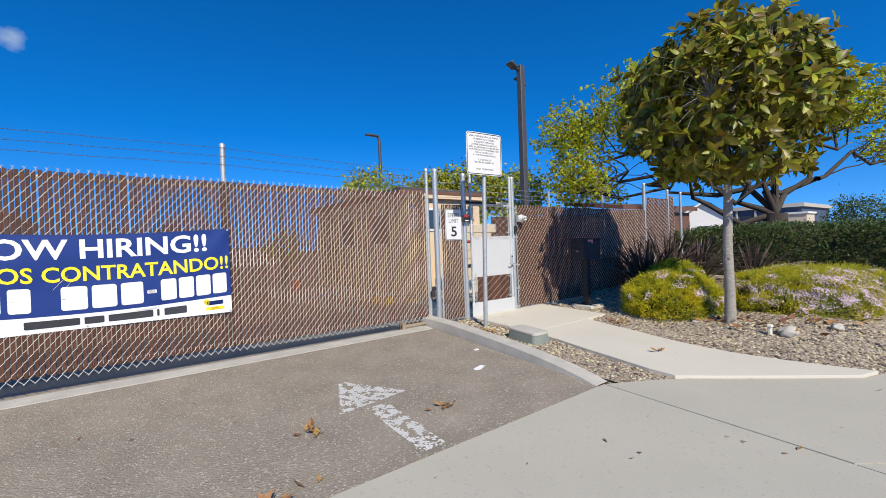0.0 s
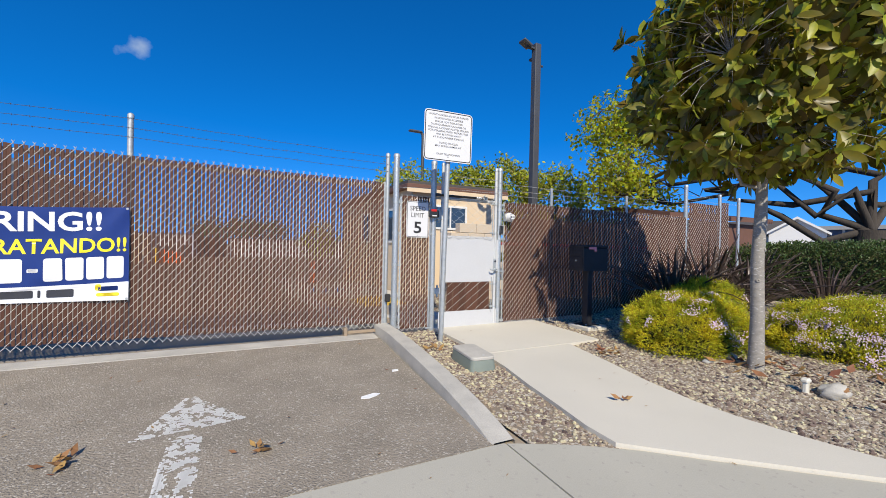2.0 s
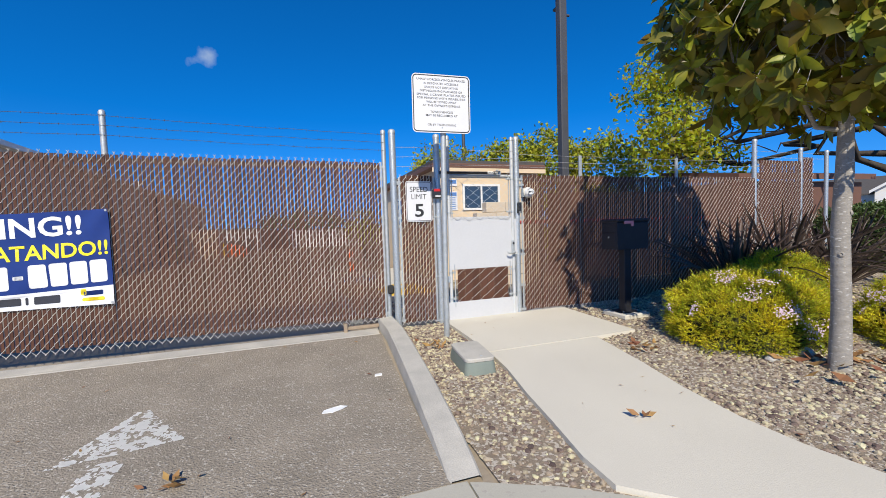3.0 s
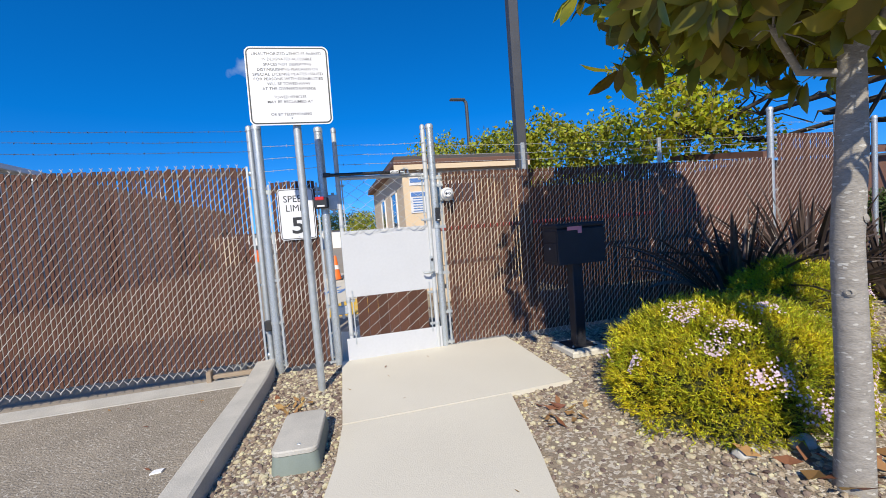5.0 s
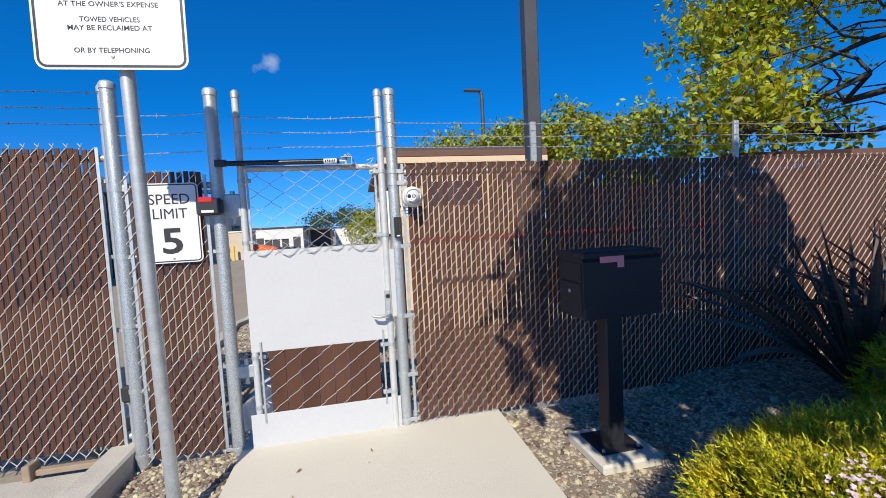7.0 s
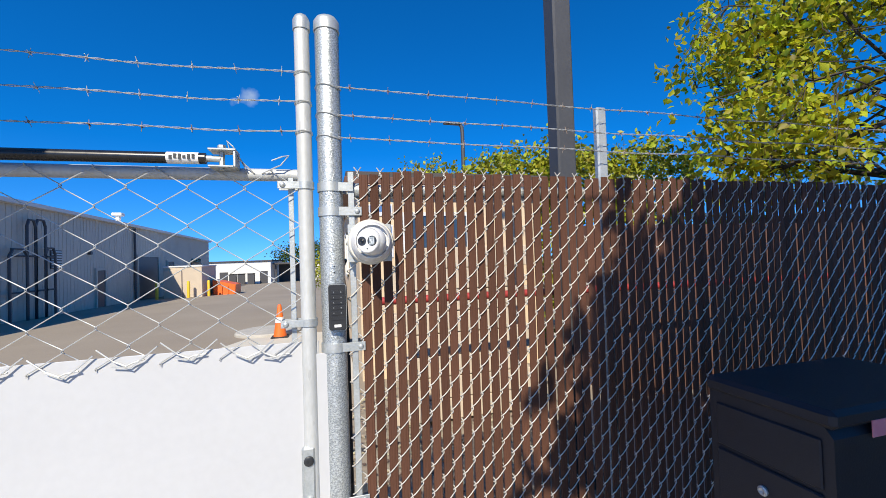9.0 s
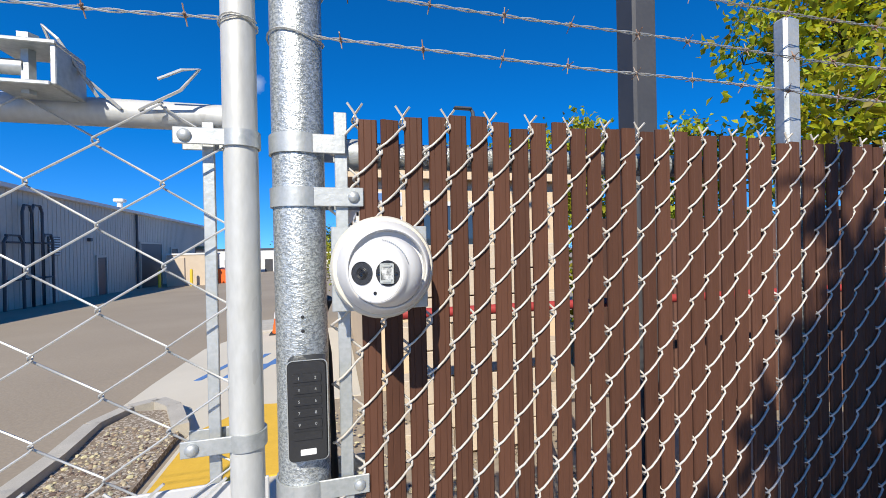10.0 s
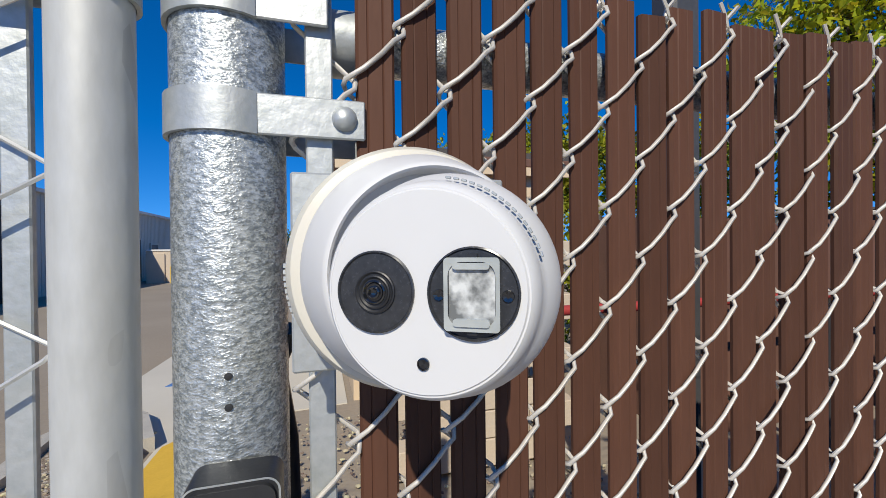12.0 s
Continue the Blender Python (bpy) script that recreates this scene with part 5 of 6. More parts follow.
# ---- lamp posts ----
lp = thing("light_pole", (3.07, 1.03, 0.03), "tall dark bronze square light pole behind the fence", "light pole")
part("shaft", Build().box((3.005, 0.965, 0.03), (3.135, 1.095, 4.87), 0.012), "pole_dark", lp)
part("base_cover", Build().box((2.97, 0.93, 0.03), (3.17, 1.13, 0.13), 0.015), "pole_dark", lp)
hd = part("lamp_arm", Build().box((2.83, 1.0, 4.76), (3.01, 1.06, 4.80), 0.006), "pole_dark", lp)
part("floodlight", Build().box((-0.10, -0.09, -0.02), (0.10, 0.09, 0.03), 0.012, pose(2.82, 1.03, 4.82, 0, 24, 0)), "pole_dark", lp)
part("sensor", Build().box((3.03, 1.10, 4.62), (3.12, 1.20, 4.66), 0.006).tube([(3.13, 1.03, 4.5), (3.22, 1.03, 4.5)], 0.02, 8), "pole_dark", lp)
lp2 = thing("street_lamp", (7.1, 14.8, -0.3), "slim grey street lamp with a flat arm head", "street lamp")
part("shaft", Build().tube([(7.1, 14.8, -0.35), (7.1, 14.8, 6.7), (7.08, 14.8, 6.95), (6.98, 14.8, 7.08)], [0.10, 0.08, 0.078, 0.07], 10), "pole_dark", lp2, smooth=60)
part("head", Build().box((6.30, 14.68, 7.03), (7.02, 14.92, 7.13), 0.03), "pole_dark", lp2)

# ---- plants ----
def unit(a):
    return a / (np.linalg.norm(a, axis=-1, keepdims=True) + 1e-9)


def shell(g, n, inner=0.6):
    """Random points in a unit ball, mostly near its outside."""
    d = unit(g.normal(size=(n, 3)))
    return d * (inner + (1 - inner) * g.random((n, 1)) ** 0.6), d


def bent(a, b, g, k=6, wob=0.08):
    a, b = np.array(a, float), np.array(b, float)
    t = np.linspace(0, 1, k)[:, None]
    p = a + (b - a) * t
    L = np.linalg.norm(b - a)
    p[1:-1] += g.normal(0, wob * L, (k - 2, 3)) * 0.5
    p[:, 2] += (np.sin(t[:, 0] * math.pi) * 0.06 * L)
    return p


def magnolia(x, y, z, name="tree"):
    g = np.random.default_rng(5)
    t = thing("tree", (x, y, z), "young evergreen tree with glossy olive-green leaves and grey trunk", "tree")
    tr = Build()
    tr.tube([(x, y, z - 0.05), (x + 0.005, y, z + 0.06), (x + 0.01, y, z + 0.5), (x, y + 0.01, z + 1.1), (x + 0.02, y, z + 1.5), (x + 0.03, y, z + 1.9), (x + 0.05, y + 0.02, z + 2.7), (x + 0.03, y, z + 3.4)],
            [0.092, 0.070, 0.059, 0.055, 0.053, 0.042, 0.026, 0.012], 18)
    for k, (a, h) in enumerate(((0.4, 0.35), (2.0, 0.75), (3.6, 0.9), (5.1, 1.2), (1.2, 0.55))):
        px, py = x + 0.055 * math.cos(a), y + 0.055 * math.sin(a)
        tr.lathe((px - 0.01 * math.cos(a), py - 0.01 * math.sin(a), z + h), [(0.022, 0), (0.018, 0.008), (0.010, 0.012), (0.008, 0.006)], 10, (math.cos(a), math.sin(a), 0.2))
    limbs, ends = Build(), []
    for i in range(13):
        a = i * 2.4 + g.uniform(-0.3, 0.3)
        h = 1.70 + 0.09 * i
        rch = (1.0 - 0.045 * i) * g.uniform(0.8, 1.0)
        p = bent((x + 0.02, y, z + h), (x + rch * math.cos(a), y + rch * math.sin(a), z + h + 0.75 + g.uniform(-0.1, 0.25)), g, 8)
        limbs.tube(p, np.linspace(0.019, 0.005, 8), 8)
        ends.append(p)
    allp = np.concatenate([e[2:] for e in ends])
    c = np.array([x + 0.12, y + 0.10, z + 2.98]); rad = np.array([1.52, 1.48, 1.27])
    pts, dirs = shell(g, 1000, 0.42)
    wob = np.array([0.86 + 0.22 * noise.noise(Vector(d * 1.7)) + 0.12 * noise.noise(Vector(d * 4.0)) for d in dirs])
    pts = c + pts * rad * wob[:, None]
    low = c + np.stack([np.cos(np.arange(90) * 2.4) * np.sqrt(g.random(90)) * 1.0, np.sin(np.arange(90) * 2.4) * np.sqrt(g.random(90)) * 1.0, g.uniform(-1.1, -0.75, 90)], 1)
    low[:, 1] = np.where(low[:, 1] > c[1], c[1] + (low[:, 1] - c[1]) * 0.7, low[:, 1])
    pts[:, 1] = np.where(pts[:, 1] > c[1], c[1] + (pts[:, 1] - c[1]) * 0.88, pts[:, 1])
    pts = np.concatenate([pts, low]); dirs = np.concatenate([dirs, unit(low - c)])
    keep = pts[:, 2] > z + 1.84 + 0.22 * g.random(len(pts))
    pts, dirs = pts[keep], dirs[keep]
    lf = Build()
    for p, d in zip(pts, dirs):
        near = allp[np.argmin(((allp - p) ** 2).sum(1))]
        limbs.tube(bent(near, p, g, 4, 0.05), [0.005, 0.004, 0.003, 0.0025], 4, False)
        ax = unit(unit(p - near) + np.array([0, 0, 0.35]) + d * 0.3)
        n = int(g.integers(6, 10))
        u = unit(np.cross(ax, [0.3, 0.5, 0.8])); w = np.cross(ax, u)
        ang = np.arange(n) * 2.4 + g.uniform(0, 6)
        sp = g.uniform(0.75, 1.5, n)[:, None]
        out = np.cos(ang)[:, None] * u + np.sin(ang)[:, None] * w
        la = unit(ax * 0.75 + out * sp) - np.array([0, 0, 0.12])
        L = g.uniform(0.10, 0.19, n)
        lf.broad_leaves(p + out * 0.008 + ax * g.uniform(-0.03, 0.02, (n, 1)), la, ax + g.normal(0, 0.25, (n, 3)), L, L * g.uniform(0.36, 0.48, n), 0.14)
    part("trunk", tr, "bark", t, "smooth grey trunk with knots", smooth=60)
    part("bough", limbs, "bark", t, smooth=60)
    part("crown", lf, "leaf_mag", t, smooth=180)
    return t


magnolia(2.66, -2.80, bed_h(2.66, -2.80) - 0.05)


def leafy(name, base, lobes, label, leaf, bark, trunk=None, clusters=1500, per=7, size=0.06, seed=3, inner=0.35, twig=True, spread=0.16):
    """A tree of lobes: trunk with limbs to each lobe, twigs, and loose clusters of small leaves."""
    g = np.random.default_rng(seed)
    t = thing(name, base, label, "tree")
    wood, lf = Build(), Build()
    x, y, z = base
    hub = np.array([x, y, z + (trunk[1] if trunk else 0.8)])
    if trunk:
        wood.tube([(x, y, z - 0.1), (x + 0.05, y, z + 0.25), (x, y + 0.04, z + trunk[1] * 0.6), tuple(hub)], [trunk[0] * 1.35, trunk[0], trunk[0] * 0.9, trunk[0] * 0.75], 14)
    tot = sum(r[0] * r[1] * r[2] for _, r in lobes) ** 1.0
    for c, r in lobes:
        c, r = np.array(c, float), np.array(r, float)
        limb = bent(hub, c - np.array([0, 0, r[2] * 0.3]), g, 9, 0.12)
        if trunk:
            wood.tube(limb, np.linspace(trunk[0] * 0.24, 0.025, 9), 8)
        subs = []
        for _ in range(9):
            e = c + unit(g.normal(size=3)) * r * 0.75
            s = bent(limb[g.integers(4, 9)], e, g, 7, 0.12)
            subs.append(s)
            if twig:
                wood.tube(s, np.linspace(0.024, 0.006, 7), 6, False)
        subs = np.concatenate(subs)
        n = max(12, int(clusters * r[0] * r[1] * r[2] / tot))
        p, d = shell(g, n, inner)
        wob = np.array([0.8 + 0.35 * noise.noise(Vector(q * 2.1 + c)) + 0.2 * noise.noise(Vector(q * 5.0)) for q in d])
        p = c + p * r * wob[:, None]
        if twig:
            for q in p[:: 2]:
                nr = subs[np.argmin(((subs - q) ** 2).sum(1))]
                wood.tube(bent(nr, q, g, 4, 0.1), [0.010, 0.007, 0.005, 0.003], 3, False)
        k = n * per
        pp = np.repeat(p, per, 0) + g.normal(0, spread * size / 0.06, (k, 3)) * 0.6
        ax = g.normal(size=(k, 3)); ax[:, 2] -= 0.3
        nm = g.normal(size=(k, 3)) + np.array([0, 0, 0.8])
        L = g.uniform(0.7, 1.35, k) * size
        lf.leaves(pp, ax, nm, L, L * g.uniform(0.5, 0.75, k), 0.1)
    if wood.n:
        part("trunk", wood, bark, t, smooth=60)
    part("crown", lf, leaf, t, smooth=180)
    return t


leafy("tree", (10.5, -1.3, 0.0), [((7.5, 2.9, 3.1), (1.5, 1.5, 1.15)), ((8.2, 3.2, 4.6), (1.9, 1.7, 1.4)), ((9.4, 1.6, 5.4), (2.3, 2.0, 1.6)), ((11.6, 0.2, 5.8), (2.4, 2.2, 1.6)),
      ((13.2, -2.4, 4.8), (2.0, 2.0, 1.1)), ((9.0, 3.4, 2.9), (1.8, 1.2, 0.9)), ((14.4, -3.2, 3.6), (1.4, 1.2, 0.6)), ((8.4, 0.6, 4.3), (1.2, 1.0, 0.8))],
      "old spreading tree with dark limbs and fresh yellow-green leaves", "leaf_spring", "bark_dark", (0.36, 1.7), 2500, 8, 0.12, 9, 0.12, spread=0.075)
# the last three low lobes are added to darken the sky in the fence gaps
leafy("tree", (5.9, 8.0, 0.0), [((5.6, 7.4, 3.0), (1.6, 1.2, 1.25)), ((7.0, 7.2, 3.2), (1.4, 1.2, 1.3)), ((8.6, 6.4, 3.0), (1.6, 1.2, 1.25)), ((4.6, 11.2, 3.2), (1.6, 1.2, 1.5)), ((5.6, 5.6, 1.2), (0.9, 0.9, 1.2)), ((7.2, 5.2, 1.3), (1.2, 0.9, 1.2)), ((9.0, 4.8, 1.3), (1.2, 0.9, 1.2))],
      "dense rounded yellow-green tree behind the fence", "leaf_citrus", "bark_dark", (0.12, 1.0), 2600, 8, 0.12, 12, 0.7, twig=False, spread=0.09)
leafy("tree", (1.75, 14.0, 0.0), [((1.75, 14.0, 1.25), (0.9, 0.8, 0.85))], "small green tree beside the yard", "leaf_citrus", "bark_dark", (0.06, 0.7), 300, 8, 0.09, 13, 0.7, twig=False)
leafy("tree", (-3.0, 78.0, 0.0), [((-5.0, 78, 3.0), (3.5, 2, 1.8)), ((0.0, 78, 3.4), (3.0, 2, 2.2)), ((5, 80, 3.2), (4, 2, 1.8))], "distant grey-green trees beyond the yard", "leaf_hedge", "bark_dark", (0.3, 1.0), 700, 8, 0.35, 14, 0.6, twig=False)
leafy("tree", (56.0, 3.2, 0.0), [((56.0, 3.4, 2.5), (2.6, 2.8, 2.1)), ((57.0, -1.2, 2.0), (2.6, 3.0, 1.7))], "distant dark rounded tree past the hedge", "leaf_hedge", "bark_dark", (0.3, 0.8), 800, 8, 0.22, 15, 0.7, twig=False)


def mound(x, y, rx, ry, h, turn, seed, n, patches, label):
    """Low clipped-looking shrub: a lumpy core coloured as inner shade, with tens of thousands of needle sprigs, and
    flower clusters.
    """
    g = np.random.default_rng(seed)
    z = bed_h(x, y) - 0.03
    t = thing("flowering_shrub", (x, y, z), label, "shrub")
    ct, st = math.cos(turn), math.sin(turn)

    def surf(d):
        f = 1 + 0.14 * noise.noise(Vector(d * 1.8 + seed)) + 0.15 * noise.noise(Vector(d * 4.2 + seed)) + 0.06 * noise.noise(Vector(d * 10.0 + seed))
        q = np.array([d[0] * rx, d[1] * ry, max(d[2], 0) ** 0.75 * h]) * f
        return np.array([x + q[0] * ct - q[1] * st, y + q[0] * st + q[1] * ct, z + q[2]])
    d = unit(g.normal(size=(n, 3)))
    d[:, 2] = np.abs(d[:, 2]) * 1.05 - 0.04
    d = unit(d)
    p = np.array([surf(q) for q in d])
    nm = unit(np.stack([d[:, 0] / rx * ct - d[:, 1] / ry * st, d[:, 0] / rx * st + d[:, 1] / ry * ct, np.maximum(d[:, 2], 0.02) / h], 1))
    # shell whose near-black colour paints the shade between the sprigs
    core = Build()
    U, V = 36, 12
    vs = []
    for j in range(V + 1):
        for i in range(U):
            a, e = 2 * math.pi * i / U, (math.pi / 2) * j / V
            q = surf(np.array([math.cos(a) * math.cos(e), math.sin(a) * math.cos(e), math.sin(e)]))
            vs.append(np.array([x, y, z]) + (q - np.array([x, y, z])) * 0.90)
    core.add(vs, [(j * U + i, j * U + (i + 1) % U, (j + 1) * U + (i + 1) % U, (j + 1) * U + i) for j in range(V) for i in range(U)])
    part("core", core, "shrub_shade", t, smooth=180)
    # sprigs: a short axis with needles round it
    ax = unit(nm + g.normal(0, 0.42, (n, 3)) + np.array([0, 0, 0.18]))
    L = 0.035 + 0.085 * g.random(n) ** 1.8
    k = 11
    o = np.repeat(p - nm * 0.035, k, 0); a = np.repeat(ax, k, 0); LL = np.repeat(L, k)
    s = np.tile(np.linspace(0.1, 1.0, k), n)
    rnd = unit(g.normal(size=(n * k, 3)))
    nd = unit(a * 1.0 + rnd * 0.75)
    o = o + a * (LL * s)[:, None]
    ln = g.uniform(0.012, 0.028, n * k)
    side = unit(np.cross(nd, g.normal(size=(n * k, 3)))) * 0.0032
    vs = np.stack([o - side, o + side, o + nd * ln[:, None]], 1).reshape(-1, 3)
    fo = Build()
    fo.v = [vs]; fo.n = len(vs)
    fo.f = list(map(tuple, np.arange(len(vs)).reshape(-1, 3).tolist()))
    part("foliage", fo, "leaf_shrub", t)
    fl = Build()
    for _ in range(patches):
        dd = unit(np.array([g.normal(), g.normal() - 0.9, abs(g.normal()) * 0.8 + 0.1]))
        m = int(g.integers(45, 95))
        sp = g.uniform(0.035, 0.085)
        for _q in range(m):
            e = unit(dd + g.normal(0, sp, 3)); e[2] = max(e[2], 0.02)
            c = surf(e) + unit(e) * 0.05
            f = unit(e + g.normal(0, 0.4, 3) + np.array([0, -0.3, 0.4]))
            u = unit(np.cross(f, [0.2, 0.9, 0.1])); w = np.cross(f, u)
            an = np.arange(5) * 1.2566 + g.uniform(0, 6)
            pet = np.cos(an)[:, None] * u + np.sin(an)[:, None] * w
            r = g.uniform(0.006, 0.010)
            fl.leaves(np.repeat(c[None], 5, 0), pet + f * 0.25, np.repeat(f[None], 5, 0), np.full(5, r), np.full(5, r * 0.7), 0.05)
    part("blossom", fl, "flower", t, "pale pink flower clusters", kind="stuff")
    return t


mound(3.00, -1.90, 0.73, 0.68, 0.58, 0.15, 21, 14500, 17, "golden-green mounded shrub with sprigs of pink flowers")
mound(4.72, -3.02, 1.25, 0.92, 0.56, -0.1, 22, 17000, 110, "spreading golden shrub thick with pale pink flowers")
mound(4.45, -1.30, 0.52, 0.45, 0.62, 0.1, 23, 6500, 7, "golden-green mounded shrub behind the tree")
mound(6.4, -3.1, 1.1, 0.9, 0.5, 0.0, 24, 5000, 20, "low golden shrub with pink flowers")


def flax(x, y, n, h, seed, label, colour="leaf_flax"):
    g = np.random.default_rng(seed)
    z = bed_h(x, y)
    t = thing("flax_plant", (x, y, z), label, "plant")
    for i in range(n):
        b = Build()
        a = g.uniform(0, 6.28); lean = g.uniform(0.10, 1.05)
        L = h * g.uniform(0.65, 1.15)
        w = g.uniform(0.036, 0.064)
        dx, dy = math.cos(a), math.sin(a)
        k = 8
        pts = []
        for j in range(k + 1):
            s = j / k
            r = L * (lean * s + 0.22 * lean * s * s)
            zz = L * (s * (1 - 0.18 * lean) - 0.42 * lean * lean * s ** 3)
            pts.append(np.array([x + dx * (0.05 + r) + g.normal(0, 0.004), y + dy * (0.05 + r), z + max(zz, 0.02)]))
        pts = np.array(pts)
        sd = np.array([-dy, dx, 0]) * 1.0
        tw = g.uniform(-0.6, 0.6)
        sd = sd * math.cos(tw) + np.array([0, 0, 1]) * math.sin(tw)
        ww = w * np.sin(np.linspace(0.55, math.pi, k + 1)) ** 0.6 / 2
        up = np.array([dx * -0.5, dy * -0.5, 1.0]) * 0.012
        vs = np.concatenate([pts - sd * ww[:, None] + up, pts, pts + sd * ww[:, None] + up])
        m = k + 1
        b.add(vs, [(q, m + q, m + q + 1, q + 1) for q in range(k)] + [(m + q, 2 * m + q, 2 * m + q + 1, m + q + 1) for q in range(k)])
        part("leaf", b, colour, t)
    return t


flax(4.55, -0.72, 80, 1.08, 31, "dark bronze flax with long strap leaves by the fence")
flax(5.40, -0.80, 100, 1.26, 32, "dark bronze flax with long strap leaves by the fence")
flax(6.25, -1.00, 85, 1.15, 33, "dark bronze flax with long strap leaves by the fence")
flax(7.3, -1.7, 55, 0.95, 34, "reddish bronze flax with long strap leaves")


def hedge(x0, x1, y0, y1, h, seed, n, label):
    g = np.random.default_rng(seed)
    t = thing("hedge", ((x0 + x1) / 2, (y0 + y1) / 2, 0.0), label, "hedge")
    # shell under the leaves; the hedge's inner shade is in its dark colour
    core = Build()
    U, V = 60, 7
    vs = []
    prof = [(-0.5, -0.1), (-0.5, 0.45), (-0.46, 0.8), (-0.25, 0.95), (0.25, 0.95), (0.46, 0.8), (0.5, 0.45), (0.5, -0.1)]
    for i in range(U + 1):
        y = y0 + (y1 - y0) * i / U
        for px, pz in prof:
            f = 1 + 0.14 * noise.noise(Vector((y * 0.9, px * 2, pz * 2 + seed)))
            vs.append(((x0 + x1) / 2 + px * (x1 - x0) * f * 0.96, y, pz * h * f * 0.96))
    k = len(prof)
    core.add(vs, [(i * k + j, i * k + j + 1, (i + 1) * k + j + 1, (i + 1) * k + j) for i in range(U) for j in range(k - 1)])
    part("core", core, "shrub_shade", t, smooth=180)
    lf = Build()
    i = g.integers(0, U, n); j = g.integers(0, k - 1, n)
    V_ = np.array(vs).reshape(U + 1, k, 3)
    a, c = g.random((n, 1)), g.random((n, 1))
    p = (V_[i, j] * (1 - a) + V_[i + 1, j] * a) * (1 - c) + (V_[i, j + 1] * (1 - a) + V_[i + 1, j + 1] * a) * c
    ctr = np.stack([np.full(n, (x0 + x1) / 2), p[:, 1], np.full(n, h * 0.3)], 1)
    out = unit(p - ctr)
    per = 4
    pp = np.repeat(p + out * g.uniform(0, 0.10, (n, 1)), per, 0) + g.normal(0, 0.03, (n * per, 3))
    ax = np.repeat(out, per, 0) + g.normal(0, 0.7, (n * per, 3)) + np.array([0, 0, 0.3])
    L = g.uniform(0.035, 0.07, n * per)
    lf.leaves(pp, ax, g.normal(size=(n * per, 3)) + np.array([0, 0, 0.6]), L, L * 0.5, 0.1)
    part("foliage", lf, "leaf_hedge", t)
    return t


hedge(8.5, 10.1, -11.0, 0.6, 1.36, 41, 17000, "thick dark green hedge along the planting bed")

# stones and a garden light stake under the tree
for i, (x, y, r) in enumerate(((2.55, -3.42, 0.10), (2.78, -2.52, 0.055), (3.1, -3.75, 0.07), (2.5, -2.45, 0.05))):
    g = np.random.default_rng(60 + i)
    bm_ = bmesh.new(); bmesh.ops.create_icosphere(bm_, subdivisions=3, radius=1)
    v = np.array([q.co[:] for q in bm_.verts]); f = [tuple(q.index for q in fc.verts) for fc in bm_.faces]; bm_.free()
    v = v * np.array([[1.3, 0.9, 0.7]]) * r * np.array([[1 + 0.3 * noise.noise(Vector(q * 1.7 + i * 5)) + 0.1 * noise.noise(Vector(q * 5))] for q in v])
    solid("stone", Build().add(v + np.array([x, y, bed_h(x, y) + r * 0.3]), f), "kerb", "rough grey garden stone on gravel", "stone", group="garden stones", smooth=60)
sk = thing("garden_stake", (2.42, -3.28, bed_h(2.42, -3.28)), "short pale plastic garden stake in the gravel", "garden stake")
zb = bed_h(2.42, -3.28)
part("stem", Build().box((2.395, -3.30, zb - 0.03), (2.445, -3.26, zb + 0.11), 0.01).box((2.385, -3.31, zb + 0.085), (2.455, -3.25, zb + 0.125), 0.012), "cam_cream", sk)

# ---- yard behind the fence ----
pad = solid("yard_walk", Build().prism([(-0.62, 5.3), (-0.60, 4.45), (-0.30, 4.36), (0.36, 3.5), (0.36, 0.31), (1.30, 0.31), (1.32, 2.0), (1.35, 4.0), (1.9, 4.05), (1.9, 8.8), (-0.1, 8.9), (-0.6, 7.4)], GZ(-0.08), GZ(-0.018)), "walk", "pale concrete walk inside the yard", "walkway", "structure")
solid("tactile_paving", Build().prism([(0.40, 2.5), (1.26, 2.5), (1.26, 4.0), (0.80, 4.08), (0.40, 3.5)], GZ(-0.05), GZ(-0.012)), "tactile", "yellow tactile warning surface on the yard walk", "tactile paving", "structure")
hb = Build()
for i in range(3):
    x = -0.15 + i * 0.32
    hb.prism([(x, 5.3), (x + 0.09, 5.3), (x + 0.43, 6.6), (x + 0.34, 6.6)], GZ(-0.03), GZ(-0.0135))
hb.prism([(0.2, 5.6), (0.9, 5.9), (0.9, 6.02), (0.2, 5.72)], GZ(-0.03), GZ(-0.0125))
solid("hatch_marking", hb, "paint_blue", "worn blue hatch lines painted on the yard walk", "road marking", "structure")
yk = Build()
pts = [(-0.42, 0.35), (-0.43, 3.1), (-0.50, 3.75), (-0.38, 4.15), (-0.18, 4.30), (0.05, 4.05), (0.30, 3.45)]
for (ax_, ay_), (bx_, by_) in zip(pts[:-1], pts[1:]):
    d = Vector((bx_ - ax_, by_ - ay_, 0)).normalized(); nrm = Vector((-d.y, d.x, 0)) * 0.065
    yk.prism([(ax_ + nrm.x, ay_ + nrm.y), (bx_ + nrm.x, by_ + nrm.y), (bx_ - nrm.x, by_ - nrm.y), (ax_ - nrm.x, ay_ - nrm.y)], GZ(-0.06), GZ(0.09))
solid("yard_kerb", yk, "kerb", "curved concrete kerb round a planter inside the yard", "kerb", "structure")
solid("gravel", pebbles(900, lambda x, y, g: True, (-0.34, 0.30), (0.35, 3.7), lambda x, y: 0.03, 0.010, 0.022, 15), "pebble", "tan gravel in the yard planter", "gravel", "stuff")
solid("planter_soil", Build().prism([(-0.36, 0.36), (0.33, 0.36), (0.30, 3.4), (0.0, 4.05), (-0.3, 4.1), (-0.42, 3.7)], -0.02, 0.03), "soil", "brown soil in the yard planter", "planter", "structure")

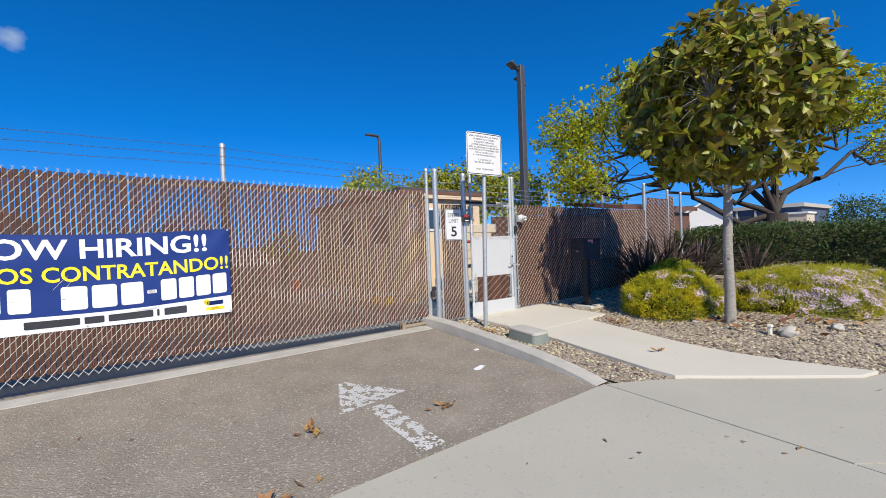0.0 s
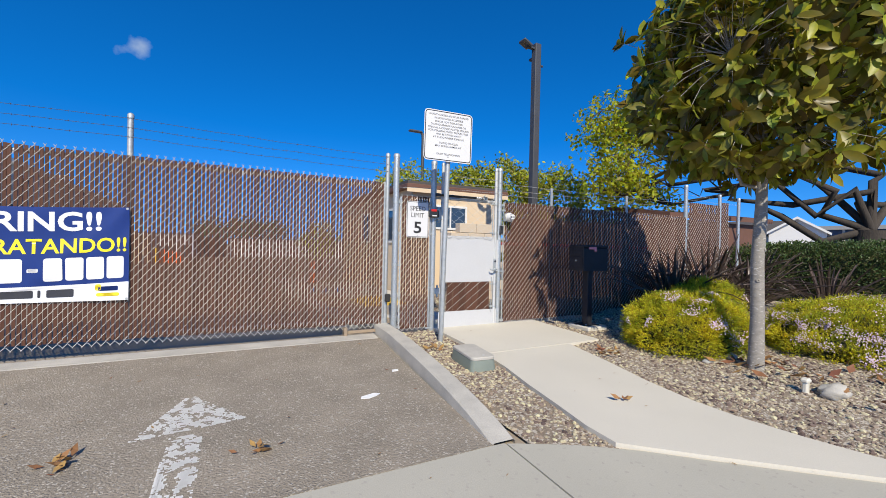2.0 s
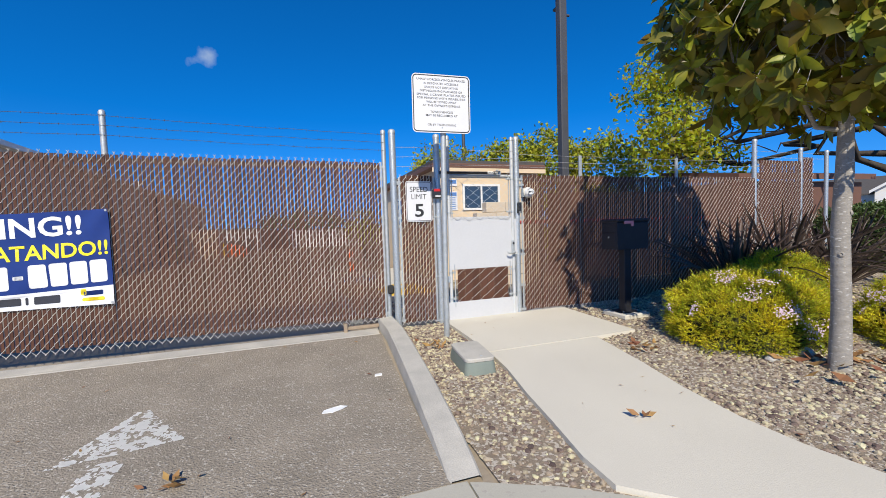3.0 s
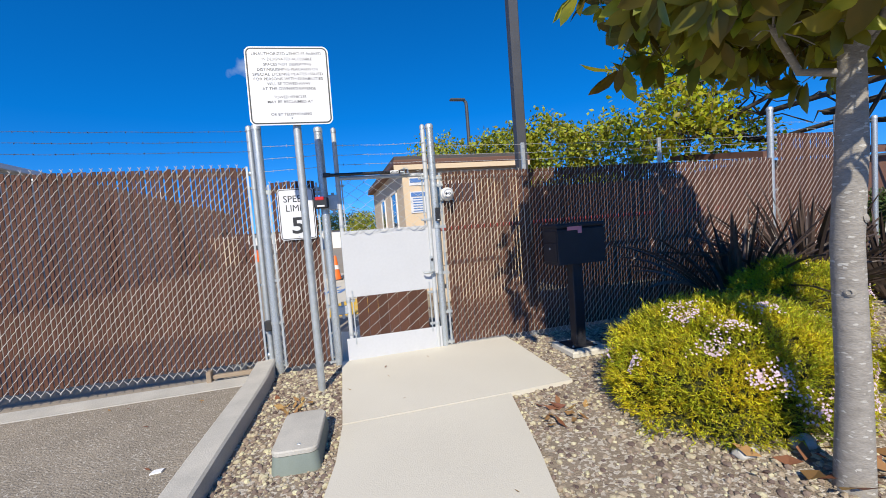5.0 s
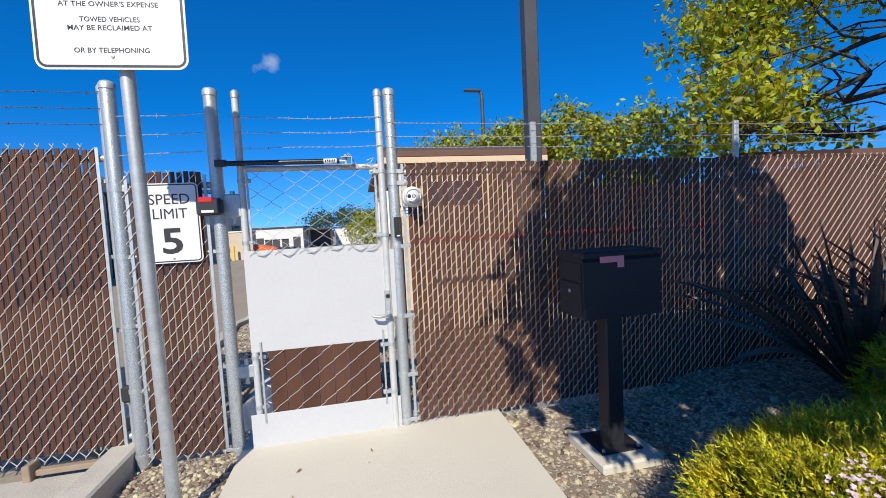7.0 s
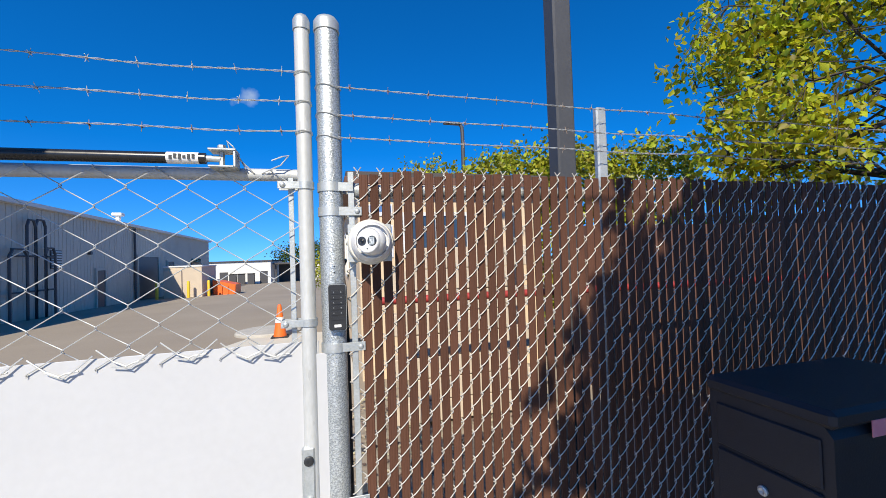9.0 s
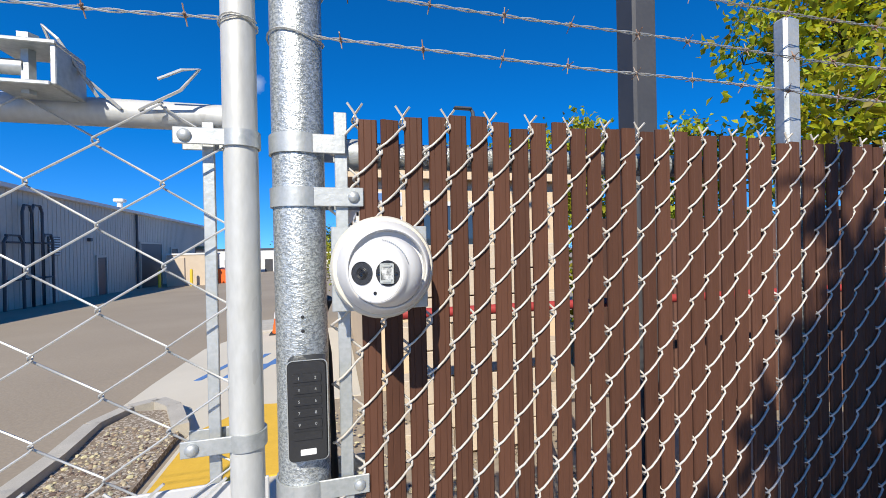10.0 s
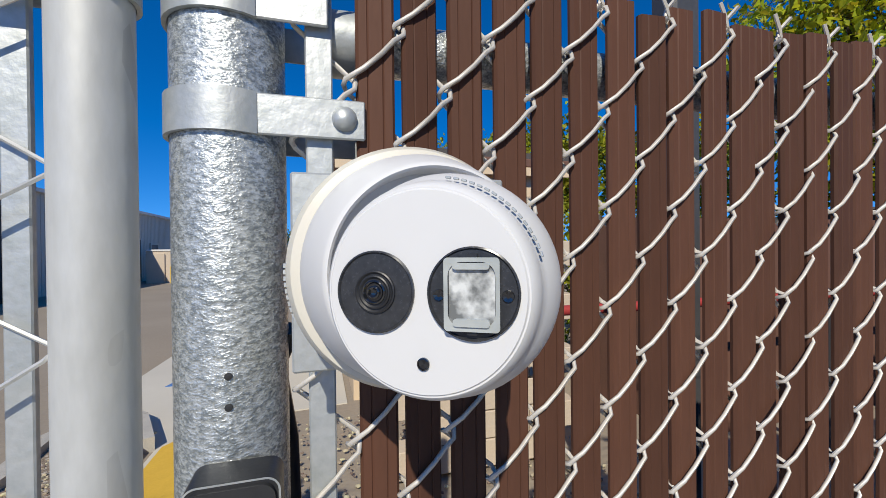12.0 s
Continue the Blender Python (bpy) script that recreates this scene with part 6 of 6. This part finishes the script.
rp = thing("pipe_rail", (4.2, 1.7, 0.03), "red painted pipe rail behind the fence", "rail")
part("rail", Build().tube([(1.95, 1.7, 1.22), (7.4, 1.75, 1.20)], 0.03, 12), "red_paint", rp, smooth=60)
for x in (3.07, 5.2, 7.35):
    part("rail_post", Build().tube([(x, 1.72, 0.0), (x, 1.72, 1.20)], 0.026, 12), "pole_dark", rp, smooth=60)

shed = thing("portable_office", (3.2, 7.0, 0.03), "cream portable office with brown roof edge", "building")
part("wall", Build().box((1.97, 4.12, -0.25), (4.55, 10.5, 2.52), 0.01), "cream", shed)
part("roof", Build().box((1.80, 3.98, 2.50), (4.70, 10.7, 2.60), 0.01), "fascia", shed, "brown fascia and low roof")
part("roof_sheet", Build().prism([(1.82, 4.0), (4.68, 4.0), (4.68, 10.68), (1.82, 10.68)], 2.60, lambda x, y: 2.66 + 0.02 * y / 10), "roof_dark", shed)
part("soffit", Build().box((1.80, 3.985, 2.40), (4.70, 4.0, 2.50), 0.004), "cream", shed)
def window(parent, x0, x1, z0, z1, y, axis="y"):
    if axis == "y":
        f = Build().box((x0, y - 0.03, z0), (x1, y, z0 + 0.05)).box((x0, y - 0.03, z1 - 0.05), (x1, y, z1)).box((x0, y - 0.031, z0), (x0 + 0.05, y, z1)).box((x1 - 0.05, y - 0.031, z0), (x1, y, z1)).box(((x0 + x1) / 2 - 0.02, y - 0.029, z0), ((x0 + x1) / 2 + 0.02, y, z1))
        gl = Build().box((x0 + 0.03, y - 0.012, z0 + 0.03), (x1 - 0.03, y - 0.006, z1 - 0.03))
    else:
        f = Build().box((y - 0.03, x0, z0), (y, x1, z0 + 0.05)).box((y - 0.03, x0, z1 - 0.05), (y, x1, z1)).box((y - 0.031, x0, z0), (y, x0 + 0.05, z1)).box((y - 0.031, x1 - 0.05, z0), (y, x1, z1))
        gl = Build().box((y - 0.012, x0 + 0.03, z0 + 0.03), (y - 0.006, x1 - 0.03, z1 - 0.03))
    w = part("window", f, "white_wall", parent)
    part("pane", gl, "glass", w)
window(shed, 2.55, 3.50, 1.55, 2.15, 4.12)
window(shed, 5.0, 5.9, 1.2, 2.1, 1.97, "x")
window(shed, 7.2, 8.1, 1.2, 2.1, 1.97, "x")
for z0, z1 in ((2.10, 2.26), (1.55, 1.98)):
    nt = part("notice", Build().box((2.10, 4.105, z0), (2.42, 4.118, z1), 0.002), "sign_white", shed, "white notice with a blue heading")
    part("heading", Build().box((2.12, 4.100, z1 - 0.10), (2.40, 4.105, z1 - 0.02)), "paint_blue", nt)
    for k in range(int((z1 - z0 - 0.12) / 0.05)):
        part("print_bar", Build().box((2.15, 4.101, z1 - 0.15 - k * 0.05), (2.37, 4.105, z1 - 0.13 - k * 0.05)), "paint_blue", nt)
bw = thing("block_wall", (2.6, 2.1, 0.03), "low tan concrete block wall", "wall")
blk = Build().box((0, 0, 0), (0.395, 0.19, 0.19), 0.005).mesh("block"); blk.materials.append(M["tan_block"])
for r in range(8):
    for c in range(3):
        piece("block", blk, bw, (2.10 + c * 0.402 + (0.2 if r % 2 else 0.0), 2.35, 0.03 + r * 0.2))

# long metal building beyond the yard
lb = thing("metal_building", (-11, 22, 0.03), "long grey metal-clad industrial building with dark doors", "building")
BM_ = pose(-9.7, 18.3, 0.0, 0, 0, 2.5)   # local y runs along the facade, local x towards the yard
def lbox(b, lo, hi, bev=0.0):
    return b.box(lo, hi, bev, BM_)
def LG(y):
    """Ground at a distance along the facade."""
    q = BM_ @ Vector((0, y, 0))
    return G(q.x, q.y) - 0.03
part("wall", lbox(Build(), (-22, -14, -2.2), (0, 30.5, 4.08)), "metal_wall", lb)
ribs = Build()
for i in range(148):
    lbox(ribs, (0.0, -14 + i * 0.3, -2.0), (0.012, -13.93 + i * 0.3, 4.05))
part("siding_ribs", ribs, "metal_wall", lb, kind="stuff")
part("roof", Build().add([tuple(BM_ @ Vector(p)) for p in ((-22.3, -14.3, 4.04), (0.25, -14.3, 4.04), (0.25, 30.8, 4.04), (-22.3, 30.8, 4.04), (-11, -14.3, 4.9), (-11, 30.8, 4.9), (0.25, -14.3, 4.20), (0.25, 30.8, 4.20))],
     [(0, 3, 2, 1), (1, 2, 7, 6), (6, 7, 5, 4), (4, 5, 3, 0), (0, 1, 6, 4), (2, 3, 5, 7)]), "white_wall", lb, "pale metal roof")
for y0, y1, h in ((-11.5, -7.8, 3.4), (5.4, 6.3, 1.9), (10.8, 14.4, 2.8), (16.5, 18.0, 2.6), (-5.0, -4.1, 2.1)):
    dr_ = part("door", lbox(Build(), (0.0, y0, LG(y1) - 0.05), (0.06, y1, LG(y0) + h), 0.01), "door_dark", lb)
    part("door_frame", lbox(lbox(lbox(Build(), (0.0, y0 - 0.12, LG(y1) - 0.05), (0.10, y0, LG(y0) + h + 0.12)), (0.0, y1, LG(y1) - 0.05), (0.10, y1 + 0.12, LG(y0) + h + 0.12)), (0.0, y0, LG(y0) + h), (0.10, y1, LG(y0) + h + 0.12)), "metal_wall", dr_)
part("window", lbox(Build(), (0.0, 23.3, 1.4), (0.05, 26.8, 2.2)), "glass", lb)
lv = part("louvre", lbox(Build(), (0.0, 1.53, 1.6), (0.04, 2.35, 2.40), 0.01), "door_dark", lb)
for k in range(7):
    part("slat", lbox(Build(), (0.03, 1.56, 1.64 + k * 0.11), (0.08, 2.32, 1.69 + k * 0.11)), "galv_dull", lv)
part("downspout", Build().tube([tuple(BM_ @ Vector((0.10, 10.2, LG(10.2)))), tuple(BM_ @ Vector((0.10, 10.2, 4.0)))], 0.07, 8), "door_dark", lb)
part("wall_lamp", lbox(Build(), (0.0, 4.6, 2.25), (0.16, 4.8, 2.42), 0.02), "door_dark", lb)
vent = Build().tube([tuple(BM_ @ Vector((-0.9, 10.6, 4.1))), tuple(BM_ @ Vector((-0.9, 10.6, 4.85)))], 0.15, 10).box((-0.27, -0.27, 0), (0.27, 0.27, 0.2), 0.04, BM_ @ Matrix.Translation((-0.9, 10.6, 4.8)))
part("roof_vent", vent, "white_wall", lb)
cage = thing("pipe_rack", tuple(BM_ @ Vector((0.3, 0.0, LG(0.0)))), "tall dark steel pipe frame standing against the metal wall", "pipe frame")
for y0, y1, z1 in ((-1.39, -0.4, 2.35), (-0.4, 0.12, 3.50), (0.12, 0.75, 3.55), (0.75, 1.40, 2.45)):
    for yy in (y0, y1):
        part("upright", Build().tube([tuple(BM_ @ Vector((0.25, yy, LG(yy)))), tuple(BM_ @ Vector((0.25, yy, z1 - 0.25))), tuple(BM_ @ Vector((0.25, (y0 + y1) / 2 + (yy - (y0 + y1) / 2) * 0.6, z1)))], 0.05, 6), "door_dark", cage)
    for z in (0.75, 2.1, z1):
        part("crossbar", Build().tube([tuple(BM_ @ Vector((0.25, y0 + 0.1, z))), tuple(BM_ @ Vector((0.25, y1 - 0.1, z)))], 0.04, 6), "door_dark", cage)

en = thing("dumpster_enclosure", (-7.9, 31.5, G(0, 31.5)), "tan block dumpster enclosure in the yard", "enclosure")
part("wall", Build().box((-9.0, 30.0, -1.0), (-6.75, 33.6, 1.45), 0.02), "tan_block", en)
part("cap", Build().box((-9.05, 29.95, 1.45), (-6.7, 33.65, 1.56), 0.02), "white_wall", en)
part("gate_leaf", Build().box((-9.0, 29.9, -0.6), (-7.95, 29.96, 1.30), 0.02), "tan_block", en)
for x, y in ((-9.15, 29.2), (-7.4, 29.4), (-6.45, 30.4)):
    bo = thing("bollard", (x, y, G(x, y)), "yellow painted steel bollard", "bollard", "bollards")
    part("pipe", Build().lathe((x, y, G(x, y) - 0.05), [(0.09, 0), (0.09, 1.05), (0.06, 1.12), (0.01, 1.14)], 12), "yellow", bo, smooth=40)
dm = thing("dumpster", (-5.7, 32, G(0, 32)), "orange-red steel dumpster beyond the enclosure", "dumpster")
part("body", Build().prism([(-6.5, 31.6), (-5.0, 31.6), (-5.0, 33.4), (-6.5, 33.4)], G(0, 33) - 0.05, lambda x, y: 0.45 + (x + 6.5) * -0.25), "orange", dm)
for i in range(4):
    part("rib", Build().box((-6.4 + i * 0.42, 31.53, G(0, 31.5)), (-6.3 + i * 0.42, 31.6, 0.0)), "orange", dm)
for x in (-10.6, -9.6, -8.4):
    bn = thing("waste_bin", (x, 58.2, G(0, 58)), "dark wheeled waste bin by the far warehouse", "bin", "waste bins")
    part("body", Build().prism([(x - 0.4, 57.8), (x + 0.4, 57.8), (x + 0.4, 58.6), (x - 0.4, 58.6)], G(0, 58) - 0.05, G(0, 58) + 1.35), "door_dark", bn)
    part("lid", Build().box((x - 0.45, 57.72, G(0, 58) + 1.35), (x + 0.45, 58.65, G(0, 58) + 1.43), 0.02), "rubber", bn)
wb = thing("warehouse", (-10.5, 64, G(0, 60)), "white low warehouse far across the yard", "building")
part("wall", Build().box((-26, 60, -2.0), (-6.2, 75, 1.85)), "white_wall", wb)
part("roof", Build().box((-26.2, 59.8, 1.85), (-6.0, 75, 2.0)), "roof_dark", wb)
for x in (-12.6, -7.6):
    part("door", Build().box((x, 59.95, -1.5), (x + 1.0, 60, 0.5)), "door_dark", wb)
sh2 = thing("open_shed", (-4.2, 64, G(0, 62)), "dark open-sided storage shed", "building")
part("roof", Build().box((-6.0, 61, 1.35), (-2.2, 68, 1.6)), "roof_dark", sh2)
part("wall", Build().box((-5.8, 66, -2.0), (-2.4, 66.3, 1.35)), "door_dark", sh2)
for x in (-5.8, -2.4):
    part("shed_post", Build().box((x, 61.2, -1.7), (x + 0.2, 61.4, 1.35)), "door_dark", sh2)
wb2 = thing("warehouse", (3, 70, G(0, 70)), "pale distant warehouse beyond the shed", "building")
part("wall", Build().box((-2.0, 68, -2.0), (16, 80, 1.5)), "white_wall", wb2)
part("roof", Build().box((-2.2, 67.8, 1.5), (16.2, 80, 1.65)), "roof_dark", wb2)
def cone(x, y):
    g0 = G(x, y) - 0.03
    c = thing("traffic_cone", (x, y, g0), "orange traffic cone standing in the yard", "traffic cone", "traffic cones")
    part("base", Build().box((x - 0.18, y - 0.18, g0), (x + 0.18, y + 0.18, g0 + 0.04), 0.01), "rubber", c)
    cn = part("cone", Build().lathe((x, y, g0 + 0.04), [(0.14, 0), (0.10, 0.25), (0.04, 0.68), (0.03, 0.70), (0.005, 0.70)], 16), "orange", c, smooth=40)
    part("stripe", Build().lathe((x, y, g0 + 0.34), [(0.104, 0), (0.088, 0.12), (0.005, 0.12)], 16), "sign_white", cn, smooth=40)
cone(0.50, 8.5)
pl2 = thing("yard_island", (0.15, 9.4, G(0, 9.4)), "low round concrete island in the yard", "kerb island")
part("island", Build().lathe((0.15, 9.4, -0.22), [(0.75, 0), (0.75, 0.12), (0.71, 0.15), (0.01, 0.15)], 24), "kerb", pl2)

# right-hand distance
ds = thing("storage_shed", (10.6, 2.6, 0.03), "dark brown low storage shed behind the fence", "shed")
part("wall", Build().box((8.3, 1.9, -0.05), (13.0, 3.6, 2.0)), "fascia", ds)
# unseen block, added to keep sky out of the fence gaps so they stay dark
part("lean_to", Build().prism([(4.5, 2.3), (8.28, 2.3), (8.28, 3.6), (4.5, 3.6)], -0.05, lambda x, y: 1.80 + 0.08 * (y - 2.3)), "fascia", ds)
part("roof", Build().add([(8.1, 1.7, 2.14), (13.2, 1.7, 2.20), (13.2, 3.8, 2.52), (8.1, 3.8, 2.44), (8.1, 1.7, 2.02), (13.2, 1.7, 2.06), (13.2, 3.8, 2.40), (8.1, 3.8, 2.32)], [(0, 1, 2, 3), (7, 6, 5, 4), (0, 4, 5, 1), (1, 5, 6, 2), (2, 6, 7, 3), (3, 7, 4, 0)]), "fascia", ds)

def gable_house(x, y, w, d, h, rise, wall, label, turn=0, H=None):
    H = H or thing("house", (x, y, 0.0), label, "house")
    m = pose(x, y, 0, 0, 0, turn)
    body = Build().add([tuple(m @ Vector(p)) for p in ((-d / 2, -w / 2, 0), (d / 2, -w / 2, 0), (d / 2, w / 2, 0), (-d / 2, w / 2, 0), (-d / 2, -w / 2, h), (d / 2, -w / 2, h), (d / 2, w / 2, h), (-d / 2, w / 2, h), (-d / 2, 0, h + rise), (d / 2, 0, h + rise))],
                       [(0, 1, 5, 4), (2, 3, 7, 6), (0, 4, 8, 7, 3), (1, 2, 6, 9, 5)])
    part("wall", body, wall, H)
    o = 0.35
    k = rise / (w / 2)
    for s in (-1, 1):
        rv = [(-d / 2 - o, 0, h + rise + 0.12), (d / 2 + o, 0, h + rise + 0.12), (d / 2 + o, s * (w / 2 + o), h - o * k + 0.12), (-d / 2 - o, s * (w / 2 + o), h - o * k + 0.12)]
        rv += [(a, b, c - 0.12) for a, b, c in rv]
        f = [(0, 1, 2, 3), (7, 6, 5, 4), (0, 4, 5, 1), (1, 5, 6, 2), (2, 6, 7, 3), (3, 7, 4, 0)]
        part("roof", Build().add([tuple(m @ Vector(p)) for p in rv], f if s < 0 else [q[::-1] for q in f]), "roof_dark", H)
        ev = [(-d / 2 - o - 0.03, 0, h + rise + 0.13), (-d / 2 - o - 0.03, s * (w / 2 + o), h - o * k + 0.13), (-d / 2 - o - 0.03, s * (w / 2 + o), h - o * k - 0.12), (-d / 2 - o - 0.03, 0, h + rise - 0.12)]
        ev += [(a + 0.05, b, c) for a, b, c in ev]
        part("fascia", Build().add([tuple(m @ Vector(p)) for p in ev], f), "white_wall", H)
    wn_ = Build().box((-d / 2 - 0.04, -0.7, 1.0), (-d / 2, 0.7, 2.2), 0, m)
    ww = part("window", wn_, "white_wall", H)
    part("pane", Build().box((-d / 2 - 0.06, -0.6, 1.1), (-d / 2 - 0.04, 0.6, 2.1), 0, m), "glass", ww)
    return H
home = gable_house(53.5, 17.0, 4.6, 6.0, 3.4, 1.5, "white_wall", "pale small house with grey gable roof", 21)
gable_house(54.5, 24.0, 7.0, 13.0, 3.2, 1.7, "blue_grey_wall", "", 111, home)
bb_ = thing("office_building", (80, 22, 0.0), "long dark blue office building in the distance", "building")
part("wall", Build().box((75, 12.0, 0), (92, 36, 4.7)), "blue_wall", bb_)
part("roof", Build().box((74.6, 11.6, 4.7), (92, 36.4, 5.25)), "metal_wall", bb_)
for i in range(9):
    wd_ = part("window", Build().box((74.9, 12.9 + i * 2.5, 1.8), (75, 14.5 + i * 2.5, 3.8)), "glass", bb_)
    part("sill", Build().box((74.8, 12.8 + i * 2.5, 1.65), (74.9, 14.6 + i * 2.5, 1.8)), "white_wall", wd_)
    part("pilaster", Build().box((74.8, 15.0 + i * 2.5, 0), (75, 15.25 + i * 2.5, 4.7)), "metal_wall", bb_)
wl_ = thing("pale_building", (72, 12, 0.0), "pale grey low building past the hedge", "building")
part("wall", Build().box((70, 10.4, 0), (74, 13.6, 3.5)), "tan_block", wl_)
part("roof", Build().box((69.8, 10.2, 3.5), (74.2, 13.8, 3.75)), "white_wall", wl_)
